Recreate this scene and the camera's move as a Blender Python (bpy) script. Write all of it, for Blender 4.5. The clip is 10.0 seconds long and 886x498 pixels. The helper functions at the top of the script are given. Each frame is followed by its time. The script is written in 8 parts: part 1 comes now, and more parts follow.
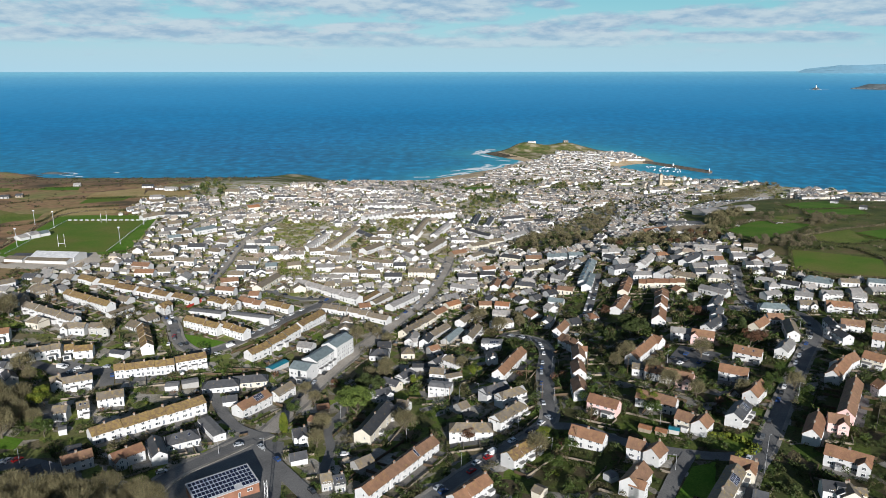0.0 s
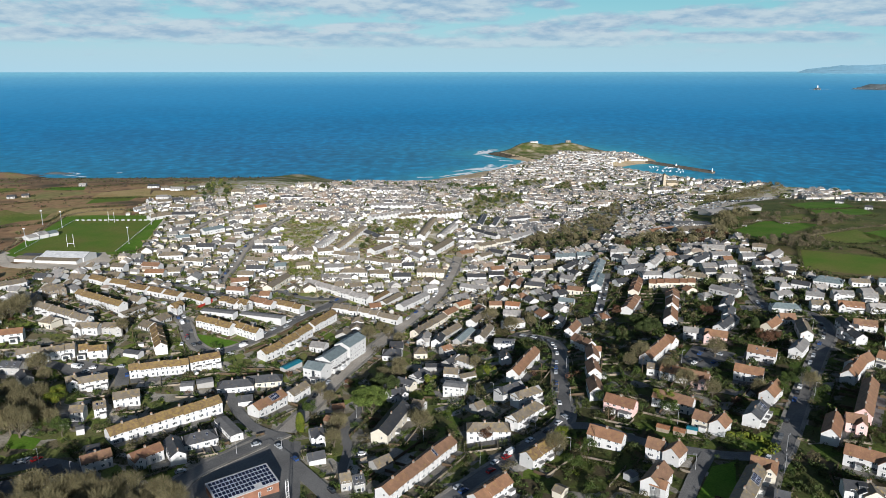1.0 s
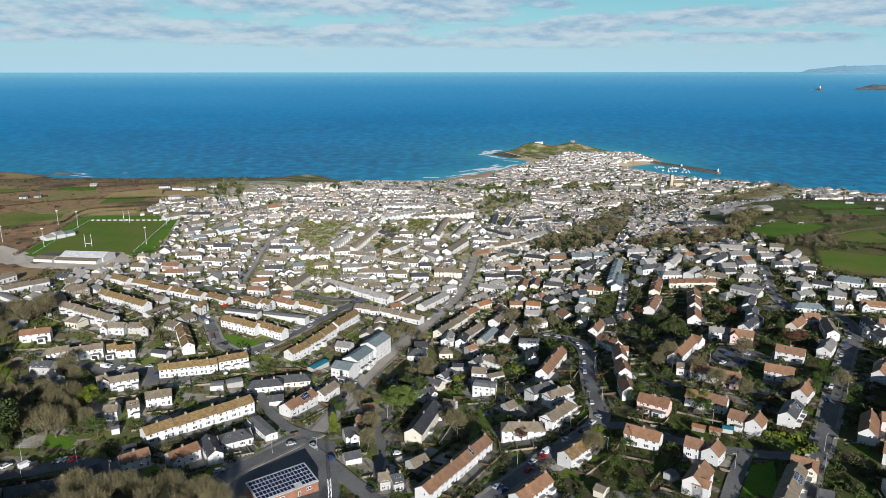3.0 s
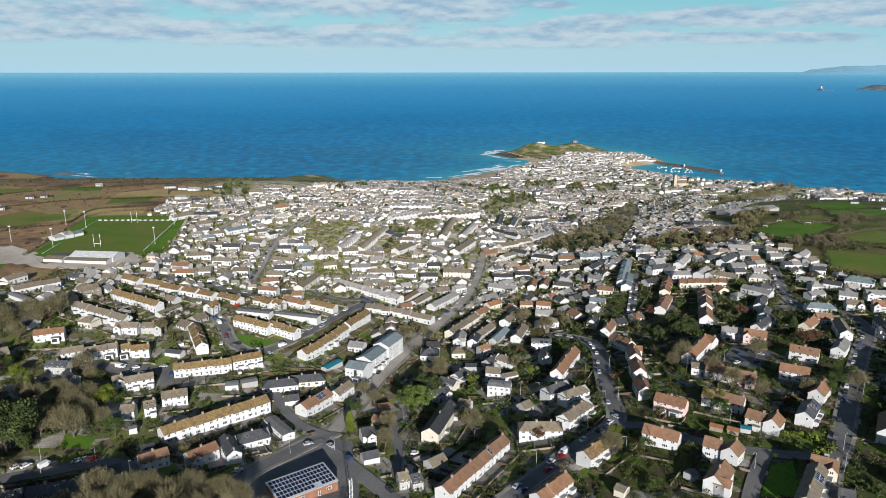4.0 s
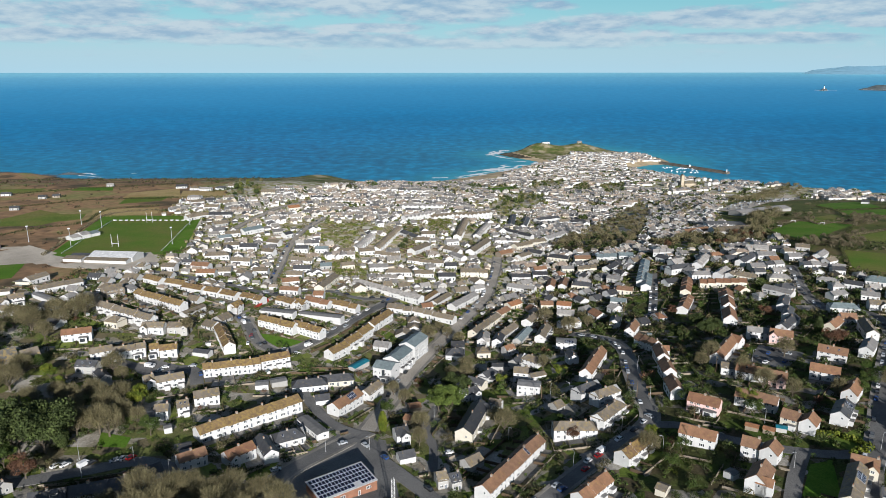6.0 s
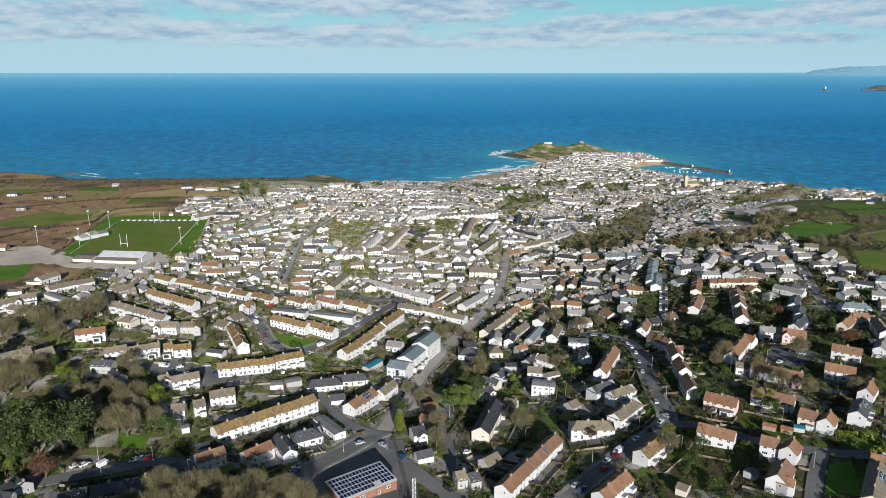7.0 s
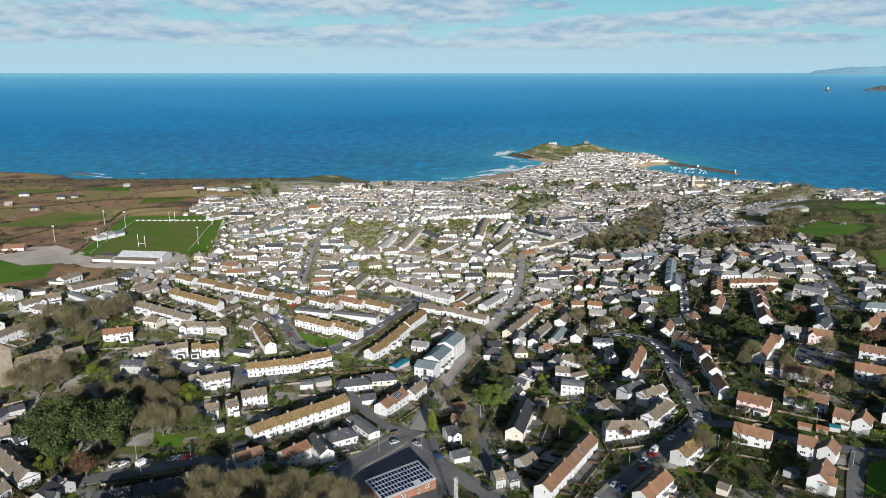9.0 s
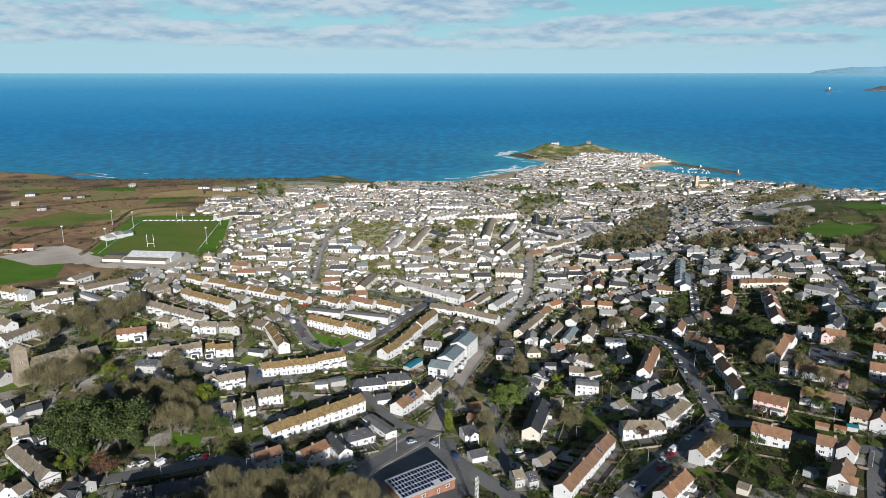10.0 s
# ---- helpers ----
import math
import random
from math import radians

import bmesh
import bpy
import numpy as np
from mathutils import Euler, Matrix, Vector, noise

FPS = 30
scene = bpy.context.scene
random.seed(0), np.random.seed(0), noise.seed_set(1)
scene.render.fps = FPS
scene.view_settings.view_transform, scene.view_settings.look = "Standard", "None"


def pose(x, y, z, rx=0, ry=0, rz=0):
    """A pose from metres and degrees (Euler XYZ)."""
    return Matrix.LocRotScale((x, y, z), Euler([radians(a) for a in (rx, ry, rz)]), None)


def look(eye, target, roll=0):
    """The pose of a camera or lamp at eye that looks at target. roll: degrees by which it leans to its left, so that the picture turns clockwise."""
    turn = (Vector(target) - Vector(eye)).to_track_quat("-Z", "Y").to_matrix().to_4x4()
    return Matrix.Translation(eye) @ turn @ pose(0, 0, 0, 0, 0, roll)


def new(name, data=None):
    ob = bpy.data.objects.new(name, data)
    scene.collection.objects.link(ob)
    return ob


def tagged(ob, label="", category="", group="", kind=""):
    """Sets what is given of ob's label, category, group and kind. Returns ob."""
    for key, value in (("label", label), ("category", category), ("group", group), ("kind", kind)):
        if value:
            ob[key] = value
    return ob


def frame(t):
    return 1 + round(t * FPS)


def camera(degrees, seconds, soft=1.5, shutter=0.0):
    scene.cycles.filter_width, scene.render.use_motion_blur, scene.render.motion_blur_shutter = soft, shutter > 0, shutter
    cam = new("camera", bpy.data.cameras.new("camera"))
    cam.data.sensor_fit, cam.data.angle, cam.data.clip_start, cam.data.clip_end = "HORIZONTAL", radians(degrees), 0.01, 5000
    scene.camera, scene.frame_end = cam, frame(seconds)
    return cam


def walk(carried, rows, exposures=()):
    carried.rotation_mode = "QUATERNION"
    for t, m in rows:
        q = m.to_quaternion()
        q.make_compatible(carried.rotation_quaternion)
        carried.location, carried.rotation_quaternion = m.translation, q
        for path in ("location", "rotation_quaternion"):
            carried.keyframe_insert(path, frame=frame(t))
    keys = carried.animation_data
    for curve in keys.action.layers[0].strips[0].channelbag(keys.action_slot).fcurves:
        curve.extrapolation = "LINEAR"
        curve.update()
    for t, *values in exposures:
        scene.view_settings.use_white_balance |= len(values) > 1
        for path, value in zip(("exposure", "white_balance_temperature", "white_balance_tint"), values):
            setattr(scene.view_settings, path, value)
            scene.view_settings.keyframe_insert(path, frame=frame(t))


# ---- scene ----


# ---- camera and its way: sideways to the left, high over the hillside ----
cam = camera(65.5, 10.0, soft=0.5)
EYE, TILT, LEAN = 246.0, -14.34, 0.06


def way(t):
    return pose(-7.44 * t, -0.264 * t, EYE - 0.048 * t, 90 + TILT + 0.0125 * t, LEAN - 0.004 * t, 0.0)


walk(cam, [(0.5 * i, way(0.5 * i)) for i in range(21)])
scene.view_settings.exposure = 0.46


# ---- sky, sun ----
SUN_FROM = Vector((0.19, -0.98, 0.0)).normalized()
SUN_HEIGHT = radians(17.0)


def build_world():
    w = bpy.data.worlds.new("sky")
    scene.world = w
    w.use_nodes = True
    nt = w.node_tree
    nt.nodes.clear()
    N, L = nt.nodes.new, nt.links.new
    out, bg = N("ShaderNodeOutputWorld"), N("ShaderNodeBackground")
    sky = N("ShaderNodeTexSky")
    sky.sky_type = "NISHITA"
    sky.sun_disc = False
    sky.sun_elevation = SUN_HEIGHT
    sky.sun_rotation = math.atan2(SUN_FROM.x, SUN_FROM.y)
    sky.altitude = 200
    sky.air_density, sky.dust_density, sky.ozone_density = 1.0, 0.4, 2.5
    geo = N("ShaderNodeTexCoord")
    sep = N("ShaderNodeSeparateXYZ")
    L(geo.outputs["Generated"], sep.inputs[0])

    def calc(how, a, b=None):
        n = N("ShaderNodeMath")
        n.operation = how
        for k, v in enumerate((a, b)):
            if isinstance(v, (int, float)):
                n.inputs[k].default_value = v
            elif v is not None:
                L(v, n.inputs[k])
        return n.outputs[0]

    def span(v, a, b, c, d):
        n = N("ShaderNodeMapRange")
        for key, k in (("From Min", a), ("From Max", b), ("To Min", c), ("To Max", d)):
            n.inputs[key].default_value = k
        L(v, n.inputs[0])
        return n.outputs[0]

    def blend(fac, a, b):
        n = N("ShaderNodeMixRGB")
        for k, v in enumerate((fac, a, b)):
            if isinstance(v, tuple):
                n.inputs[k].default_value = (*v, 1)
            else:
                L(v, n.inputs[k])
        return n.outputs[0]

    def billow(scale, detail, rough, shift):
        mp = N("ShaderNodeMapping")
        mp.inputs["Location"].default_value = shift
        mp.inputs["Scale"].default_value = scale
        L(geo.outputs["Generated"], mp.inputs[0])
        n = N("ShaderNodeTexNoise")
        n.inputs["Scale"].default_value = 1.0
        n.inputs["Detail"].default_value = detail
        n.inputs["Roughness"].default_value = rough
        L(mp.outputs[0], n.inputs["Vector"])
        return n.outputs["Fac"]

    # across and up the northern sky, as slopes
    ahead = calc("MAXIMUM", sep.outputs["Y"], 0.15)
    across, up = calc("DIVIDE", sep.outputs["X"], ahead), calc("DIVIDE", sep.outputs["Z"], ahead)
    # the long banks of cloud: place, half width, half height
    field = None
    for a, b, wide, tall in ((-0.13, 0.105, 0.26, 0.026), (0.005, 0.090, 0.095, 0.022), (-0.60, 0.083, 0.07, 0.018), (-0.47, 0.080, 0.095, 0.018),
                             (-0.45, 0.055, 0.27, 0.011), (-0.25, 0.048, 0.22, 0.008), (-0.05, 0.041, 0.20, 0.007), (0.17, 0.052, 0.14, 0.015),
                             (0.235, 0.068, 0.06, 0.012), (0.405, 0.075, 0.12, 0.013), (0.57, 0.090, 0.10, 0.013), (0.60, 0.074, 0.08, 0.009),
                             (0.155, 0.091, 0.03, 0.006), (-0.10, 0.062, 0.09, 0.006), (0.42, 0.048, 0.16, 0.007), (-0.33, 0.066, 0.06, 0.008)):
        du, dv = calc("DIVIDE", calc("SUBTRACT", across, a), wide), calc("DIVIDE", calc("SUBTRACT", up, b), tall)
        d = calc("SUBTRACT", 1.0, calc("ADD", calc("MULTIPLY", du, du), calc("MULTIPLY", dv, dv)))
        field = d if field is None else calc("MAXIMUM", field, d)
    field = calc("MAXIMUM", field, -1.2)
    soft, fine = billow((16, 16, 60), 7.0, 0.58, (1.3, 0.4, 0.2)), billow((44, 44, 150), 5.0, 0.55, (0.2, 0.7, 3.1))
    wisp = calc("ADD", calc("MULTIPLY", calc("SUBTRACT", soft, 0.5), 4.2), calc("MULTIPLY", calc("SUBTRACT", fine, 0.5), 1.3))
    cover = span(calc("ADD", field, wisp), -0.75, 0.35, 0.0, 1.0)
    # elsewhere broken cloud low down, open sky overhead
    rest = span(billow((6.5, 6.5, 24), 8.0, 0.5, (2.3, 0.4, 0.55)), 0.45, 0.60, 0.0, 0.8)
    rest = calc("MULTIPLY", rest, span(up, 0.16, 0.30, 1.0, 0.10))
    rest = calc("MULTIPLY", rest, calc("MAXIMUM", span(up, 0.125, 0.16, 0.0, 1.0), span(sep.outputs["Y"], 0.55, 0.70, 1.0, 0.0)))
    cover = calc("MAXIMUM", cover, rest)
    cover = calc("MULTIPLY", cover, span(up, 0.012, 0.055, 0.15, 0.82))
    # lit tops and grey flat bases
    relief = calc("SUBTRACT", billow((16, 16, 60), 5.0, 0.55, (1.3, 0.4, 0.62)), soft)
    cloud = blend(span(calc("ADD", calc("MULTIPLY", relief, 2.2), calc("MULTIPLY", calc("SUBTRACT", fine, 0.5), 0.9)), -0.28, 0.34, 0.0, 1.0), (8.2, 9.5, 10.7), (4.4, 6.4, 8.9))
    # pale at the horizon, clear cyan above
    clear = blend(span(up, 0.030, 0.098, 0.0, 1.0), (6.2, 9.9, 12.2), (3.0, 10.6, 12.8))
    air = blend(span(sep.outputs["Z"], 0.0, 0.19, 0.95, 0.0), sky.outputs[0], clear)
    L(blend(cover, air, cloud), bg.inputs["Color"])
    bg.inputs["Strength"].default_value = 0.05
    L(bg.outputs[0], out.inputs[0])


build_world()
sun_data = bpy.data.lights.new("sun", "SUN")
sun_data.energy, sun_data.angle, sun_data.color = 5.0, radians(0.5), (1.0, 0.98, 0.955)
sun = new("sun", sun_data)
toward = Vector((SUN_FROM.x * math.cos(SUN_HEIGHT), SUN_FROM.y * math.cos(SUN_HEIGHT), math.sin(SUN_HEIGHT)))
sun.matrix_world = look(toward * 100, (0, 0, 0))


# ---- materials ----
def shader(name, rough=0.8, metal=0.0, spec=0.3):
    m = bpy.data.materials.new(name)
    m.use_nodes = True
    nt = m.node_tree
    b = nt.nodes["Principled BSDF"]
    b.inputs["Roughness"].default_value = rough
    b.inputs["Metallic"].default_value = metal
    b.inputs["Specular IOR Level"].default_value = spec
    return m, nt, b


def noise_node(nt, scale, detail=4.0, coords="Object", stretch=None):
    tc = nt.nodes.new("ShaderNodeTexCoord")
    n = nt.nodes.new("ShaderNodeTexNoise")
    n.inputs["Scale"].default_value = scale
    n.inputs["Detail"].default_value = detail
    src = tc.outputs[coords]
    if stretch:
        mp = nt.nodes.new("ShaderNodeMapping")
        mp.inputs["Scale"].default_value = stretch
        nt.links.new(src, mp.inputs[0])
        src = mp.outputs[0]
    nt.links.new(src, n.inputs["Vector"])
    return n.outputs["Fac"]


def ramp(nt, fac, stops):
    r = nt.nodes.new("ShaderNodeValToRGB")
    e = r.color_ramp.elements
    while len(e) < len(stops):
        e.new(0.5)
    for el, (p, c) in zip(e, stops):
        el.position, el.color = p, (*c, 1)
    nt.links.new(fac, r.inputs[0])
    return r.outputs[0]


def mix(nt, fac, a, b, how="MIX"):
    n = nt.nodes.new("ShaderNodeMixRGB")
    n.blend_type = how
    for v, k in ((fac, 0), (a, 1), (b, 2)):
        if isinstance(v, (int, float)):
            n.inputs[k].default_value = v
        elif isinstance(v, tuple):
            n.inputs[k].default_value = (*v, 1)
        else:
            nt.links.new(v, n.inputs[k])
    return n.outputs[0]


def bump(nt, b, height, strength=0.3, dist=0.05):
    n = nt.nodes.new("ShaderNodeBump")
    n.inputs["Strength"].default_value = strength
    n.inputs["Distance"].default_value = dist
    nt.links.new(height, n.inputs["Height"])
    nt.links.new(n.outputs[0], b.inputs["Normal"])


def varied(nt, per="object"):
    if per == "object":
        return nt.nodes.new("ShaderNodeObjectInfo").outputs["Random"]
    return nt.nodes.new("ShaderNodeNewGeometry").outputs["Random Per Island"]


def plain(name, colour, rough=0.7, metal=0.0, wear=0.25, scale=1.5, per=None, spread=0.25, spec=0.3):
    """A surface of one colour with stains at two scales, varied thing by thing where per is given."""
    m, nt, b = shader(name, rough, metal, spec)
    fine, wide = noise_node(nt, scale * 6), noise_node(nt, scale * 0.35, 3)
    dark = tuple(c * (1 - wear) for c in colour)
    c = mix(nt, ramp(nt, wide, [(0.35, (0, 0, 0)), (0.65, (1, 1, 1))]), dark, colour)
    c = mix(nt, 0.25, c, ramp(nt, fine, [(0.3, tuple(q * 0.7 for q in colour)), (0.7, tuple(min(1, q * 1.15) for q in colour))]))
    if per:
        r = varied(nt, per)
        c = mix(nt, 1.0, c, ramp(nt, r, [(0.0, (1 - spread,) * 3), (1.0, (1.0, 1.0, 1.0))]), "MULTIPLY")
    nt.links.new(c, b.inputs["Base Color"])
    bump(nt, b, fine, 0.15, 0.02)
    return m


def paint_walls(name, per):
    """Painted render: mostly white, some cream, grey, pale pink and blue; streaked by rain."""
    m, nt, b = shader(name, 0.85)
    r = varied(nt, per)
    t = ramp(nt, r, [(0.0, (0.60, 0.59, 0.575)), (0.36, (0.66, 0.652, 0.64)), (0.50, (0.56, 0.49, 0.40)), (0.60, (0.62, 0.615, 0.61)),
                     (0.82, (0.40, 0.385, 0.36)), (0.93, (0.66, 0.70, 0.74)), (0.96, (0.48, 0.40, 0.32))])
    t.node.color_ramp.interpolation = "CONSTANT"
    streak = noise_node(nt, 1.0, 4, "Object", (1.3, 1.3, 0.25))
    c = mix(nt, ramp(nt, streak, [(0.45, (0, 0, 0)), (0.75, (0.35, 0.35, 0.35))]), t, (0.42, 0.40, 0.35))
    nt.links.new(c, b.inputs["Base Color"])
    return m


def tiles(name, stops, per, lichen=0.0, rough=0.75):
    """Roofing: courses as fine relief, blotched by weather, with ochre lichen where given."""
    m, nt, b = shader(name, rough)
    r = varied(nt, per)
    base = ramp(nt, r, stops)
    patch = noise_node(nt, 0.5, 5)
    grain = noise_node(nt, 5.0, 3)
    c = mix(nt, 0.55, base, mix(nt, 1.0, base, ramp(nt, patch, [(0.3, (0.5, 0.5, 0.5)), (0.7, (1.25, 1.2, 1.15))]), "MULTIPLY"))
    c = mix(nt, 0.5, c, mix(nt, 1.0, c, ramp(nt, grain, [(0.3, (0.6, 0.6, 0.6)), (0.7, (1.3, 1.3, 1.3))]), "MULTIPLY"))
    if lichen:
        spot = noise_node(nt, 0.9, 6)
        c = mix(nt, ramp(nt, spot, [(0.62 - lichen * 0.3, (0, 0, 0)), (0.80 - lichen * 0.3, (0.6, 0.6, 0.6))]), c, (0.315, 0.220, 0.066))
    nt.links.new(c, b.inputs["Base Color"])
    w = nt.nodes.new("ShaderNodeTexWave")
    w.bands_direction = "Z"
    w.inputs["Scale"].default_value = 2.2
    w.inputs["Distortion"].default_value = 0.4
    tc = nt.nodes.new("ShaderNodeTexCoord")
    nt.links.new(tc.outputs["Object"], w.inputs["Vector"])
    bump(nt, b, w.outputs["Fac"], 0.25, 0.04)
    return m


def leaves(name, dark, light, per="island"):
    m, nt, b = shader(name, 0.75, 0.0, 0.2)
    n = noise_node(nt, 0.35, 4)
    f = noise_node(nt, 2.5, 2)
    c = mix(nt, ramp(nt, n, [(0.35, (0, 0, 0)), (0.65, (1, 1, 1))]), dark, light)
    c = mix(nt, 1.0, c, ramp(nt, varied(nt, per), [(0, (0.55, 0.55, 0.5)), (1, (1.25, 1.25, 1.1))]), "MULTIPLY")
    c = mix(nt, 0.4, c, mix(nt, 1.0, c, ramp(nt, f, [(0.3, (0.5, 0.5, 0.5)), (0.7, (1.4, 1.4, 1.3))]), "MULTIPLY"))
    nt.links.new(c, b.inputs["Base Color"])
    return m


# paler from near to town: more paving, plus stronger sunlight put into the colour
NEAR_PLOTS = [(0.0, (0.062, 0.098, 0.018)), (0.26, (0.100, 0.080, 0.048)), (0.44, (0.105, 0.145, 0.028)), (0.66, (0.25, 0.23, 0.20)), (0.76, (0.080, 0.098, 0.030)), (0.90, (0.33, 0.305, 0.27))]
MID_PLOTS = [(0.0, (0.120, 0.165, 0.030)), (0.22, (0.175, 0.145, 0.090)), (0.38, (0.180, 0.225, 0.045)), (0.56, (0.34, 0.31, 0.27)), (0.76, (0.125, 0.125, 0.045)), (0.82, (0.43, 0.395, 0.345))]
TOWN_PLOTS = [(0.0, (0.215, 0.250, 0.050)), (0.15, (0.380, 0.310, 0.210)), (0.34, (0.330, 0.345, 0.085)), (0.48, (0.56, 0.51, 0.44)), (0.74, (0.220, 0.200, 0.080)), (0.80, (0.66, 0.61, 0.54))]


def land_material(name, plots, litter):
    """Garden and waste ground between the houses: grass, soil, paving and brown winter growth in patches."""
    m, nt, b = shader(name, 0.95, 0.0, 0.1)
    plot = nt.nodes.new("ShaderNodeTexVoronoi")
    plot.inputs["Scale"].default_value = 0.135
    tc = nt.nodes.new("ShaderNodeTexCoord")
    mp = nt.nodes.new("ShaderNodeMapping")
    mp.inputs["Rotation"].default_value = (0, 0, 0.5)
    mp.inputs["Scale"].default_value = (1, 1, 0)
    nt.links.new(tc.outputs["Object"], mp.inputs[0])
    stir = nt.nodes.new("ShaderNodeTexNoise")
    stir.inputs["Scale"].default_value = 0.35
    stir.inputs["Detail"].default_value = 4.0
    nt.links.new(tc.outputs["Object"], stir.inputs["Vector"])
    warp = nt.nodes.new("ShaderNodeMixRGB")
    warp.blend_type = "LINEAR_LIGHT"
    warp.inputs[0].default_value = 2.2
    nt.links.new(mp.outputs[0], warp.inputs[1])
    nt.links.new(stir.outputs["Color"], warp.inputs[2])
    flat = nt.nodes.new("ShaderNodeVectorMath")
    flat.operation = "MULTIPLY"
    flat.inputs[1].default_value = (1, 1, 0)
    nt.links.new(warp.outputs[0], flat.inputs[0])
    nt.links.new(flat.outputs[0], plot.inputs["Vector"])
    sep = nt.nodes.new("ShaderNodeSeparateColor")
    nt.links.new(plot.outputs["Color"], sep.inputs[0])
    kind = ramp(nt, sep.outputs[0], plots)
    kind.node.color_ramp.interpolation = "CONSTANT"
    wide, fine = noise_node(nt, 0.06, 6), noise_node(nt, 1.2, 5)
    c = mix(nt, ramp(nt, wide, [(0.4, (0, 0, 0)), (0.62, (0.7, 0.7, 0.7))]), kind, litter)
    c = mix(nt, 0.6, c, mix(nt, 1.0, c, ramp(nt, fine, [(0.3, (0.45, 0.45, 0.45)), (0.7, (1.4, 1.4, 1.4))]), "MULTIPLY"))
    nt.links.new(c, b.inputs["Base Color"])
    bump(nt, b, fine, 0.4, 0.3)
    return m


def patchy(name, a, b_, c_, wide=0.05, fine=1.0, relief=0.3):
    m, nt, b = shader(name, 0.95, 0.0, 0.1)
    w, f = noise_node(nt, wide, 6), noise_node(nt, fine, 5)
    c = ramp(nt, w, [(0.35, a), (0.5, b_), (0.66, c_)])
    c = mix(nt, 0.55, c, mix(nt, 1.0, c, ramp(nt, f, [(0.3, (0.5, 0.5, 0.5)), (0.7, (1.35, 1.35, 1.35))]), "MULTIPLY"))
    nt.links.new(c, b.inputs["Base Color"])
    bump(nt, b, f, 0.3, relief)
    return m


def sea_material():
    m, nt, b = shader("sea", 0.4, 0.0, 0.08)
    streak = noise_node(nt, 0.0022, 5, "Object", (0.5, 1.2, 1.0))
    chop = noise_node(nt, 0.035, 6, "Object", (1.0, 0.8, 1.0))
    ripple = noise_node(nt, 0.022, 3, "Object", (1.5, 1.0, 1.0))
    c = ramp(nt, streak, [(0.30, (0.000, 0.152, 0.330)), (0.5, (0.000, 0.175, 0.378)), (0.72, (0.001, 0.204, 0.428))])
    far = nt.nodes.new("ShaderNodeAttribute")       # haze put into the colour: paler towards the horizon, ripples fading
    far.attribute_name = "sea_haze"
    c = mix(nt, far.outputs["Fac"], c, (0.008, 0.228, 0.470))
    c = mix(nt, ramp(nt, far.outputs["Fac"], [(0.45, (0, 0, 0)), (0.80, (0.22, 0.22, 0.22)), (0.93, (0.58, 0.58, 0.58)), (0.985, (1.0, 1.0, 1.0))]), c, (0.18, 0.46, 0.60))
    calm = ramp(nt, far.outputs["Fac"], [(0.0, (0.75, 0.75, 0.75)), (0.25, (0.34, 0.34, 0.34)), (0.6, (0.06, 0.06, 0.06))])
    c = mix(nt, calm, c, mix(nt, 1.0, c, ramp(nt, chop, [(0.38, (0.50, 0.55, 0.62)), (0.62, (1.4, 1.4, 1.32))]), "MULTIPLY"))
    c = mix(nt, calm, c, mix(nt, 1.0, c, ramp(nt, ripple, [(0.36, (0.52, 0.56, 0.62)), (0.50, (0.95, 0.95, 0.96)), (0.66, (1.75, 1.62, 1.45))]), "MULTIPLY"))
    # pale green over the sand near the shore
    at = nt.nodes.new("ShaderNodeAttribute")
    at.attribute_name = "shoal"
    c = mix(nt, at.outputs["Fac"], c, (0.045, 0.36, 0.44))
    nt.links.new(c, b.inputs["Base Color"])
    bump(nt, b, chop, 0.5, 1.5)
    return m


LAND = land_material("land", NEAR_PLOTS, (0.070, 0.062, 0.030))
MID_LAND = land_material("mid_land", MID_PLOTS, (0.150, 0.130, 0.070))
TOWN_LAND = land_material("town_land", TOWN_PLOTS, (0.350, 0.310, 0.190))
SEA = sea_material()
FOAM = plain("foam", (0.80, 0.83, 0.84), 0.8, wear=0.15, scale=0.4)
SAND = patchy("sand", (0.40, 0.31, 0.19), (0.50, 0.39, 0.25), (0.56, 0.45, 0.30), 0.03, 0.6, 0.1)
ROCK = patchy("rock", (0.05, 0.045, 0.035), (0.10, 0.085, 0.06), (0.15, 0.12, 0.085), 0.09, 0.7, 0.8)
TURF = patchy("turf", (0.075, 0.165, 0.016), (0.100, 0.195, 0.022), (0.130, 0.190, 0.035), 0.04, 1.5, 0.06)
PITCH = patchy("pitch_turf", (0.098, 0.168, 0.024), (0.128, 0.172, 0.032), (0.158, 0.168, 0.044), 0.03, 1.5, 0.05)
MEADOW = patchy("meadow", (0.110, 0.165, 0.028), (0.160, 0.190, 0.042), (0.200, 0.185, 0.058), 0.02, 0.6, 0.2)
HEADLAND = patchy("headland_turf", (0.085, 0.115, 0.032), (0.180, 0.170, 0.072), (0.40, 0.345, 0.24), 0.034, 0.12, 1.6)
STUBBLE = patchy("stubble", (0.36, 0.25, 0.11), (0.43, 0.32, 0.15), (0.30, 0.25, 0.095), 0.02, 0.5, 0.2)
BRACKEN = patchy("bracken", (0.100, 0.080, 0.050), (0.34, 0.205, 0.115), (0.245, 0.235, 0.090), 0.016, 0.14, 1.5)
ROUGH = patchy("rough_grass", (0.070, 0.085, 0.028), (0.115, 0.130, 0.038), (0.160, 0.125, 0.060), 0.03, 0.4, 0.5)
ASPHALT = patchy("asphalt", (0.125, 0.123, 0.120), (0.160, 0.156, 0.150), (0.200, 0.194, 0.184), 0.06, 2.0, 0.01)
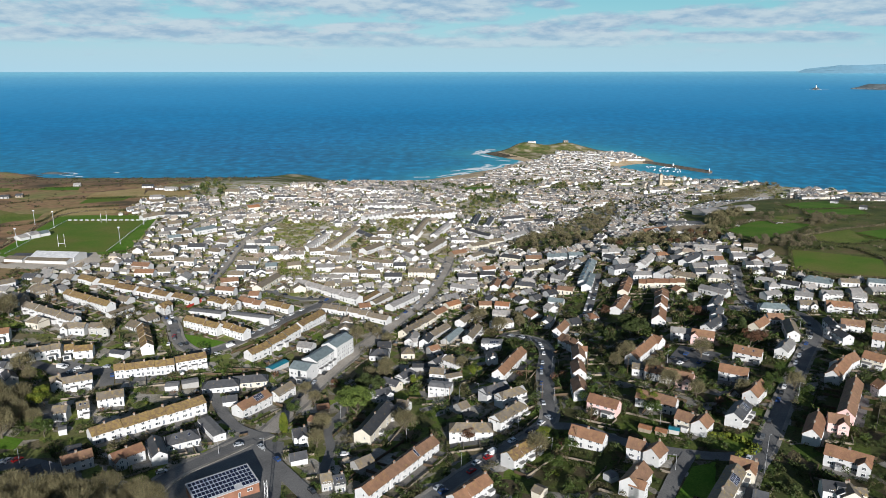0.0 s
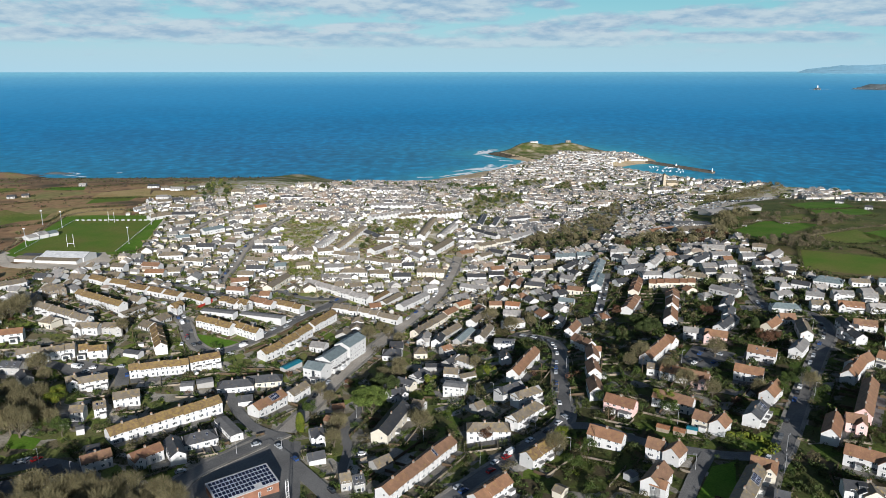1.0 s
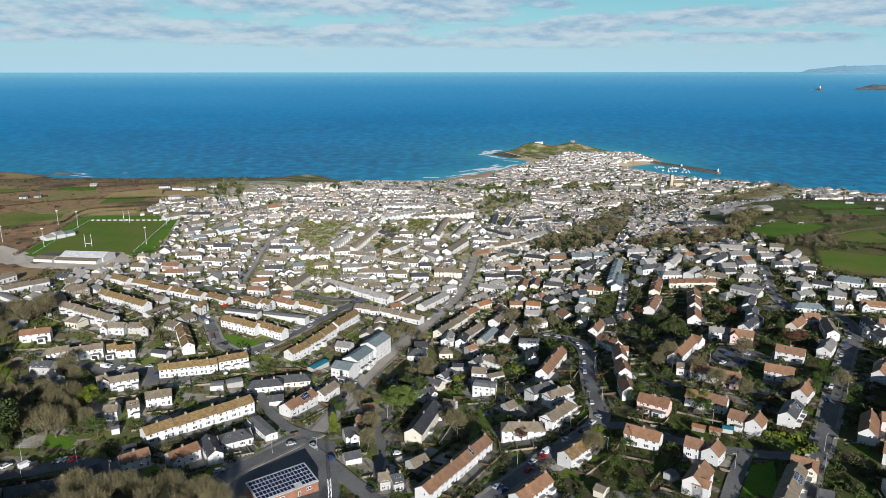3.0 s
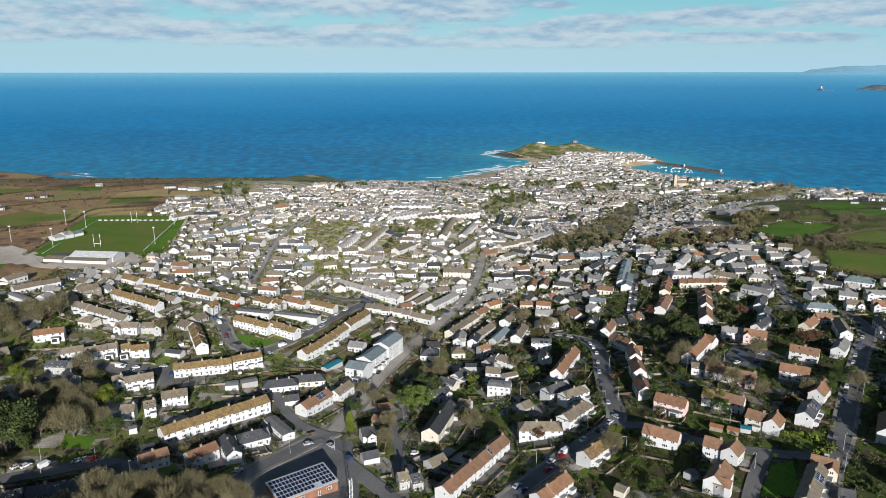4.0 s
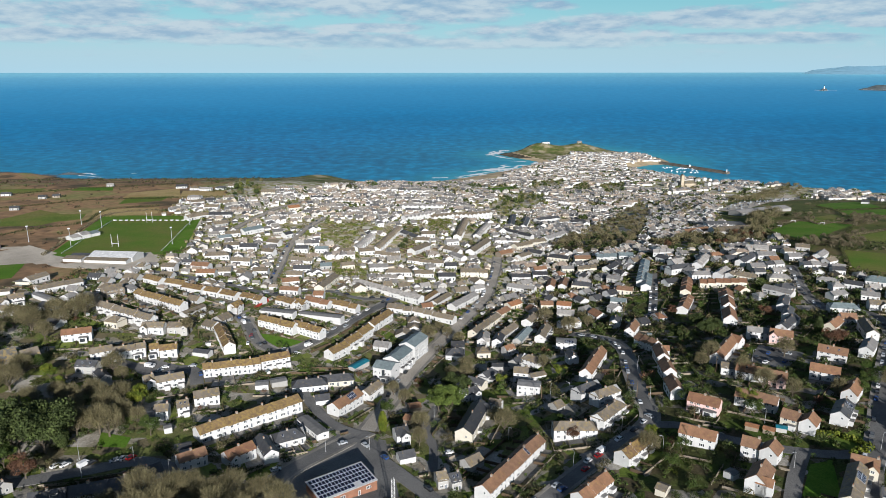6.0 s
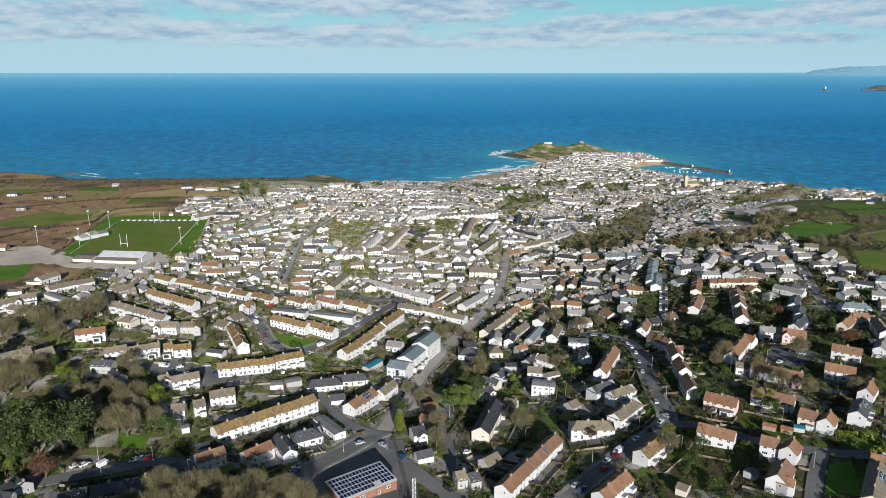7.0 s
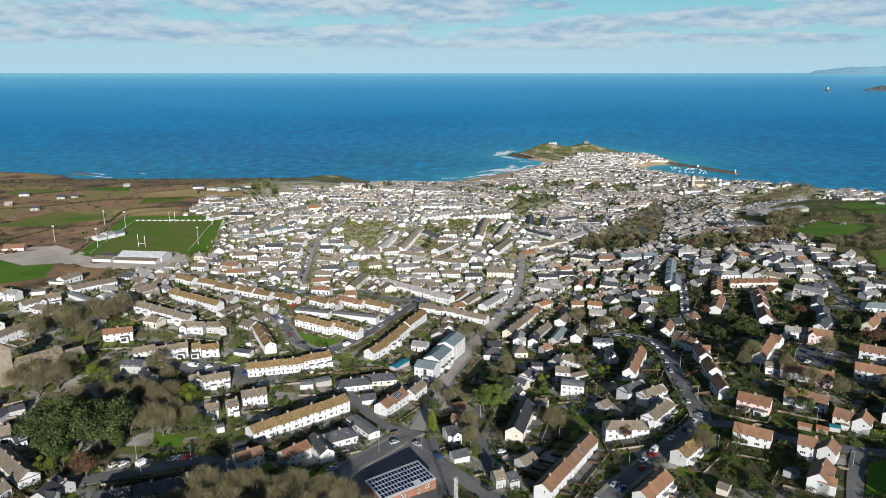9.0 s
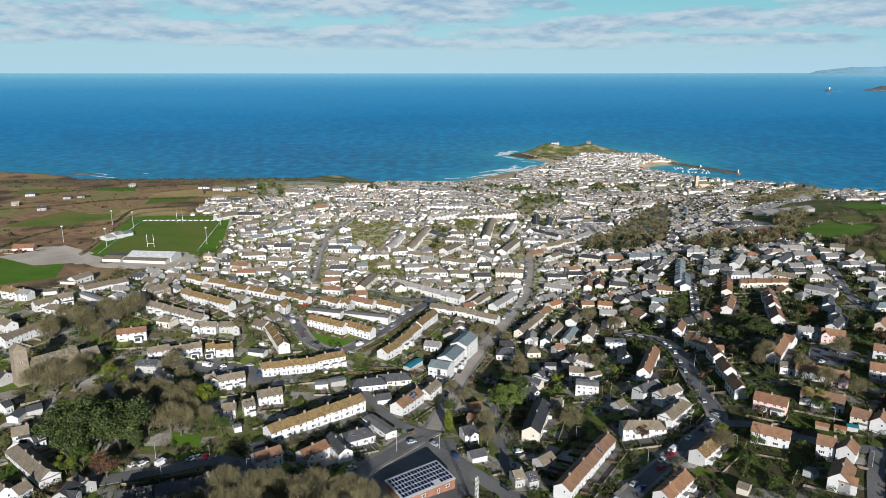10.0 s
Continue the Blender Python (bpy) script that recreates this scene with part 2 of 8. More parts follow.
GRAVEL = patchy("gravel", (0.46, 0.40, 0.325), (0.54, 0.47, 0.385), (0.60, 0.53, 0.44), 0.05, 1.5, 0.03)
PAVING = patchy("paving", (0.20, 0.185, 0.165), (0.25, 0.232, 0.205), (0.30, 0.28, 0.25), 0.1, 2.0, 0.01)
# asphalt again, made pale: the sun on the farther streets is in the colour
SUNLIT_STREET = patchy("sunlit_street", (0.33, 0.295, 0.25), (0.38, 0.34, 0.29), (0.44, 0.395, 0.34), 0.06, 1.5, 0.01)
WALL = {"white": plain("white_render", (0.60, 0.597, 0.59), 0.85, wear=0.12, per="object", spread=0.16),
        "cream": plain("cream_render", (0.62, 0.575, 0.48), 0.85, wear=0.10, per="object", spread=0.12),
        "pink": plain("pink_render", (0.72, 0.50, 0.47), 0.85, wear=0.10, per="object", spread=0.1),
        "grey": plain("grey_render", (0.42, 0.41, 0.39), 0.85, wear=0.15, per="object", spread=0.25),
        "stone": plain("granite_wall", (0.30, 0.25, 0.19), 0.9, wear=0.35, scale=2.5, per="object", spread=0.2)}
ROOF = {"brown": tiles("brown_tiles", [(0, (0.200, 0.104, 0.064)), (0.5, (0.260, 0.142, 0.084)), (1, (0.205, 0.122, 0.080))], "object", 0.14),
        "ochre": tiles("lichened_tiles", [(0, (0.15, 0.095, 0.058)), (1, (0.19, 0.13, 0.07))], "object", 0.60),
        "grey": tiles("grey_tiles", [(0, (0.145, 0.124, 0.100)), (1, (0.210, 0.180, 0.142))], "object", 0.34),
        "slate": tiles("slates", [(0, (0.045, 0.047, 0.052)), (1, (0.085, 0.088, 0.096))], "object", 0.05, 0.55),
        "pale": tiles("pale_grey_tiles", [(0, (0.20, 0.195, 0.192)), (0.6, (0.29, 0.28, 0.27)), (1, (0.37, 0.35, 0.33))], "object", 0.06),
        "orange": tiles("clay_tiles", [(0, (0.25, 0.118, 0.062)), (1, (0.31, 0.150, 0.078))], "object", 0.05),
        "metal": tiles("blue_grey_sheet", [(0, (0.150, 0.190, 0.200)), (1, (0.205, 0.250, 0.262))], "object", 0.0, 0.45),
        "sheet": tiles("pale_sheet", [(0, (0.58, 0.59, 0.60)), (1, (0.62, 0.63, 0.64))], "object", 0.0, 0.5),
        "felt": plain("flat_felt", (0.26, 0.255, 0.25), 0.9, wear=0.35, per="object", spread=0.4)}
FAR_WALL = paint_walls("painted_walls", "island")
FAR_ROOF = tiles("town_roofs", [(0, (0.085, 0.088, 0.098)), (0.28, (0.165, 0.16, 0.158)), (0.58, (0.26, 0.245, 0.225)), (0.80, (0.28, 0.215, 0.165)), (1, (0.38, 0.36, 0.33))], "island", 0.10)
GLASS = plain("window_glass", (0.045, 0.052, 0.060), 0.12, wear=0.2, spec=0.6)
FRAME = plain("window_frame_white", (0.78, 0.78, 0.77), 0.5, wear=0.08)
DOOR = plain("door_paint", (0.20, 0.22, 0.26), 0.5, per="object", spread=0.7)
BRICK = plain("chimney_render", (0.36, 0.31, 0.26), 0.9, wear=0.3, scale=3, per="object", spread=0.4)
POT = plain("clay_pot", (0.36, 0.16, 0.08), 0.85)
PANEL = plain("solar_cell", (0.012, 0.018, 0.045), 0.18, wear=0.2, spec=0.6)
ALLOY = plain("panel_rim", (0.62, 0.64, 0.67), 0.4, 0.3, wear=0.1)
STEEL = plain("galvanised_steel", (0.50, 0.51, 0.52), 0.45, 0.4, wear=0.15)
WHITE = plain("white_paint", (0.80, 0.80, 0.79), 0.6, wear=0.1)
RUBBER = plain("rubber", (0.02, 0.02, 0.02), 0.85)
TIMBER = plain("fence_timber", (0.19, 0.13, 0.08), 0.85, wear=0.35, scale=3, per="object", spread=0.4)
ROOF["teal"] = plain("teal_sheet", (0.02, 0.20, 0.26), 0.6, wear=0.3)
STONE = WALL["stone"]
BARK = plain("bark", (0.13, 0.108, 0.080), 0.95, wear=0.35, scale=4)
CROWN = leaves("bare_crown", (0.105, 0.092, 0.054), (0.228, 0.198, 0.122))
TWIG = leaves("bare_twigs", (0.092, 0.078, 0.055), (0.188, 0.158, 0.110))
FERN = leaves("dead_bracken", (0.055, 0.040, 0.032), (0.105, 0.075, 0.057))
SCRUB = leaves("winter_scrub", (0.058, 0.052, 0.028), (0.125, 0.106, 0.060))
RUSSET = leaves("russet_twigs", (0.085, 0.045, 0.034), (0.150, 0.075, 0.047))
GREEN = leaves("garden_leaves", (0.028, 0.050, 0.014), (0.080, 0.115, 0.027))
PINE = leaves("pine_needles", (0.032, 0.047, 0.017), (0.076, 0.100, 0.034))
CEDAR = leaves("cedar_needles", (0.056, 0.088, 0.020), (0.140, 0.185, 0.046))
MIDGREEN = leaves("town_leaves", (0.062, 0.078, 0.024), (0.150, 0.165, 0.048))
LIME = leaves("lime_leaves", (0.070, 0.105, 0.014), (0.170, 0.185, 0.027))
HEDGE = leaves("hedge_leaves", (0.030, 0.042, 0.016), (0.085, 0.088, 0.035))
# both far land colours have blue-grey haze mixed in
FAR_ROCK = plain("far_rock", (0.085, 0.105, 0.115), 0.95, wear=0.35, scale=0.05)
HAZED_COAST = plain("hazed_coast", (0.135, 0.248, 0.325), 1.0, wear=0.15, scale=0.01, spec=0.0)
CAR = {"white": (0.75, 0.75, 0.75), "silver": (0.42, 0.44, 0.46), "black": (0.02, 0.021, 0.024), "red": (0.40, 0.02, 0.02),
       "blue": (0.03, 0.07, 0.20), "grey": (0.13, 0.135, 0.14)}
CAR = {k: plain(k + "_car_paint", v, 0.25, 0.1, wear=0.05, spec=0.6) for k, v in CAR.items()}


# ---- the lie of the land: heights at coarse knots, blurred to a smooth sheet ----
KX = np.array([-1200, -540, -264, -132, -36, 60, 168, 336, 1200], float)
KY = np.array([0, 228, 312, 420, 552, 744, 960, 1200, 1560, 2400], float)
LIE = np.array([
    (120, 116, 113, 106, 100, 107, 116, 118, 132),
    (124, 112, 103, 95, 90, 102, 106, 108, 116),
    (124, 110, 104, 92, 83, 101, 103, 106, 109),
    (121, 112, 108, 96, 80, 84, 98, 106, 97),
    (116, 108, 102, 88, 78, 79, 101, 103, 82),
    (107, 101, 102, 90, 83, 68, 72, 91, 70),
    (92, 95, 98, 85, 82, 62, 46, 70, 59),
    (62, 66, 70, 62, 58, 50, 41, 28, 42),
    (12, 18, 26, 26, 24, 22, 19, 14, 24),
    (24, 17, 14, 12, 12, 12, 14, 17, 24),
], float)
COAST = [(-5040, 2280), (-1560, 1800), (-1032, 1680), (-840, 1548), (-600, 1404), (-360, 1296), (-228, 1320), (-144, 1476), (-48, 1620),
         (48, 1716), (132, 1812), (204, 1908), (228, 1980), (180, 2064), (126, 2172), (240, 2268), (360, 2376), (468, 2340), (516, 2232),
         (606, 2088), (606, 1980), (570, 1920), (528, 1908), (480, 1860), (461, 1788), (518, 1680), (546, 1608), (570, 1542), (660, 1428),
         (768, 1284), (1080, 1200), (1800, 1080), (5040, 600), (5040, -1800), (-5040, -1800)]


def coast_distance(X, Y):
    """Metres inland of the shore (minus: out at sea)."""
    best = np.full(X.shape, 1e9)
    inside = np.zeros(X.shape, bool)
    for (ax, ay), (bx, by) in zip(COAST, COAST[1:] + COAST[:1]):
        dx, dy = bx - ax, by - ay
        u = np.clip(((X - ax) * dx + (Y - ay) * dy) / (dx * dx + dy * dy), 0, 1)
        best = np.minimum(best, np.hypot(X - ax - u * dx, Y - ay - u * dy))
        if ay != by:
            cross = ((ay > Y) != (by > Y)) & (X < (bx - ax) * (Y - ay) / (by - ay) + ax)
            inside ^= cross
    return np.where(inside, best, -best)


def raw_height(X, Y):
    xi = np.interp(X, KX, np.arange(len(KX)))
    yi = np.interp(Y, KY, np.arange(len(KY)))
    i, j = np.clip(xi.astype(int), 0, len(KX) - 2), np.clip(yi.astype(int), 0, len(KY) - 2)
    u, v = xi - i, yi - j
    return (LIE[j, i] * (1 - u) + LIE[j, i + 1] * u) * (1 - v) + (LIE[j + 1, i] * (1 - u) + LIE[j + 1, i + 1] * u) * v


def hump(X, Y, cx, cy, wx, wy, h):
    return h * np.exp(-(((X - cx) / wx) ** 2 + ((Y - cy) / wy) ** 2))


STEP = 9.6
GX = np.arange(-1680, 1680 + STEP, STEP)
GY = np.arange(-480, 2496 + STEP, STEP)


def make_heights():
    X, Y = np.meshgrid(GX, GY)
    Z = raw_height(X, Y)
    for _ in range(6):
        P = np.pad(Z, 1, mode="edge")
        Z = (P[:-2, 1:-1] + P[2:, 1:-1] + P[1:-1, :-2] + P[1:-1, 2:] + 2 * P[1:-1, 1:-1]) / 6
    far = np.clip((Y - 1920) / 72, 0, 1)
    Z = Z * (1 - far) + 6 * far + hump(X, Y, 404, 2262, 56, 62, 18) + hump(X, Y, 262, 2226, 52, 56, 21) + hump(X, Y, 335, 2215, 70, 60, 10)
    Z += hump(X, Y, -90, 1420, 190, 220, -14) + hump(X, Y, -275, 1280, 40, 40, 7) + hump(X, Y, 85, 1610, 120, 130, -11)
    d = coast_distance(X, Y)
    sandy = np.clip((Y - 1380) / 240, 0, 1) * np.clip((X + 240) / 180, 0, 1) * np.clip((2110 - Y) / 60, 0, 1)
    run = 26 + 66 * sandy
    k = np.clip(d / run, 0, 1)
    k = k * k * (3 - 2 * k)
    return np.where(d > 0, Z * k + 0.15, np.maximum(d * 0.12, -6))


HEIGHTS = make_heights()


def ground(x, y):
    """The height of the ground at a place."""
    a = min(max((x - GX[0]) / STEP, 0), len(GX) - 1.001)
    b = min(max((y - GY[0]) / STEP, 0), len(GY) - 1.001)
    i, j = int(a), int(b)
    u, v = a - i, b - j
    return float((HEIGHTS[j, i] * (1 - u) + HEIGHTS[j, i + 1] * u) * (1 - v) + (HEIGHTS[j + 1, i] * (1 - u) + HEIGHTS[j + 1, i + 1] * u) * v)


# ---- mesh helpers ----
def mesh_of(name, verts, faces, mats, slots=None, smooth=False):
    me = bpy.data.meshes.new(name)
    me.from_pydata(verts, [], faces)
    for m in mats if isinstance(mats, (list, tuple)) else [mats]:
        me.materials.append(m)
    if slots is not None:
        me.polygons.foreach_set("material_index", slots)
    if smooth:
        me.polygons.foreach_set("use_smooth", [True] * len(me.polygons))
    me.update()
    return me


class Heap:
    """Gathers pieces into one mesh."""

    def __init__(self):
        self.v, self.f, self.s = [], [], []

    def add(self, verts, faces, slot=0, m=None):
        k = len(self.v)
        self.v.extend([tuple(m @ Vector(p)) for p in verts] if m is not None else verts)
        self.f.extend([tuple(i + k for i in q) for q in faces])
        self.s.extend([slot] * len(faces))

    def box(self, x0, x1, y0, y1, z0, z1, slot=0, m=None):
        self.add([(x, y, z) for z in (z0, z1) for y in (y0, y1) for x in (x0, x1)],
                 [(0, 2, 3, 1), (4, 5, 7, 6), (0, 1, 5, 4), (1, 3, 7, 5), (3, 2, 6, 7), (2, 0, 4, 6)], slot, m)

    def tube(self, a, b, ra, rb, n=6, slot=0, cap=True):
        a, b = Vector(a), Vector(b)
        q = (b - a).to_track_quat("Z", "Y").to_matrix()
        ring = [q @ Vector((math.cos(math.tau * i / n), math.sin(math.tau * i / n), 0)) for i in range(n)]
        verts = [tuple(a + p * ra) for p in ring] + [tuple(b + p * rb) for p in ring]
        faces = [(i, (i + 1) % n, n + (i + 1) % n, n + i) for i in range(n)]
        if cap:
            faces += [tuple(range(n, 2 * n)), tuple(reversed(range(n)))]
        self.add(verts, faces, slot)

    def mesh(self, name, mats, smooth=False):
        return mesh_of(name, self.v, self.f, mats, self.s, smooth)


def thing(name, x, y, turn=0.0, label="", category="", group="", z=None, kind=""):
    e = new(name)
    e.empty_display_size = 0.5
    e.matrix_basis = pose(x, y, ground(x, y) if z is None else z, 0, 0, turn)
    return tagged(e, label, category, group, kind)


def put(name, mesh, parent=None, m=None, label=""):
    ob = new(name, mesh)
    if parent is not None:
        ob.parent = parent
    if m is not None:
        ob.matrix_basis = m
    return tagged(ob, label)


OPEN = [(266, 474), (254, 564), (278, 624), (266, 690), (278, 792), (314, 869), (480, 1200), (624, 1080), (768, 720), (624, 408), (360, 456)]   # fields and scrub on the hill


def inside(poly, x, y):
    c = False
    for (ax, ay), (bx, by) in zip(poly, poly[1:] + poly[:1]):
        if (ay > y) != (by > y) and x < (bx - ax) * (y - ay) / (by - ay) + ax:
            c = not c
    return c


# ---- ground, sea ----
def build_ground():
    nx, ny = len(GX), len(GY)
    xs, ys = list(GX), list(GY)
    xs = [-4200, -3000, -2200] + xs + [2200, 3000, 4200]
    ys = [-1500, -800] + ys
    verts = []
    for y in ys:
        for x in xs:
            z = ground(x, y)
            if abs(x) > 1700:
                d = coast_distance(np.array([[float(x)]]), np.array([[float(y)]]))[0, 0]
                z = z if d > 0 else -6.0
            verts.append((x, y, z))
    w = len(xs)
    faces = [(j * w + i, j * w + i + 1, (j + 1) * w + i + 1, (j + 1) * w + i) for j in range(len(ys) - 1) for i in range(w - 1)]
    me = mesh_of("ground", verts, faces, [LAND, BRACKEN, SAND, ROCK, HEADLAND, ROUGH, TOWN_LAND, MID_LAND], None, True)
    cx = np.array([sum(verts[k][0] for k in q) / 4 for q in faces])
    cy = np.array([sum(verts[k][1] for k in q) / 4 for q in faces])
    cz = np.array([max(verts[k][2] for k in q) - min(verts[k][2] for k in q) for q in faces])
    zm = np.array([sum(verts[k][2] for k in q) / 4 for q in faces])
    d = coast_distance(cx, cy)
    slot = np.zeros(len(faces), int)
    # ground farther off gets the copies with brighter light in their colour
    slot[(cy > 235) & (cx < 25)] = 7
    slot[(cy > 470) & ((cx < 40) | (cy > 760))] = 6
    wild = (cx < -306 - 0.10 * (cy - 540)) & (cy > 432)
    slot[wild] = 1
    slot[(cx < -144) & (cy > 1032)] = 1
    slot[(cx < -144) & (cx > -420) & (cy > 1032)] = 4
    slot[np.array([inside(OPEN, x, y) for x, y in zip(cx, cy)])] = 5
    slot[cy < 180] = 5
    slot[(cy > 2016) & (d > 0)] = 4
    slot[(d < 42) & (d > -240) & (cy > 1380) & (zm < 7) & (cx > -200) & (cx < 625)] = 2
    slot[(d < 80) & (d > -60) & (cy > 1480) & (cy < 2000) & (cx > -140) & (cx < 260)] = 2
    slot[(cz > 4.5) & (d < 54) & (cx < -180)] = 3
    slot[(d < 34) & (d > -30) & (cy > 2060)] = 3
    me.polygons.foreach_set("material_index", slot.astype(np.int32))
    ob = new("ground", me)
    tagged(ob, "hillside ground of gardens, rough grass and soil", "ground", kind="structure")


def build_sea():
    """The sea, level out to 2.6 km; farther out the sheet climbs to meet the horizon, since the view ends at five kilometres."""
    rs = [0, 600, 960] + [1200 + 60 * i for i in range(27)] + [2900, 3200, 3500, 3800, 4100, 4350, 4550, 4700, 4820, 4900]
    n = 180
    verts, faces = [(0.0, 0.0, 0.0)], []
    for r in rs[1:]:
        u = min(max((r - 2300) / 2600, 0), 1)
        for i in range(n):
            a = math.tau * i / n
            verts.append((r * math.sin(a) - 31, r * math.cos(a), (EYE + 7.0) * u * u))
    for i in range(n):
        faces.append((0, 1 + (i + 1) % n, 1 + i))
    for k in range(len(rs) - 2):
        a, b = 1 + k * n, 1 + (k + 1) * n
        for i in range(n):
            faces.append((a + i, a + (i + 1) % n, b + (i + 1) % n, b + i))
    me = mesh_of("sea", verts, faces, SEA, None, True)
    v = np.array(verts)
    d = coast_distance(v[:, 0], v[:, 1])
    s = np.clip(1 + d / 210, 0, 1) * np.clip((v[:, 1] - 1500) / 180, 0, 1) * np.clip((v[:, 0] + 300) / 240, 0, 1)
    s = np.maximum(s * 0.9, np.clip(1 + d / 700, 0, 1) * 0.30)
    at = me.attributes.new("shoal", "FLOAT", "POINT")
    at.data.foreach_set("value", s.astype(np.float32))
    # distance outwards, which sets how much haze the sea's colour carries
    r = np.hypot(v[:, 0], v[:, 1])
    at = me.attributes.new("sea_haze", "FLOAT", "POINT")
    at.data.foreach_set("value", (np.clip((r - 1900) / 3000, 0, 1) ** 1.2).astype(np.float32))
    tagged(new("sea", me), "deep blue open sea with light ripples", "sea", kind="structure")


build_ground()
build_sea()


def drape(name, corners, material, lift=0.10, step=4.0, label="", category="field"):
    """A four-cornered patch laid over the land."""
    a, b, c, d = [Vector((*p, 0)) for p in corners]
    n = max(2, int(max((b - a).length, (c - d).length) / step))
    m = max(2, int(max((d - a).length, (c - b).length) / step))
    verts = []
    for j in range(m + 1):
        for i in range(n + 1):
            u, v = i / n, j / m
            p = (a * (1 - u) + b * u) * (1 - v) + (d * (1 - u) + c * u) * v
            verts.append((p.x, p.y, ground(p.x, p.y) + lift))
    faces = [(j * (n + 1) + i, j * (n + 1) + i + 1, (j + 1) * (n + 1) + i + 1, (j + 1) * (n + 1) + i) for j in range(m) for i in range(n)]
    return tagged(new(name, mesh_of(name, verts, faces, material, None, True)), label, category, kind="structure")


def smooth_line(points, step=4.0):
    """A rounded line through the points, as places and headings."""
    P = [Vector((*p, 0)) for p in points]
    Q = [P[0] * 2 - P[1]] + P + [P[-1] * 2 - P[-2]]
    out = []
    for k in range(1, len(Q) - 2):
        n = max(1, int((Q[k + 1] - Q[k]).length / step))
        for i in range(n):
            t = i / n
            p0, p1, p2, p3 = Q[k - 1:k + 3]
            out.append(0.5 * (2 * p1 + (p2 - p0) * t + (2 * p0 - 5 * p1 + 4 * p2 - p3) * t * t + (3 * p1 - p0 - 3 * p2 + p3) * t ** 3))
    return out + [P[-1]]


ROADS = []


def road(points, width=6.0, lift=0.14, pavements=True, material=None, label="grey asphalt street between houses"):
    line = smooth_line(points)
    ROADS.append((line, width))

    def strip(name, offset, w, up, thick, mat, text, cat):
        verts, faces = [], []
        for k, p in enumerate(line):
            d = (line[min(k + 1, len(line) - 1)] - line[max(k - 1, 0)]).normalized()
            s = Vector((-d.y, d.x, 0))
            zc = ground(p.x, p.y) + up
            for o, dz in ((offset - w / 2, -thick), (offset - w / 2, 0), (offset + w / 2, 0), (offset + w / 2, -thick)):
                q = p + s * o
                verts.append((q.x, q.y, max(zc, ground(q.x, q.y) + up * 0.6) + dz))
        for k in range(len(line) - 1):
            for i in range(3):
                faces.append((4 * k + i, 4 * k + i + 1, 4 * k + 5 + i, 4 * k + 4 + i))
        tagged(new(name, mesh_of(name, verts, faces, mat)), text, cat, kind="structure")

    strip("road", 0, width, lift, 0.5, material or ASPHALT, label, "road")
    if pavements:
        for side in (-1, 1):
            strip("pavement", side * (width / 2 + 0.8), 1.6, lift + 0.12, 0.5, PAVING, "concrete pavement with kerb beside the street", "pavement")


# ---- houses ----
def gable_walls(h, L, W, he, hr, deep=2.5, slot=0, m=None):
    a, b = L / 2, W / 2
    v = [(-a, -b, -deep), (a, -b, -deep), (a, b, -deep), (-a, b, -deep), (-a, -b, he), (a, -b, he), (a, b, he), (-a, b, he), (-a, 0, hr), (a, 0, hr)]
    h.add(v, [(0, 1, 5, 4), (1, 2, 6, 9, 5), (2, 3, 7, 6), (3, 0, 4, 8, 7)], slot, m)


def roof_slabs(h, L, W, he, hr, over=0.35, thick=0.16, slot=0, m=None, hip=0.0):
    a, b = L / 2 + over * 0.7, W / 2 + over
    ze = he - over * (hr - he) / (W / 2)
    r = max(a - hip, 0.05)
    lo = [(-a, -b, ze), (a, -b, ze), (a, b, ze), (-a, b, ze), (-r, 0, hr), (r, 0, hr)]
    v = [(x, y, z + 0.03) for x, y, z in lo] + [(x, y, z + thick) for x, y, z in lo]
    k = 6
    f = [(k, k + 1, k + 5, k + 4), (k + 2, k + 3, k + 4, k + 5), (1, 0, 4, 5), (3, 2, 5, 4), (0, 1, k + 1, k), (2, 3, k + 3, k + 2)]
    if hip:
        f += [(k + 1, k + 2, k + 5), (k + 3, k, k + 4), (2, 1, 5), (0, 3, 4), (1, 2, k + 2, k + 1), (3, 0, k, k + 3)]
    else:
        f += [(1, 5, k + 5, k + 1), (5, 2, k + 2, k + 5), (4, 0, k, k + 4), (3, 4, k + 4, k + 3)]
    h.add(v, f, slot, m)


def stepped_roof(h, L, W, he, hr, steps, over=0.35, thick=0.18):
    """The one roof of a terrace, stepping from house to house."""
    b, n = W / 2 + over, len(steps)
    ze = he - over * (hr - he) / (W / 2)
    loop = [(-b, ze + 0.03), (-b, ze + thick), (0, hr + thick), (b, ze + thick), (b, ze + 0.03), (0, hr + 0.03)]
    v, f = [], []
    for i, up in enumerate(steps):
        for x in (-L / 2 + L * i / n - (over * 0.7 if i == 0 else -0.02), -L / 2 + L * (i + 1) / n + (over * 0.7 if i == n - 1 else -0.02)):
            v += [(x, y, z + up) for y, z in loop]
    for k in range(2 * n - 1):
        a = 6 * k
        f += [(a + j, a + 6 + j, a + 6 + (j + 1) % 6, a + (j + 1) % 6) for j in range(6)]
    e = 6 * (2 * n - 1)
    f += [(0, 1, 2, 5), (5, 2, 3, 4), (e + 5, e + 2, e + 1, e), (e + 4, e + 3, e + 2, e + 5)]
    h.add(v, f)


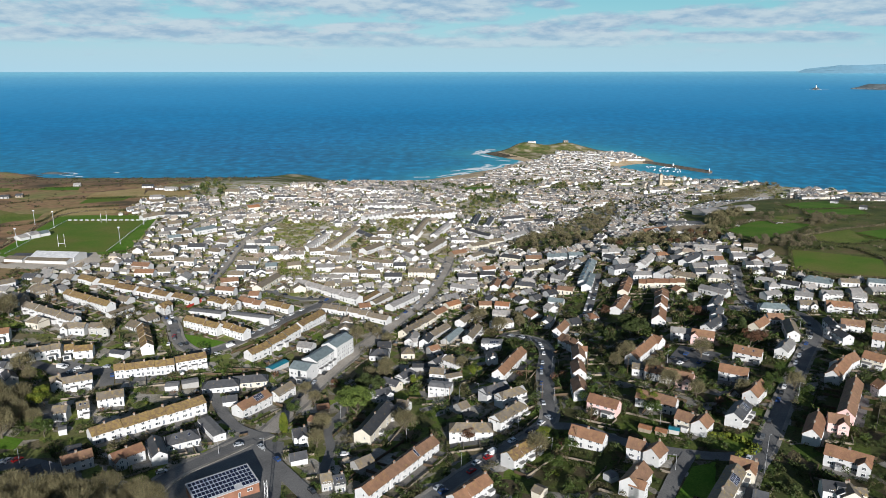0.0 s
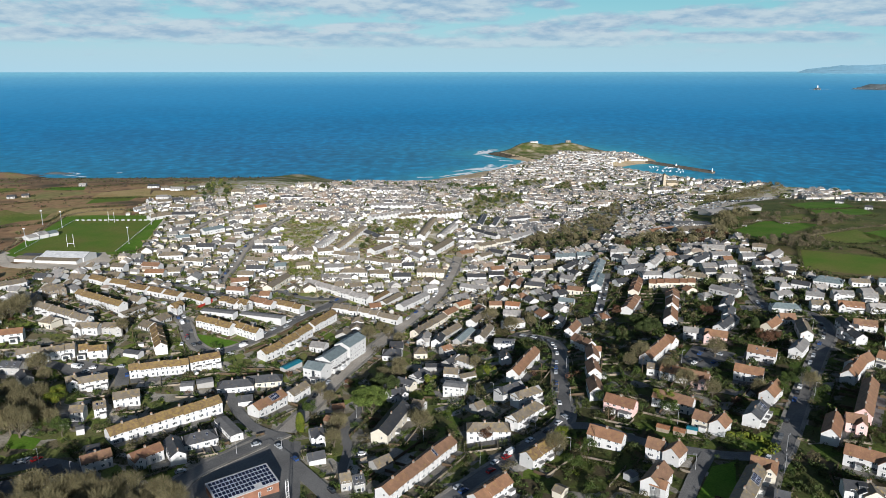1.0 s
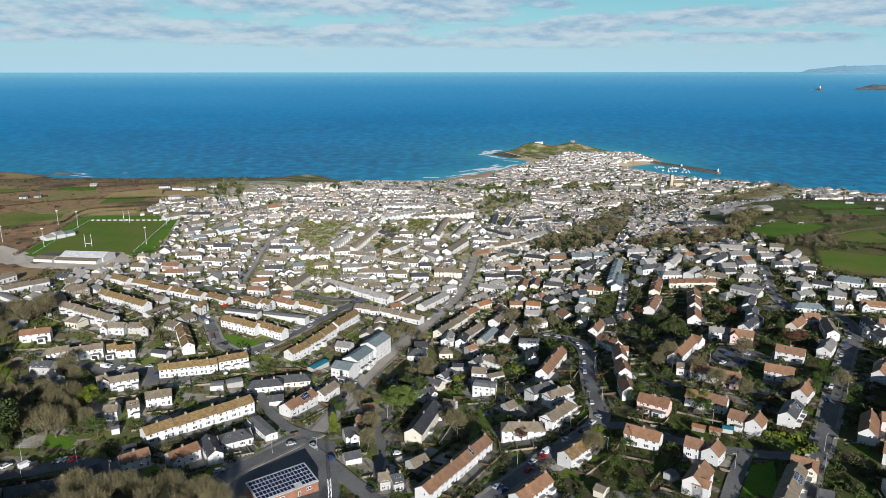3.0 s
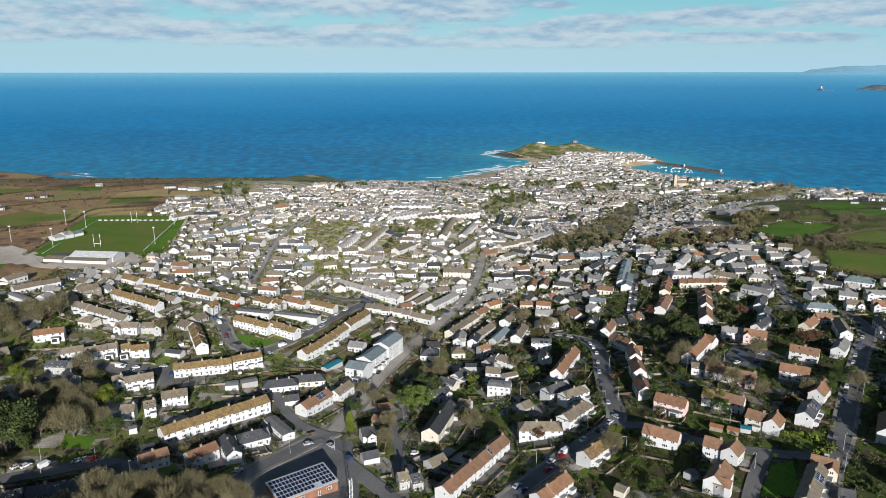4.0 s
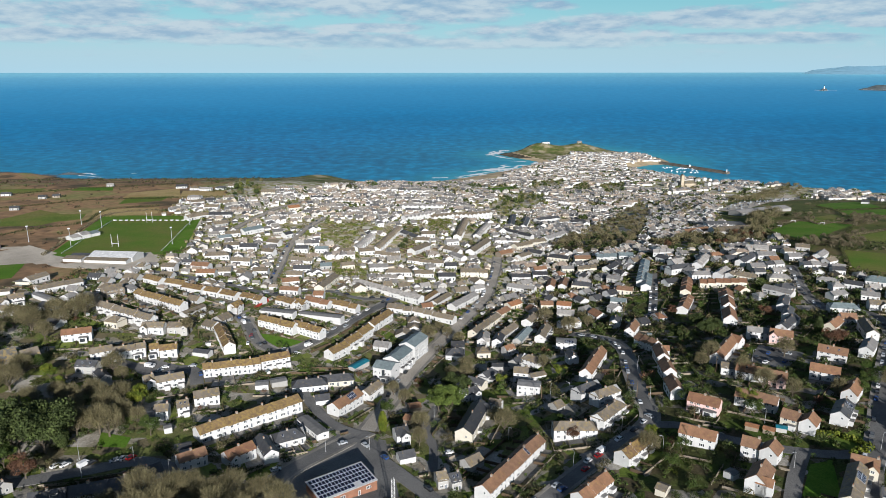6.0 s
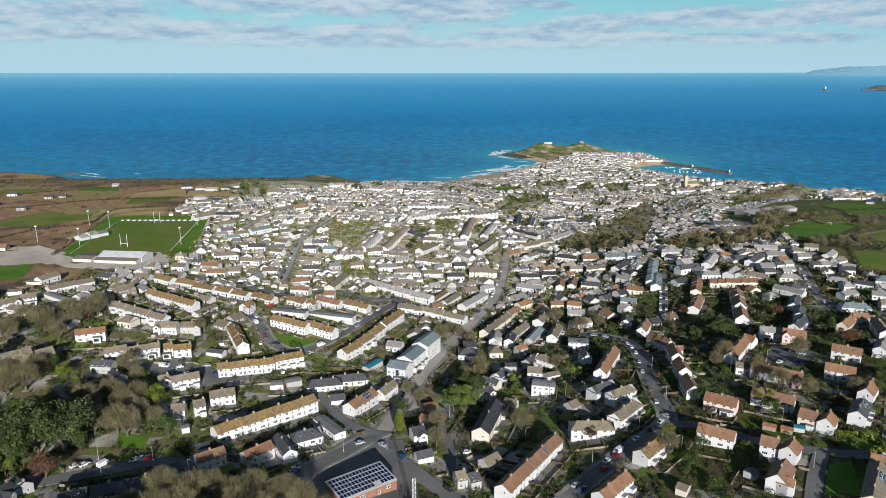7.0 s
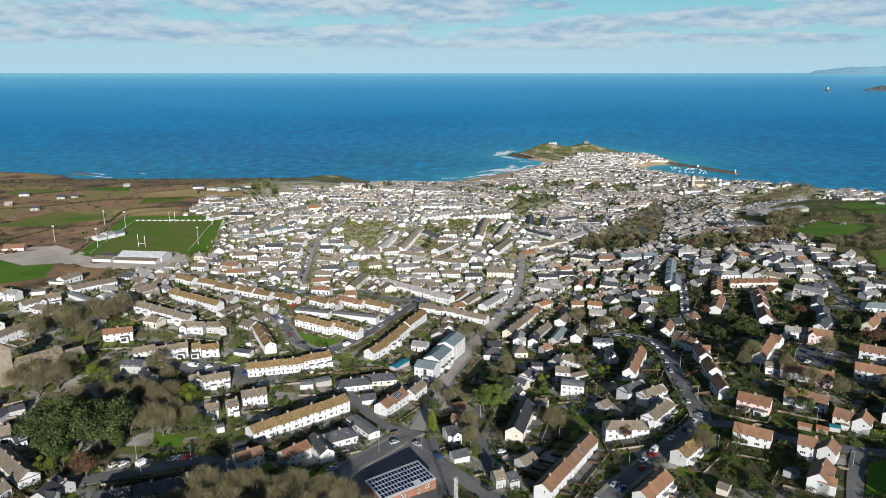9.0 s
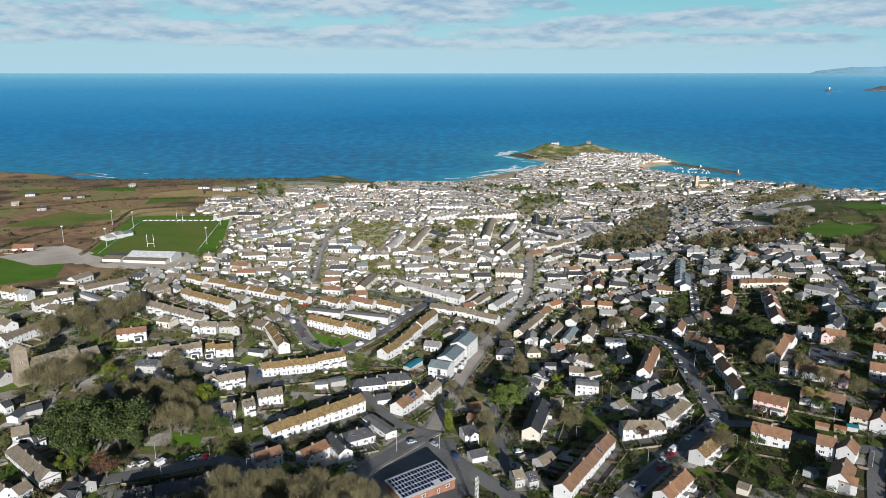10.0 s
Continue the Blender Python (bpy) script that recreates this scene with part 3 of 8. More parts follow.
def framed(name, w, hgt, panes, mats, t=0.09, out=0.07, deep=0.05):
    """A leaf facing -y in one piece: a proud white frame round sunk panes."""
    xs = [-w / 2]
    for i in range(panes):
        l, r = -w / 2 + w * i / panes, -w / 2 + w * (i + 1) / panes
        xs += [l + (t if i == 0 else t / 2), r - (t if i == panes - 1 else t / 2)]
    xs.append(w / 2)
    zs = [0, t, hgt - t, hgt]
    n = len(xs)
    v = [(x, -out, z) for z in zs for x in xs]
    f, s = [], []
    for j in range(3):
        for i in range(n - 1):
            if j == 1 and i % 2 == 1:
                q = (j * n + i, j * n + i + 1, (j + 1) * n + i + 1, (j + 1) * n + i)
                k = len(v)
                v += [(v[p][0], -out + deep, v[p][2]) for p in q]
                f.append((k, k + 1, k + 2, k + 3))
                s.append(1)
                for e in range(4):
                    f.append((q[e], q[(e + 1) % 4], k + (e + 1) % 4, k + e))
                    s.append(0)
            else:
                f.append((j * n + i, j * n + i + 1, (j + 1) * n + i + 1, (j + 1) * n + i))
                s.append(0)
    k = len(v)
    v += [(xs[0], 0, 0), (xs[-1], 0, 0), (xs[-1], 0, hgt), (xs[0], 0, hgt)]
    c = [0, n - 1, 4 * n - 1, 3 * n]
    for e in range(4):
        f.append((c[(e + 1) % 4], c[e], k + e, k + (e + 1) % 4))
        s.append(0)
    return mesh_of(name, v, f, mats, s)


def window_mesh(w, hgt, bars=1):
    return framed("window", w, hgt, bars + 1, [FRAME, GLASS])


def door_mesh():
    return framed("door", 1.0, 2.05, 1, [FRAME, DOOR])


def chimney_mesh(k=1.0):
    h = Heap()
    h.box(-0.42 * k, 0.42 * k, -0.28 * k, 0.28 * k, -1.0, 0.8 * k, 0)
    h.box(-0.48 * k, 0.48 * k, -0.34 * k, 0.34 * k, 0.8 * k, 0.92 * k, 0)
    for x in (-0.2 * k, 0.2 * k):
        h.tube((x, 0, 0.92 * k), (x, 0, 1.22 * k), 0.12 * k, 0.09 * k, 7, 1)
    return h.mesh("chimney", [BRICK, POT])


def pane_mesh(w=1.0, hgt=1.6):
    """One solar panel lying in its own plane, facing +z."""
    h = Heap()
    t = 0.05
    o = [(-w / 2, -hgt / 2), (w / 2, -hgt / 2), (w / 2, hgt / 2), (-w / 2, hgt / 2)]
    i = [(x - math.copysign(t, x), y - math.copysign(t, y)) for x, y in o]
    v = [(x, y, 0.0) for x, y in o] + [(x, y, 0.10) for x, y in o] + [(x, y, 0.09) for x, y in i]
    f = [(k, (k + 1) % 4, 4 + (k + 1) % 4, 4 + k) for k in range(4)] + [(4 + k, 4 + (k + 1) % 4, 8 + (k + 1) % 4, 8 + k) for k in range(4)]
    h.add(v, f, 1)
    h.f.append((8, 9, 10, 11))
    h.s.append(0)
    return h.mesh("solar_panel", [PANEL, ALLOY])


def porch_mesh():
    h = Heap()
    h.box(-1.3, 1.3, -1.6, 0.0, -2.0, 2.35, 0)
    h.box(-1.5, 1.5, -1.8, 0.0, 2.35, 2.5, 1)
    return h.mesh("porch", [WALL["white"], ROOF["felt"]])


def extension_mesh():
    h = Heap()
    h.box(-2.0, 2.0, -2.8, 0.0, -2.0, 2.5, 0)
    h.box(-2.15, 2.15, -2.95, 0.0, 2.5, 2.68, 1)
    h.box(-1.5, 1.0, -2.86, -2.75, 0.3, 2.1, 2)
    h.box(1.95, 2.05, -2.0, -0.8, 0.9, 2.0, 2)
    return h.mesh("extension", [WALL["white"], ROOF["felt"], GLASS])


def dormer_mesh():
    h = Heap()
    h.box(-1.3, 1.3, -0.9, 1.4, -0.6, 1.3, 0)
    h.box(-1.45, 1.45, -1.1, 1.5, 1.3, 1.45, 1)
    h.box(-1.1, 1.1, -0.96, -0.85, 0.1, 1.15, 2)
    return h.mesh("dormer", [WALL["grey"], ROOF["slate"], GLASS])


PANE, PORCH, LEAN_TO, DORMER = pane_mesh(), porch_mesh(), extension_mesh(), dormer_mesh()
LIGHT = pane_mesh(0.8, 1.1)
WIN_L, WIN_S, WIN_W = window_mesh(1.35, 1.15, 1), window_mesh(0.85, 1.05, 0), window_mesh(2.1, 1.25, 2)
DOORS, STACK, SMALL_STACK = door_mesh(), chimney_mesh(), chimney_mesh(0.8)
PLANTS_OFF = []          # (x, y, radius) where nothing grows
WORDS = {"brown": "brown tiled roof", "ochre": "ochre lichened tiled roof", "grey": "weathered grey tiled roof", "slate": "dark slate roof",
         "orange": "orange clay tiled roof", "metal": "blue-grey sheet metal roof", "teal": "teal painted sheet roof", "sheet": "pale sheet metal roof", "felt": "flat grey felt roof", "pale": "pale grey tiled roof"}


def block(x, y, turn, L, W=8.0, he=5.0, roof="brown", wall="white", unit=6.0, hip=0, stacks=True, pv=0, z=None, slope=33, wins=True, name="", lite=0, gables=0):
    """A house or a terrace: its ridge runs along its own x. z: the floor's height, where it isn't the ground's."""
    L, W = max(L, 2.5), max(W, 2.5)
    flat = roof == "felt"
    lite = lite or y > 430
    if roof == "grey" and x > 40 and y > 330 and not flat:
        roof = ("slate", "pale", "pale", "pale", "grey")[int(x * 7 + y * 5) % 5]
    elif roof == "slate" and x < 20 and y > 400 and (int(x * 3 + y) % 3 or L > 30):
        roof = ("pale", "grey")[int(x + y) % 2]
    elif roof == "slate" and x > 150 and y > 360 and int(x * 3 + y) % 3 == 0:
        roof = "grey"
    if roof == "brown" and x > 30 and not lite:        # the steeper roofs of the east side
        slope = 40
    if lite and name not in ("chapel", "lookout_house"):
        he, slope, W = he * 0.80, min(slope, 28), W * 1.12
    rise = 0.35 if flat else W / 2 * math.tan(radians(slope))
    hr = he + rise
    n = max(1, round(L / unit))
    if not name:
        name = "garage" if he < 2.7 and not wins else "bungalow" if he < 3.4 else "terrace" if n >= 3 else "semi_detached_house" if n == 2 else "house"
    kindw = {"garage": "low outbuilding", "bungalow": "low bungalow", "terrace": "terrace of %d houses" % n, "semi_detached_house": "pair of houses", "house": "house"}.get(name, name)
    base = thing(name, x, y, turn, "%s%s with %s" % ({"white": "white rendered ", "cream": "cream rendered ", "pink": "pale pink ", "grey": "grey rendered ", "stone": "granite "}[wall], kindw, WORDS[roof]),
                 "house" if wins else "outbuilding", "houses of the hillside" if wins else "outbuildings", z)
    PLANTS_OFF.append((x, y, turn, L / 2 + 1.0, W / 2 + 1.2))
    h = Heap()
    zb = base.location.z
    c, s = math.cos(radians(turn)), math.sin(radians(turn))
    split = n >= 3 and wins and not flat and not hip and z is None
    steps = [0.0] * n
    if split:                      # the houses of a terrace step with the slope
        for i in range(n):
            u = -L / 2 + L * (i + 0.5) / n
            steps[i] = 0.7 * min(max(ground(x + c * u, y + s * u) - zb, -1.8), 1.8) + 0.12 * ((i * 7 + int(x)) % 3 - 1)
            gable_walls(h, L / n, W + (0.3 if i % 2 else 0), he, hr - 0.02, 2.5, 0, pose(u, 0, steps[i]))
    else:
        gable_walls(h, L, W, he, hr - 0.02)
    n_floors = 3 if he > 7 else 2 if he > 3.8 else 1
    if wins:                       # plain windows of the rear side
        for i in range(n):
            for fl in range(n_floors):
                for k in (0.28, 0.72):
                    cx, zz = -L / 2 + L * (i + k) / n, 0.85 + 2.4 * fl + steps[i]
                    h.box(cx - 0.6, cx + 0.6, W / 2 - 0.05, W / 2 + 0.05, zz, zz + 1.1, 1)
            if lite:
                cx, zz = -L / 2 + L * (i + 0.76) / n, 0.2 + steps[i]
                h.box(cx - 0.45, cx + 0.45, -W / 2 - 0.06, -W / 2 + 0.05, zz, zz + 2.0, 1)
                if n_floors > 1:
                    h.box(cx - 0.5, cx + 0.5, -W / 2 - 0.06, -W / 2 + 0.05, zz + 3.0, zz + 4.1, 1)
    put("wall", h.mesh("wall", [WALL[wall], GLASS]), base)
    h = Heap()
    if split:
        stepped_roof(h, L, W, he, hr, steps)
    if not split:
        roof_slabs(h, L, W, he, hr, 0.15 if flat else 0.35, 0.18, hip=W * 0.45 if hip else 0)
    put("roof", h.mesh("roof", ROOF[roof]), base)
    if stacks and not flat:
        for i in range(max(1, (n + 1) // 2)):
            cx = 0.0 if n <= 2 else -L / 2 + L * (2 * i + 1) / n
            if n == 1:
                cx = L / 2 - 0.6
            if hip:
                cx *= 0.5
            put("chimney", SMALL_STACK if lite else STACK, base, pose(min(max(cx, -L / 2 + 0.6), L / 2 - 0.6), 0.0, hr + 0.05 + (steps[min(2 * i, n - 1)] if split else 0)))
    if wins:
        floors = 2 if he > 3.8 else 1
        if he > 7:
            floors = 3
        for i in range(n):
            cx, w = -L / 2 + L * (i + 0.5) / n, L / n
            for fl in range(floors):
                zz = 0.85 + 2.4 * fl + steps[i]
                if fl == 0:
                    put("window", WIN_W if w > 6.2 else WIN_L, base, pose(cx - w * 0.18, -W / 2 - 0.005 - (0.15 if split and i % 2 else 0), zz))
                    if not lite:
                        put("door", DOORS, base, pose(cx + w * 0.26, -W / 2 - 0.005 - (0.15 if split and i % 2 else 0), 0.1 + steps[i]))
                else:
                    put("window", WIN_L, base, pose(cx - w * 0.2, -W / 2 - 0.005 - (0.15 if split and i % 2 else 0), zz))
                    if not lite:
                        put("window", WIN_S if w < 6.5 else WIN_L, base, pose(cx + w * 0.24, -W / 2 - 0.005 - (0.15 if split and i % 2 else 0), zz))
        if not lite and he > 3.8 and int(x * 7 + y * 3) % 4 == 0:
            for i in range(n):
                put("porch", PORCH, base, pose(-L / 2 + L * (i + 0.72) / n, -W / 2, steps[i]))
        for end in () if lite else (-1, 1):
            if W > 5:
                put("window", WIN_S, base, pose(end * (L / 2 + 0.005), W * 0.15 * end, 0.85 + 2.4 * (floors - 1), 0, 0, 90 * end))
    if gables:                     # each house of the terrace with a gabled bay to the front
        up = he + 1.9 * math.tan(radians(38))
        h, r = Heap(), Heap()
        gable_walls(h, W / 2 + 1.2, 3.8, he, up - 0.02, 2.5, 0, pose(0, 0, 0, 0, 0, 90))
        roof_slabs(r, W / 2 + 1.2, 3.8, he, up, 0.2, 0.15, 0, pose(0, 0, 0, 0, 0, 90))
        bay_mesh, cap_mesh = h.mesh("bay", WALL[wall]), r.mesh("bay_roof", ROOF[roof])
        for i in range(n):
            bay = put("bay", bay_mesh, base, pose(-L / 2 + L * (i + 0.5) / n, -W / 4 - 0.6, steps[i]))
            put("bay_roof", cap_mesh, bay)
            put("window", WIN_L, bay, pose(0, -W / 4 - 0.62, 0.8))
    if wins and not lite and not flat and n <= 2 and W > 5:
        kind = int(x * 5 + y * 11) % 5
        side = 1 if int(x + y) % 2 else -1
        if kind in (0, 3) and not hip and he > 3.8:              # a cross wing with its gable to the front
            w, out = 4.0, 1.8
            h = Heap()
            m = pose(side * (L / 2 - w / 2), -W / 4 - out / 2, 0, 0, 0, 90)
            up = he + w / 2 * math.tan(radians(slope + 4))
            gable_walls(h, W / 2 + out, w, he, up - 0.02, 2.5, 0, m)
            wing = put("wing", h.mesh("wing", WALL[wall]), base)
            h = Heap()
            roof_slabs(h, W / 2 + out, w, he, up, 0.3, 0.18, 0, m)
            put("wing_roof", h.mesh("wing_roof", ROOF[roof]), wing)
            for zz in (0.85, 3.25):
                put("window", WIN_L, wing, pose(side * (L / 2 - w / 2), -W / 2 - out - 0.005, zz))
        elif kind == 1:                                           # a flat-roofed rear room
            put("extension", LEAN_TO, base, pose(-side * L * 0.22, -W / 2, 0.0))
        if kind == 2 and int(x * 3 + y) % 2:                      # roof lights
            tilt = math.degrees(math.atan2(rise, W / 2))
            for k in (-0.18, 0.2):
                put("rooflight", LIGHT, base, pose(k * L, -W * 0.22, he + rise * 0.56 + 0.19, tilt))
        if kind == 4 and he < 3.4 or roof == "slate" and kind == 0:   # a dormer
            put("dormer", DORMER, base, pose(side * L * 0.2, -W * 0.28, he + rise * 0.30))
    if pv:
        tilt = math.degrees(math.atan2(rise, W / 2))
        mt = pose(L * 0.14, -W / 4, (he + hr) / 2 + 0.19, tilt)
        for i in range(5):
            for j in range(2):
                put("solar_panel", PANE, base, mt @ pose((i - 2) * 1.05, (j - 0.5) * 1.65, 0.0), "dark blue solar panel in alloy rim")
    return base


# ---- what may stand where: a plan in cells of 2 m ----
CELL, PX0, PY0 = 2.0, -960.0, 140.0
TAKEN = np.zeros((1140, 960), np.uint8)     # 1 built on, 2 roads and yards, 4 open grass or woods with no houses


def cells(corners):
    """The cells inside a polygon of places."""
    P = np.array(corners, float)
    i0, i1 = int((P[:, 0].min() - PX0) / CELL), int((P[:, 0].max() - PX0) / CELL) + 1
    j0, j1 = int((P[:, 1].min() - PY0) / CELL), int((P[:, 1].max() - PY0) / CELL) + 1
    i0, j0, i1, j1 = max(i0, 0), max(j0, 0), min(i1, TAKEN.shape[1]), min(j1, TAKEN.shape[0])
    if i1 <= i0 or j1 <= j0:
        return None
    X, Y = np.meshgrid(PX0 + CELL * (np.arange(i0, i1) + 0.5), PY0 + CELL * (np.arange(j0, j1) + 0.5))
    hit = np.zeros(X.shape, bool)
    for (ax, ay), (bx, by) in zip(P, np.roll(P, -1, 0)):
        if ay != by:
            hit ^= ((ay > Y) != (by > Y)) & (X < (bx - ax) * (Y - ay) / (by - ay) + ax)
    return slice(j0, j1), slice(i0, i1), hit


def take(corners, flag):
    c = cells(corners)
    if c:
        TAKEN[c[0], c[1]][c[2]] |= flag


def free(corners, flags=7):
    c = cells(corners)
    return c is not None and not (TAKEN[c[0], c[1]][c[2]] & flags).any()


def rect(x, y, turn, hx, hy):
    c, s = math.cos(radians(turn)), math.sin(radians(turn))
    return [(x + c * a * hx - s * b * hy, y + s * a * hx + c * b * hy) for a, b in ((-1, -1), (1, -1), (1, 1), (-1, 1))]


def flags_at(x, y):
    i, j = int((x - PX0) / CELL), int((y - PY0) / CELL)
    return TAKEN[j, i] if 0 <= i < TAKEN.shape[1] and 0 <= j < TAKEN.shape[0] else 255


# ---- growth ----
def leaf_cloud(rng, centres, radii, counts, size, flat=0.8):
    """Many small leaf faces scattered in lumps. Returns vertices and faces."""
    c = np.repeat(np.asarray(centres, float), counts, 0)
    r = np.repeat(np.asarray(radii, float), counts)
    sz = np.repeat(np.broadcast_to(np.asarray(size, float), (len(radii),)), counts) * rng.uniform(0.6, 1.4, len(r))
    n = len(r)
    d = rng.normal(size=(n, 3))
    d /= np.linalg.norm(d, axis=1)[:, None]
    rad = rng.uniform(0.25, 1.0, n) ** 0.5
    p = c + d * (r * rad)[:, None] * np.array([1, 1, flat])
    u = rng.normal(size=(n, 3))
    nn = d + 0.7 * rng.normal(size=(n, 3))
    u -= nn * (np.sum(u * nn, 1) / np.sum(nn * nn, 1))[:, None]
    u /= np.linalg.norm(u, axis=1)[:, None]
    w = np.cross(nn, u)
    w /= np.linalg.norm(w, axis=1)[:, None]
    k = rng.uniform(0.5, 1.0, n)[:, None]
    a = sz[:, None]
    v = np.stack([p - u * a, p - w * a * k, p + u * a, p + w * a * k], 1).reshape(-1, 3)
    f = np.arange(4 * n).reshape(-1, 4)
    return v, f


def fast_mesh(name, v, f, mat):
    me = bpy.data.meshes.new(name)
    n = len(f)
    me.vertices.add(len(v))
    me.vertices.foreach_set("co", np.asarray(v, np.float32).ravel())
    me.loops.add(n * 4)
    me.loops.foreach_set("vertex_index", np.asarray(f, np.int32).ravel())
    me.polygons.add(n)
    me.polygons.foreach_set("loop_start", np.arange(0, 4 * n, 4, dtype=np.int32))
    me.materials.append(mat)
    me.update(calc_edges=True)
    return me


def limbs(rng, height, spread, depth, ratio=0.68, lean=0.5, sides=5, trunk=0.27, twigs=0):
    """A trunk that forks again and again. Returns the heap and the tips."""
    h, tips = Heap(), []

    def grow(p, d, length, r, k):
        q = p + d * length
        h.tube(p, q, r, r * 0.66, sides if k > 1 else 3, 0, False)
        if k <= twigs:
            tips.append(q)
            tips.append(p.lerp(q, 0.5))
        if k == 0:
            return
        for i in range(3 if k < depth else 4):
            a = rng.uniform(0, math.tau)
            side = Vector((math.cos(a), math.sin(a), 0.15))
            e = (d * (1 - lean) + side * lean * spread + Vector((0, 0, 0.18))).normalized()
            grow(q - d * length * 0.25 * float(rng.random()), e, length * ratio * rng.uniform(0.8, 1.15), r * 0.6, k - 1)

    grow(Vector((0, 0, -0.3)), Vector((0.03, 0.02, 1)), height * trunk, height * 0.030, depth)
    return h, tips


def make_bare(seed):
    """A leafless broad dome: limbs from a short trunk, and twigs that point outwards."""
    rng = np.random.default_rng(seed)
    h = Heap()
    fork = Vector((0.0, 0.0, 1.7))
    h.tube((0, 0, -0.4), fork, 0.36, 0.28, 7, 0, False)
    for i in range(16):
        a, e = i * 2.4 + float(rng.uniform(-0.3, 0.3)), float(rng.uniform(0.05, 1.0))
        end = Vector((math.cos(a) * 3.6 * math.sqrt(e), math.sin(a) * 3.6 * math.sqrt(e), 8.6 - 4.2 * e))
        knee = fork.lerp(end, 0.5) + Vector((0, 0, -0.5))
        h.tube(fork, knee, 0.15, 0.09, 5, 0, False)
        h.tube(knee, end, 0.09, 0.03, 4, 0, False)
        for j in range(5):
            p = knee.lerp(end, float(rng.uniform(0.0, 0.9)))
            q = p + (end - fork).normalized() * 1.3 + Vector(rng.normal(size=3) * 0.9)
            h.tube(p, q, 0.045, 0.015, 3, 0, False)
    n = 2000
    d = rng.normal(size=(n, 3))
    d /= np.linalg.norm(d, axis=1)[:, None]
    d[:, 2] = np.where(d[:, 2] < -0.35, -d[:, 2], d[:, 2])
    lump = 1 + 0.16 * np.sin(d[:, 0] * 5 + seed) * np.cos(d[:, 1] * 6 + 2 * seed)
    p = np.array([0, 0, 5.2]) + d * (rng.uniform(0.35, 1.0, n) ** 0.6 * lump)[:, None] * np.array([4.3, 4.3, 4.3])
    out = p - np.array([0, 0, 1.5])
    out /= np.linalg.norm(out, axis=1)[:, None]
    out += rng.normal(size=(n, 3)) * 0.55
    side = np.cross(out, rng.normal(size=(n, 3)))
    side /= np.linalg.norm(side, axis=1)[:, None]
    out *= rng.uniform(0.35, 0.75, n)[:, None]
    side *= 0.034
    v = np.stack([p - out - side, p - out + side, p + out + side * 0.5, p + out - side * 0.5], 1).reshape(-1, 3)
    return h.mesh("trunk", BARK), fast_mesh("crown", v, np.arange(4 * n).reshape(-1, 4), CROWN)


def make_leafy(seed, mat, wide=1.0, lumps=15, leaf=0.165, per=260):
    rng = np.random.default_rng(seed)
    h, tips = limbs(rng, 8.0, 1.0 * wide, 2)
    c, r = [], []
    for i in range(lumps):
        a, q = rng.uniform(0, math.tau), rng.uniform(0.1, 1) ** 0.5
        c.append((math.cos(a) * q * 3.4 * wide, math.sin(a) * q * 3.4 * wide, 5.6 + rng.uniform(-1.6, 2.8) * (1.15 - 0.6 * q)))
        r.append(rng.uniform(1.1, 2.1))
    v, f = leaf_cloud(rng, c, r, per, leaf, 0.75)
    return h.mesh("trunk", BARK), fast_mesh("crown", v, f, mat)


def make_cone(seed, mat):
    rng = np.random.default_rng(seed)
    h = Heap()
    h.tube((0, 0, -0.3), (0, 0, 8.0), 0.25, 0.05, 6, 0, False)
    c, r = [], []
    for i in range(40):
        z = 0.9 + 7.9 * (i / 40)
        w = 2.0 * math.sin(math.pi * min(1.0, (z + 1.6) / 11.2)) ** 0.8
        a = i * 2.4
        c.append((math.cos(a) * w * 0.42, math.sin(a) * w * 0.42, z))
        r.append(0.62 * w + 0.15)
    v, f = leaf_cloud(rng, c, r, 300, 0.16, 1.0)
    return h.mesh("trunk", BARK), fast_mesh("crown", v, f, mat)


TREES = {"bare": [make_bare(s) for s in (1, 2, 3)], "green": [make_leafy(s, GREEN) for s in (4, 5, 6)],
         "pine": [make_leafy(s, PINE, 1.3, 26, 0.17, 340) for s in (7, 8)], "lime": [make_leafy(9, LIME)],
         "russet": [make_leafy(10, RUSSET)], "cone": [make_cone(11, LIME)], "cedar": [make_leafy(13, CEDAR, 1.25, 24, 0.16, 340)], "conifer": [make_cone(12, PINE)]}
TREE_WORDS = {"bare": ("bare_tree", "leafless winter tree with brown twigs on grass"), "green": ("evergreen_tree", "green leafy garden tree among houses"),
              "pine": ("pine_tree", "dark green spreading pine beside houses"), "lime": ("shrub_tree", "yellow-green leafy tree in a garden"),
              "russet": ("russet_tree", "russet brown winter tree in a garden"), "cone": ("cypress_tree", "bright green conical cypress beside the road"),
              "cedar": ("cedar_tree", "broad green cedar with layered branches beside houses"), "conifer": ("conifer_tree", "dark green upright conifer in a garden")}
tree_rng = np.random.default_rng(77)
HEIGHTS_OF = {"bare": 9.5, "green": 8.5, "pine": 8.5, "lime": 8.5, "russet": 8.5, "cone": 9.5, "cedar": 8.5, "conifer": 9.5}


def tree(kind, x, y, height):
    tr, crown = TREES[kind][int(tree_rng.integers(len(TREES[kind])))]
    name, label = TREE_WORDS[kind]
    e = thing(name, x, y, float(tree_rng.uniform(0, 360)), label, "tree", "trees of the hillside")
    k = height / HEIGHTS_OF[kind]
    e.scale = (k * float(tree_rng.uniform(0.9, 1.15)), k * float(tree_rng.uniform(0.9, 1.15)), k)
    put("trunk", tr, e)
    put("crown", crown, e)


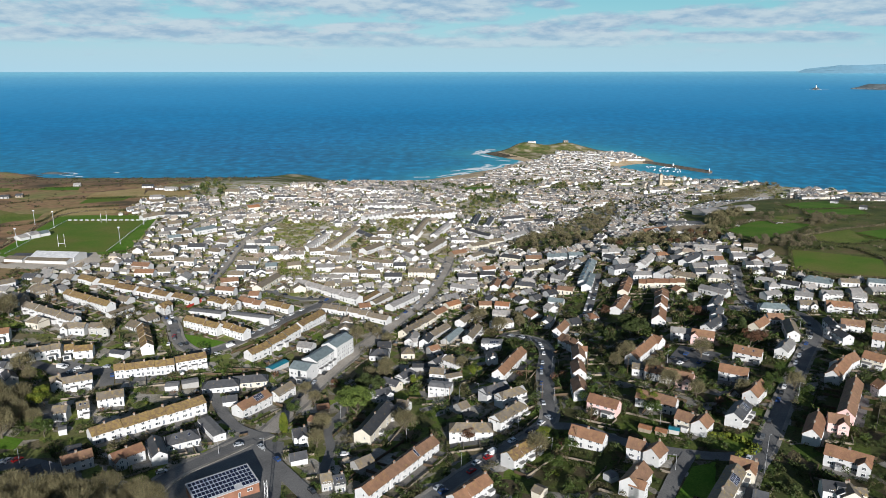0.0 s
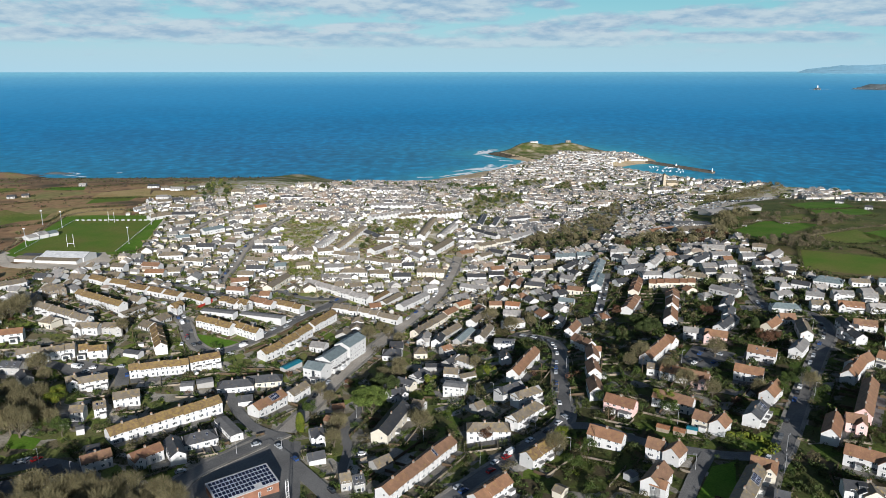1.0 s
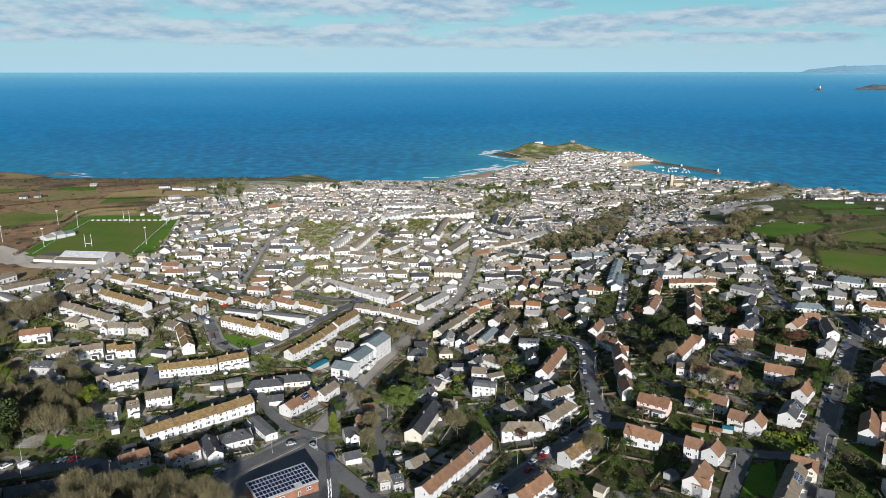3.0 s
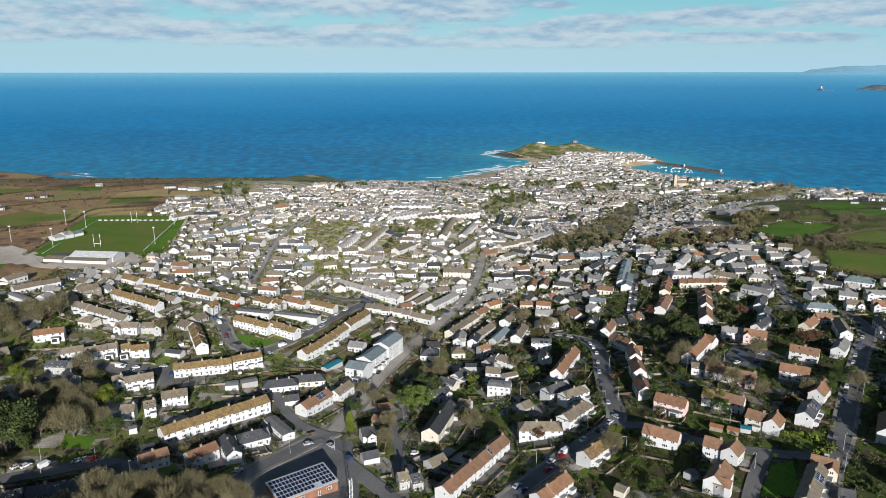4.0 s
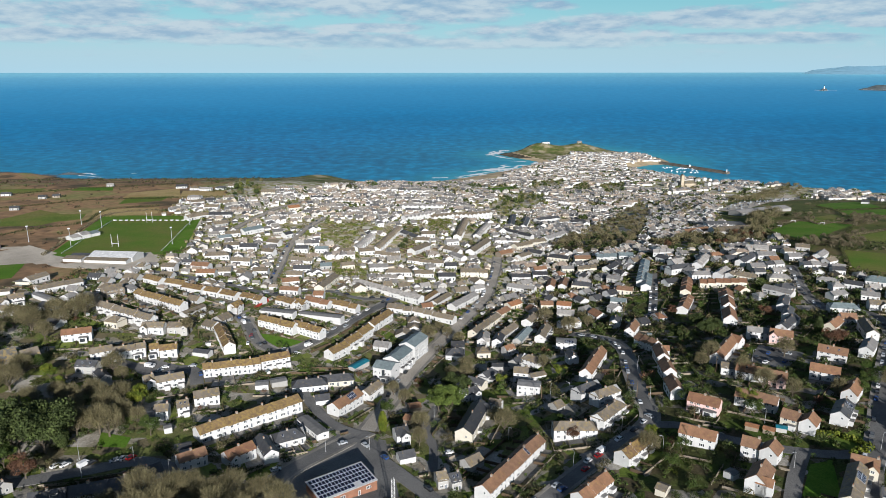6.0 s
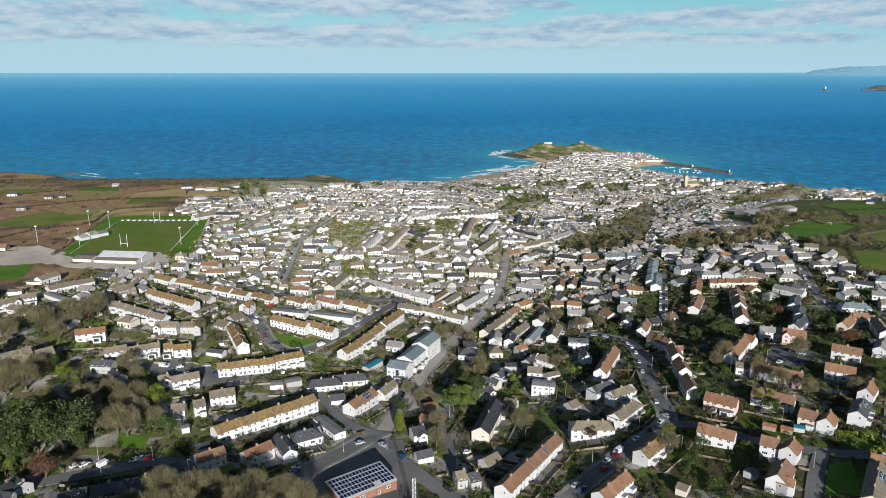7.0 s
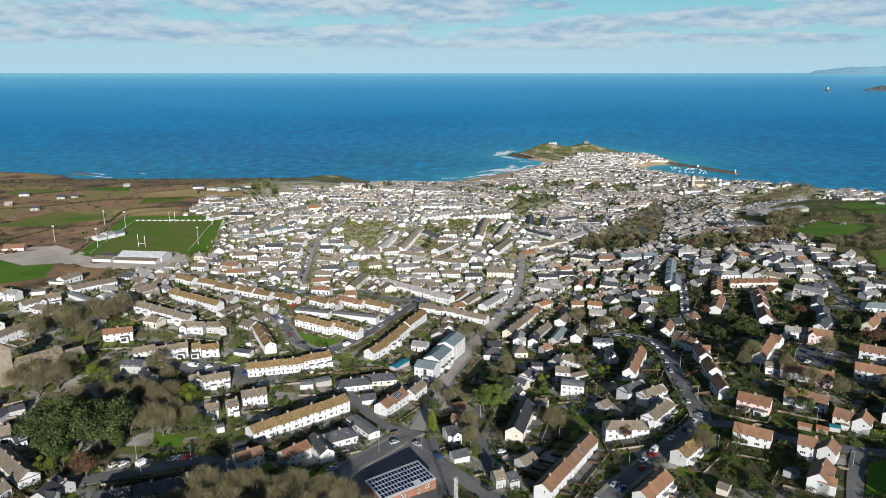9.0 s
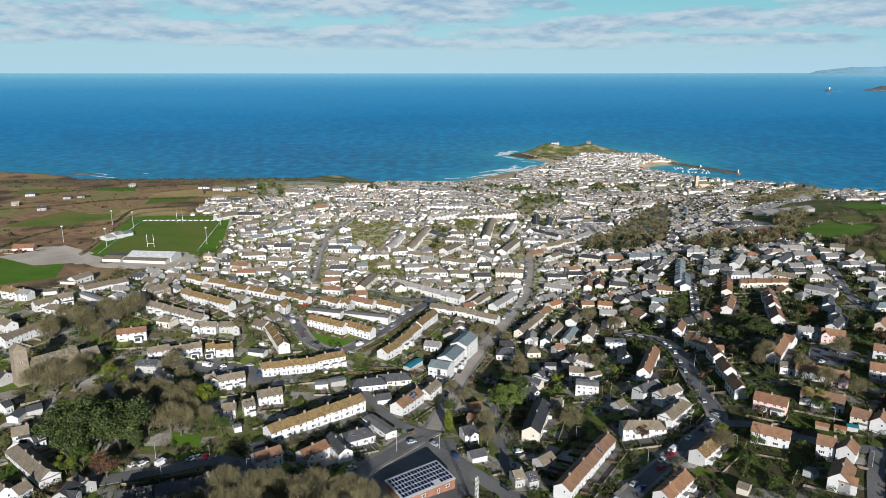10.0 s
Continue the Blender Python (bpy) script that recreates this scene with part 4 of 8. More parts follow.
# ---- cars ----
def car_meshes(colour, van=False):
    L, W = (5.2, 1.95) if van else (4.25, 1.75)
    if van:
        prof = [(-2.6, 0.35), (2.55, 0.35), (2.6, 0.95), (1.75, 1.2), (1.15, 2.15), (-2.5, 2.2), (-2.6, 1.2)]
        cab = [(1.22, 1.25), (1.66, 1.25), (1.12, 2.0), (1.0, 2.0)]
    else:
        prof = [(-2.1, 0.30), (2.08, 0.30), (2.12, 0.62), (1.15, 0.92), (0.55, 1.40), (-1.15, 1.45), (-1.95, 0.98), (-2.12, 0.70)]
        cab = None
    h = Heap()
    n = len(prof)

    def half(z):
        return W / 2 * (1.0 if z < 1.0 else 0.84 if not van else 0.96)
    v = [(x, -half(z), z) for x, z in prof] + [(x, half(z), z) for x, z in prof]
    f = [tuple(range(n)), tuple(reversed(range(n, 2 * n)))] + [(n + i, n + (i + 1) % n, (i + 1) % n, i) for i in range(n)]
    h.add(v, f)
    g = Heap()
    if van:
        g.add([(1.80, -0.8, 1.25), (1.80, 0.8, 1.25), (1.22, 0.8, 2.08), (1.22, -0.8, 2.08)], [(0, 1, 2, 3)])
        for s in (-1, 1):
            y = s * (W / 2 * 0.97)
            g.add([(0.6, y, 1.25), (1.6, y, 1.25), (1.15, y * 0.985, 1.95), (0.6, y * 0.985, 1.95)], [(0, 1, 2, 3)])
    else:
        g.add([(1.12, -0.76, 0.97), (1.12, 0.76, 0.97), (0.60, 0.68, 1.39), (0.60, -0.68, 1.39)], [(0, 1, 2, 3)])
        g.add([(-1.93, -0.74, 1.03), (-1.93, 0.74, 1.03), (-1.22, 0.68, 1.43), (-1.22, -0.68, 1.43)], [(3, 2, 1, 0)])
        for s in (-1, 1):
            y0, y1 = s * 0.872, s * 0.762
            g.add([(0.95, y0, 0.99), (0.50, y1, 1.36), (-1.10, y1, 1.40), (-1.70, y0, 1.02)], [(0, 1, 2, 3)])
        g.v = [(x + (0.02 if x > 1 else -0.02 if x < -1.9 else 0), y, z + 0.015) for x, y, z in g.v]
    w = Heap()
    w.tube((0, -0.1, 0), (0, 0.1, 0), 0.32, 0.32, 12, 0)
    return h.mesh("body", CAR[colour]), g.mesh("car_glass", GLASS), w.mesh("wheel", RUBBER), L, W


CARS = {c: car_meshes(c) for c in CAR}
VAN = car_meshes("white", True)


def car(x, y, turn, colour="silver", van=False, z=None):
    body, glass, wheel, L, W = VAN if van else CARS[colour]
    z = ground(x, y) + 0.16 if z is None else z
    e = thing("van" if van else "car", x, y, turn, "white panel van parked beside the road" if van else colour + " hatchback car parked beside the road", "van" if van else "car", "parked cars", z)
    put("body", body, e)
    put("car_glass", glass, e)
    for a in (-1, 1):
        for b in (-1, 1):
            put("wheel", wheel, e, pose(a * L * 0.30, b * (W / 2 - 0.08), 0.32))


# ---- street furniture ----
def pole_mesh(hgt, r=0.09):
    h = Heap()
    h.tube((0, 0, -0.5), (0, 0, 1.2), r * 1.5, r * 1.4, 8)
    h.tube((0, 0, 1.2), (0, 0, hgt), r, r * 0.6, 8)
    return h.mesh("pole", STEEL)


def arm_mesh():
    h = Heap()
    h.tube((0, 0, 0), (1.3, 0, 0.25), 0.05, 0.045, 6)
    return h.mesh("arm", STEEL)


def lantern_mesh():
    h = Heap()
    h.box(-0.35, 0.35, -0.14, 0.14, -0.06, 0.07)
    return h.mesh("lantern", STEEL)


LAMP_POLE, LAMP_ARM, LANTERN = pole_mesh(6.8), arm_mesh(), lantern_mesh()


def street_lamp(x, y, turn=0):
    e = thing("street_lamp", x, y, turn, "grey steel street lamp with a short arm beside the road", "street lamp", "street lamps")
    put("pole", LAMP_POLE, e)
    put("arm", LAMP_ARM, e, pose(0, 0, 6.7))
    put("lantern", LANTERN, e, pose(1.4, 0, 6.95))


# ---- houses of the near hillside ----
block(-323.0, 450.3, 69, 14.8, 6.4, 4.5, "grey", "white")
block(-297.4, 432.2, 48, 27.5, 6.4, 4.5, "grey", "white")
block(-264.3, 408.6, -30, 11.5, 6.4, 4.5, "slate", "stone")
block(-258.9, 423.9, 49, 11.4, 7.2, 4.5, "slate", "stone")
block(-223.7, 413.5, -27, 40.9, 6.4, 4.5, "ochre", "white")
block(-233.7, 387.9, -25, 43.9, 6.4, 4.5, "grey", "white")
block(-246.0, 354.2, 20, 14.9, 6.4, 4.5, "brown", "white")
block(-211.0, 371.7, 0, 12.7, 6.4, 4.1, "grey", "white")
block(-197.6, 374.7, 0, 12.1, 6.4, 4.1, "grey", "grey")
block(-223.8, 334.7, 30, 10.8, 6.0, 4.5, "grey", "white")
block(-213.3, 337.9, 25, 11.0, 6.0, 4.5, "grey", "white")
block(-206.3, 342.1, 18, 5.3, 6.0, 4.9, "grey", "white")
block(-199.7, 343.6, 21, 4.5, 6.0, 4.5, "ochre", "white")
block(-192.2, 344.1, 16, 8.8, 6.0, 4.5, "ochre", "white")
block(-188.2, 307.9, 34, 4.6, 6.0, 4.5, "grey", "white")
block(-178.9, 310.6, 27, 12.9, 6.0, 4.5, "grey", "white")
block(-154.6, 330.5, 23, 28.3, 6.4, 4.7, "ochre", "white", unit=5)
block(-135.4, 342.7, 30, 15.5, 6.4, 4.9, "ochre", "white", unit=5)
block(-168.8, 365.3, -63, 30.7, 6.4, 4.5, "ochre", "white")
block(-245.2, 457.5, -27, 15.2, 6.4, 4.5, "ochre", "white")
block(-228.3, 453.0, -21, 15.2, 6.4, 4.5, "ochre", "white")
block(-213.4, 445.1, -23, 16.4, 6.4, 4.5, "ochre", "white")
block(-200.3, 442.2, -26, 14.7, 6.4, 4.5, "ochre", "white")
block(-187.2, 437.8, -27, 13.7, 6.4, 4.5, "ochre", "white")
block(-176.2, 412.2, 69, 8.3, 6.4, 4.5, "ochre", "white")
block(-200.0, 403.6, 62, 16.8, 5.0, 2.5, "grey", "white", stacks=False, wins=False, slope=22)
block(-327.4, 445.9, -7, 11.6, 6.0, 2.5, "felt", "cream", stacks=False, wins=False, slope=22)
block(-295.0, 410.4, -35, 25.6, 5.0, 2.4, "felt", "white", stacks=False, wins=False, slope=22)
block(-222.8, 319.2, -4, 10.6, 6.4, 4.0, "slate", "grey")
block(-211.1, 309.1, -46, 10.0, 5.6, 4.0, "slate", "grey")
block(-175.4, 347.5, -15, 9.4, 5.0, 2.4, "slate", "white", stacks=False, wins=False, slope=22)
block(-170.8, 434.1, -26, 16.9, 6.4, 4.5, "ochre", "white")
block(-151.6, 434.9, -21, 6.7, 6.4, 4.5, "ochre", "white")
block(-145.2, 431.6, -35, 8.2, 6.4, 4.5, "ochre", "white")
block(-138.9, 430.0, -28, 10.0, 6.4, 4.5, "ochre", "white")
block(-128.7, 439.2, -20, 17.4, 6.4, 4.5, "brown", "white")
block(-111.9, 439.9, -20, 21.4, 6.4, 4.5, "ochre", "white")
block(-152.4, 461.8, -11, 13.6, 5.6, 4.5, "brown", "white")
block(-131.8, 493.7, 81, 37.5, 6.4, 4.5, "grey", "cream")
block(-86.3, 490.4, -33, 61.8, 6.4, 4.9, "slate", "white", unit=5.5)
block(-56.3, 490.5, 65, 25.5, 5.0, 2.6, "ochre", "white", stacks=False, wins=False, slope=22)
block(-46.6, 488.1, 62, 23.1, 6.0, 2.8, "grey", "white", stacks=False, wins=False)
block(-74.5, 450.4, -12, 17.4, 6.4, 4.5, "grey", "white")
block(-59.9, 449.5, -20, 17.7, 6.4, 4.5, "grey", "white")
block(-45.0, 444.0, -26, 18.2, 6.4, 4.5, "grey", "white")
block(-144.2, 390.3, -23, 24.9, 6.4, 4.9, "ochre", "white", unit=5)
block(-125.2, 387.2, -26, 20.0, 6.4, 4.9, "ochre", "white", unit=5)
block(-149.6, 413.1, -16, 23.3, 6.0, 2.8, "felt", "white", stacks=False, wins=False)
block(-122.7, 414.6, -17, 29.9, 6.0, 2.8, "felt", "white", stacks=False, wins=False)
block(-104.9, 362.9, 59, 14.6, 6.8, 4.5, "ochre", "white")
block(-98.7, 378.3, 63, 13.1, 6.8, 4.5, "ochre", "white")
block(-93.6, 393.7, 67, 13.6, 6.8, 4.5, "ochre", "white")
block(-86.0, 418.6, 70, 28.6, 6.8, 4.5, "ochre", "white")
block(-112.3, 320.0, 13, 17.7, 7.2, 3.2, "slate", "white", hip=1)
block(-101.3, 328.6, 11, 20.4, 7.2, 2.8, "slate", "cream", hip=1)
block(-135.7, 317.2, 12, 6.3, 6.0, 2.4, "felt", "white", stacks=False, wins=False, slope=22)
block(-128.5, 321.7, 25, 7.9, 5.6, 2.6, "felt", "grey", stacks=False, wins=False, slope=22)
block(-91.0, 350.5, 58, 12.5, 4.6, 2.4, "teal", "grey", stacks=False, wins=False, slope=12)
block(-81.0, 318.1, 63, 13.1, 6.4, 4.1, "grey", "white")
block(-29.8, 484.4, 60, 35.7, 6.4, 4.5, "slate", "white")
block(-17.2, 517.6, 29, 9.3, 6.4, 4.5, "slate", "white")
block(17.2, 517.1, -28, 22.5, 6.4, 4.1, "slate", "white")
block(41.8, 525.6, 77, 19.2, 5.6, 4.1, "brown", "white")
block(52.0, 527.3, 73, 19.6, 5.6, 4.1, "brown", "white")
block(64.6, 515.6, -18, 15.7, 7.2, 4.5, "grey", "cream", hip=1)
block(91.2, 489.6, -22, 11.6, 6.4, 4.1, "brown", "cream")
block(80.3, 465.0, -21, 10.7, 6.4, 4.5, "metal", "white")
block(110.2, 500.5, 72, 30.0, 6.4, 4.5, "metal", "white")
block(6.4, 474.9, 41, 11.8, 6.4, 4.0, "orange", "cream")
block(-20.5, 422.9, 62, 23.8, 6.4, 4.2, "grey", "cream")
block(-11.2, 442.4, 62, 15.5, 6.4, 4.1, "grey", "cream")
block(-3.4, 457.4, 54, 13.4, 6.4, 4.1, "brown", "cream")
block(-3.0, 418.0, 58, 19.4, 6.4, 3.2, "grey", "grey")
block(5.7, 406.8, 65, 22.8, 5.6, 3.0, "metal", "grey", stacks=False, wins=False)
block(14.3, 438.4, 63, 15.1, 6.4, 4.5, "grey", "white")
block(-19.4, 402.0, 77, 13.8, 6.0, 4.5, "slate", "white")
block(-10.5, 398.2, 75, 11.8, 6.0, 4.5, "slate", "white")
block(30.2, 471.9, 0, 9.0, 6.4, 4.2, "brown", "cream")
block(42.5, 469.0, -15, 10.1, 6.4, 4.2, "orange", "white")
block(40.1, 449.6, -12, 11.6, 6.4, 4.0, "grey", "grey")
block(38.5, 426.9, 21, 14.9, 6.4, 4.1, "grey", "white", hip=1)
block(18.6, 407.4, 71, 23.1, 6.4, 4.2, "grey", "white")
block(68.8, 425.7, 70, 17.4, 6.4, 4.2, "slate", "white")
block(28.9, 383.7, -9, 12.0, 8.0, 4.0, "felt", "white", pv=1)
block(26.8, 354.6, -84, 8.1, 5.6, 4.2, "slate", "white")
block(35.2, 338.4, 65, 36.4, 6.4, 4.7, "brown", "white")
block(72.8, 401.7, 63, 16.8, 6.0, 4.5, "brown", "white")
block(72.3, 367.0, -69, 16.8, 6.4, 4.5, "brown", "white")
block(72.0, 341.9, 83, 14.1, 6.4, 4.5, "brown", "white")
block(67.0, 316.5, 85, 13.2, 6.4, 4.5, "brown", "white")
block(63.1, 294.0, 86, 13.4, 6.4, 4.5, "brown", "white")
block(-3.1, 338.2, -11, 7.5, 6.4, 5.1, "grey", "white")
block(-1.3, 318.8, -13, 11.4, 7.2, 5.1, "felt", "white")
block(5.0, 336.0, 24, 8.9, 5.0, 2.6, "grey", "white", stacks=False, wins=False, slope=22)
block(-12.5, 357.0, 0, 9.5, 5.0, 2.6, "slate", "grey", stacks=False, wins=False, slope=22)
block(-3.0, 357.4, 54, 9.8, 6.4, 4.1, "slate", "grey")
block(5.0, 355.8, -43, 10.7, 6.4, 4.3, "grey", "white", hip=1)
block(-5.9, 380.5, 34, 6.4, 5.6, 4.0, "brown", "grey")
block(-31.2, 286.3, 72, 29.2, 8.0, 5.5, "slate", "cream", unit=12)
block(-19.1, 304.2, -24, 5.9, 5.6, 4.0, "grey", "white")
block(11.8, 267.0, 0, 18.6, 7.2, 4.5, "grey", "white", hip=1)
block(28.8, 277.0, 48, 20.3, 6.8, 4.5, "grey", "white", hip=1)
block(24.5, 304.0, 36, 14.5, 6.8, 4.5, "slate", "white", hip=1)
block(31.6, 295.9, 34, 14.6, 6.4, 4.5, "grey", "white", hip=1)
block(-26.5, 229.3, 56, 13.1, 6.8, 4.7, "brown", "white")
block(-13.7, 247.4, 55, 31.9, 6.8, 4.7, "brown", "white", pv=1)
block(9.5, 219.3, 44, 17.3, 6.8, 4.5, "brown", "white")
block(30.9, 243.9, 43, 17.0, 6.8, 4.5, "ochre", "white")
block(34.4, 217.4, -40, 3.8, 5.0, 2.5, "grey", "cream", stacks=False, wins=False, slope=22)
block(8.6, 294.0, 40, 5.4, 6.0, 2.8, "grey", "grey", stacks=False, wins=False)
block(-32.9, 250.2, 41, 7.8, 6.4, 3.0, "grey", "grey", stacks=False, wins=False)
block(58.0, 248.6, -33, 14.0, 6.4, 4.5, "brown", "white")
block(70.5, 275.8, -35, 13.4, 6.4, 4.5, "brown", "pink")
block(94.1, 277.4, -35, 17.2, 6.4, 4.5, "brown", "white")
block(100.4, 259.3, -41, 6.8, 6.4, 4.5, "brown", "cream")
block(105.8, 254.9, 50, 8.1, 6.4, 4.5, "brown", "white")
block(74.7, 238.5, -32, 6.4, 6.4, 4.5, "brown", "white")
block(80.3, 233.7, 49, 7.7, 6.4, 4.5, "brown", "white")
block(68.3, 216.5, 53, 12.7, 7.2, 4.9, "brown", "white")
block(140.2, 284.2, 49, 14.7, 6.4, 4.5, "brown", "white")
block(124.5, 264.2, 52, 15.5, 6.8, 4.5, "slate", "white", pv=1)
block(97.4, 209.0, 54, 25.7, 6.4, 4.5, "grey", "cream", pv=1)
block(108.8, 222.2, -31, 8.9, 6.4, 4.1, "brown", "cream")
block(107.2, 204.9, -25, 4.6, 5.6, 2.8, "slate", "white", stacks=False, wins=False)
block(61.2, 223.2, 34, 4.0, 4.0, 2.2, "felt", "white", stacks=False, wins=False, slope=22)
block(94.6, 255.0, -24, 4.0, 2.8, 2.0, "teal", "grey", stacks=False, wins=False, slope=12)
block(83.6, 257.4, -32, 5.0, 3.4, 1.9, "orange", "stone", stacks=False, wins=False, slope=20)
block(89.2, 254.2, -32, 4.4, 3.4, 1.9, "orange", "stone", stacks=False, wins=False, slope=20)
block(156.8, 473.5, -13, 31.4, 6.4, 4.5, "brown", "cream", unit=5)
block(131.9, 475.9, 68, 30.2, 6.4, 4.5, "brown", "cream")
block(119.5, 441.8, 62, 25.9, 6.4, 4.5, "brown", "white")
block(134.4, 405.5, 71, 19.0, 8.0, 4.5, "brown", "white", unit=5.5)
block(142.7, 428.6, 71, 16.0, 8.0, 4.5, "brown", "white", unit=5.5)
block(149.2, 447.9, 72, 14.8, 8.0, 4.5, "brown", "white", unit=5.5)
block(184.8, 447.7, -51, 19.9, 6.4, 4.0, "grey", "white")
block(175.8, 422.3, 59, 20.1, 6.4, 4.1, "slate", "white")
block(169.1, 402.7, 61, 17.0, 6.4, 4.1, "slate", "white")
block(160.0, 383.8, 47, 23.9, 6.4, 4.1, "slate", "white")
block(227.4, 465.2, -34, 13.5, 6.4, 3.9, "grey", "white", hip=1)
block(239.7, 454.6, -37, 11.3, 6.4, 4.2, "grey", "white")
block(263.0, 461.8, -36, 17.9, 6.8, 3.9, "metal", "white", hip=1)
block(217.6, 435.7, 18, 12.0, 6.4, 4.2, "grey", "white")
block(207.0, 409.3, -11, 17.4, 7.2, 3.4, "metal", "white", hip=1)
block(236.9, 431.0, -27, 10.6, 6.4, 3.9, "grey", "white")
block(228.8, 410.6, -13, 9.9, 6.4, 4.2, "grey", "white")
block(198.7, 390.0, -6, 9.0, 6.4, 3.0, "brown", "white")
block(185.1, 380.3, 45, 16.2, 6.4, 3.0, "brown", "cream")
block(197.0, 366.7, 71, 22.1, 6.4, 4.5, "slate", "white")
block(179.6, 337.8, 51, 17.2, 6.4, 4.5, "grey", "white")
block(157.4, 331.4, -34, 13.5, 6.4, 4.5, "brown", "white")
block(136.8, 371.1, -18, 12.0, 6.4, 4.5, "grey", "white")
block(145.7, 362.3, -26, 11.8, 6.4, 4.5, "brown", "pink")
block(106.1, 343.6, 55, 32.8, 6.4, 4.5, "brown", "white")
block(118.5, 357.3, -52, 6.4, 6.4, 4.5, "brown", "white")
block(97.2, 316.2, -18, 6.8, 5.6, 3.9, "grey", "white")
block(105.4, 307.3, -33, 14.6, 6.4, 4.5, "brown", "white")
block(114.0, 299.6, -30, 7.6, 6.4, 4.5, "brown", "pink")
block(139.6, 306.0, -31, 12.8, 6.4, 4.5, "brown", "white")
block(-170.5, 279.7, 11, 5.9, 6.4, 4.5, "grey", "white")
block(-163.3, 284.9, 26, 5.0, 6.4, 4.5, "grey", "white")
block(-173.9, 275.1, 17, 3.7, 6.0, 2.8, "slate", "grey", stacks=False, wins=False)
block(-156.6, 297.0, 22, 11.3, 6.8, 4.5, "grey", "white")
block(-131.3, 279.3, 45, 50.2, 7.2, 4.7, "ochre", "white", unit=6)
block(-144.3, 242.2, 36, 10.8, 6.4, 4.3, "brown", "white")
block(-127.2, 247.7, 46, 12.1, 6.4, 4.3, "brown", "white")
block(-182.3, 209.7, 17, 11.7, 6.4, 4.5, "slate", "grey")
block(-168.1, 216.7, 25, 18.7, 6.8, 4.5, "slate", "grey")
block(-155.8, 228.0, 43, 10.2, 6.4, 4.5, "slate", "grey")
block(-150.5, 252.2, 22, 4.7, 5.0, 2.6, "slate", "white", stacks=False, wins=False, slope=22)
block(-163.5, 267.3, 28, 3.2, 4.0, 2.5, "felt", "white", stacks=False, wins=False, slope=22)
block(-91.8, 302.1, 62, 19.8, 7.2, 4.5, "brown", "white", pv=1)
block(-117.7, 253.4, -59, 15.7, 6.0, 4.1, "slate", "white")
block(-111.4, 264.5, 30, 13.8, 8.0, 3.2, "slate", "white", hip=1)
block(-103.0, 276.9, -51, 19.1, 5.6, 2.8, "felt", "white")
block(-63.3, 273.2, 21, 5.7, 7.2, 4.5, "slate", "white")
block(-60.2, 255.1, 23, 6.9, 5.6, 2.8, "slate", "white", stacks=False, wins=False)
block(-45.5, 236.1, 17, 4.1, 6.4, 4.0, "grey", "grey")
block(-40.5, 235.0, 22, 4.2, 6.4, 4.0, "slate", "grey")
block(-58.8, 306.6, 18, 5.7, 5.6, 2.6, "brown", "stone", stacks=False, wins=False, slope=22)
block(-60.6, 292.9, -27, 3.7, 6.0, 2.4, "brown", "stone", stacks=False, wins=False, slope=22)
block(-103.6, 305.9, 16, 6.8, 5.6, 2.8, "slate", "white", stacks=False, wins=False)
block(-31.5, 321.0, 30, 9.5, 6.0, 4.0, "slate", "white")
block(-27.0, 333.0, -35, 10.0, 6.0, 4.0, "slate", "cream")
block(-20.5, 344.0, 55, 11.0, 6.0, 3.6, "slate", "white", hip=1)
block(-36.0, 333.5, 66, 9.0, 5.0, 2.6, "felt", "grey", stacks=False, wins=False, slope=22)
block(148.2, 225.2, -37, 15.0, 6.4, 4.5, "brown", "white")
block(160.0, 253.5, -23, 7.4, 6.4, 4.5, "brown", "pink")
block(177.4, 274.5, 55, 39.2, 6.4, 4.5, "brown", "pink")
block(148.5, 249.4, 56, 18.8, 6.4, 4.5, "brown", "white")
block(190.2, 306.8, 48, 23.0, 6.4, 4.5, "brown", "white")
block(198.6, 316.2, 33, 16.7, 6.4, 4.5, "brown", "white")
block(214.9, 318.8, -48, 9.5, 6.4, 4.5, "brown", "cream")
block(198.1, 286.5, -79, 4.8, 6.4, 4.0, "brown", "white")
block(132.9, 206.9, -17, 7.9, 6.4, 3.9, "slate", "white")
block(136.2, 203.1, 77, 6.6, 6.4, 3.9, "grey", "cream")
block(234.1, 346.5, -34, 5.9, 6.4, 4.5, "brown", "white")
block(253.7, 429.1, -11, 12.6, 6.4, 3.9, "grey", "white")
block(266.8, 421.1, -16, 8.4, 6.4, 3.9, "grey", "white")
block(245.3, 405.2, -18, 14.4, 6.4, 3.9, "brown", "white")
block(259.4, 400.5, -6, 10.8, 6.4, 3.9, "grey", "white")
block(218.5, 355.7, -86, 14.7, 6.4, 4.5, "slate", "white")
block(223.0, 371.7, 80, 14.1, 5.6, 4.5, "slate", "white")
block(233.8, 370.8, -23, 11.8, 6.4, 4.1, "brown", "white")
block(247.4, 367.5, -49, 6.0, 6.4, 4.1, "grey", "white")
block(260.1, 458.9, -29, 17.5, 6.8, 3.9, "metal", "white", hip=1)
block(280.4, 455.4, -13, 11.6, 6.4, 3.9, "slate", "white")
block(297.6, 452.5, -23, 10.4, 6.4, 3.9, "metal", "white")
block(551.4, 957.4, -29, 10.0, 7.0, 4.0, "slate", "white", lite=1)
block(541.6, 873.6, -31, 9.0, 7.0, 4.0, "slate", "white", lite=1)
block(-303.0, 346.6, 68, 21.2, 6.4, 4.5, "grey", "white")
block(-319.2, 361.5, -38, 15.2, 6.4, 4.5, "grey", "white")
block(-346.8, 413.0, -25, 13.9, 6.4, 4.5, "ochre", "white")
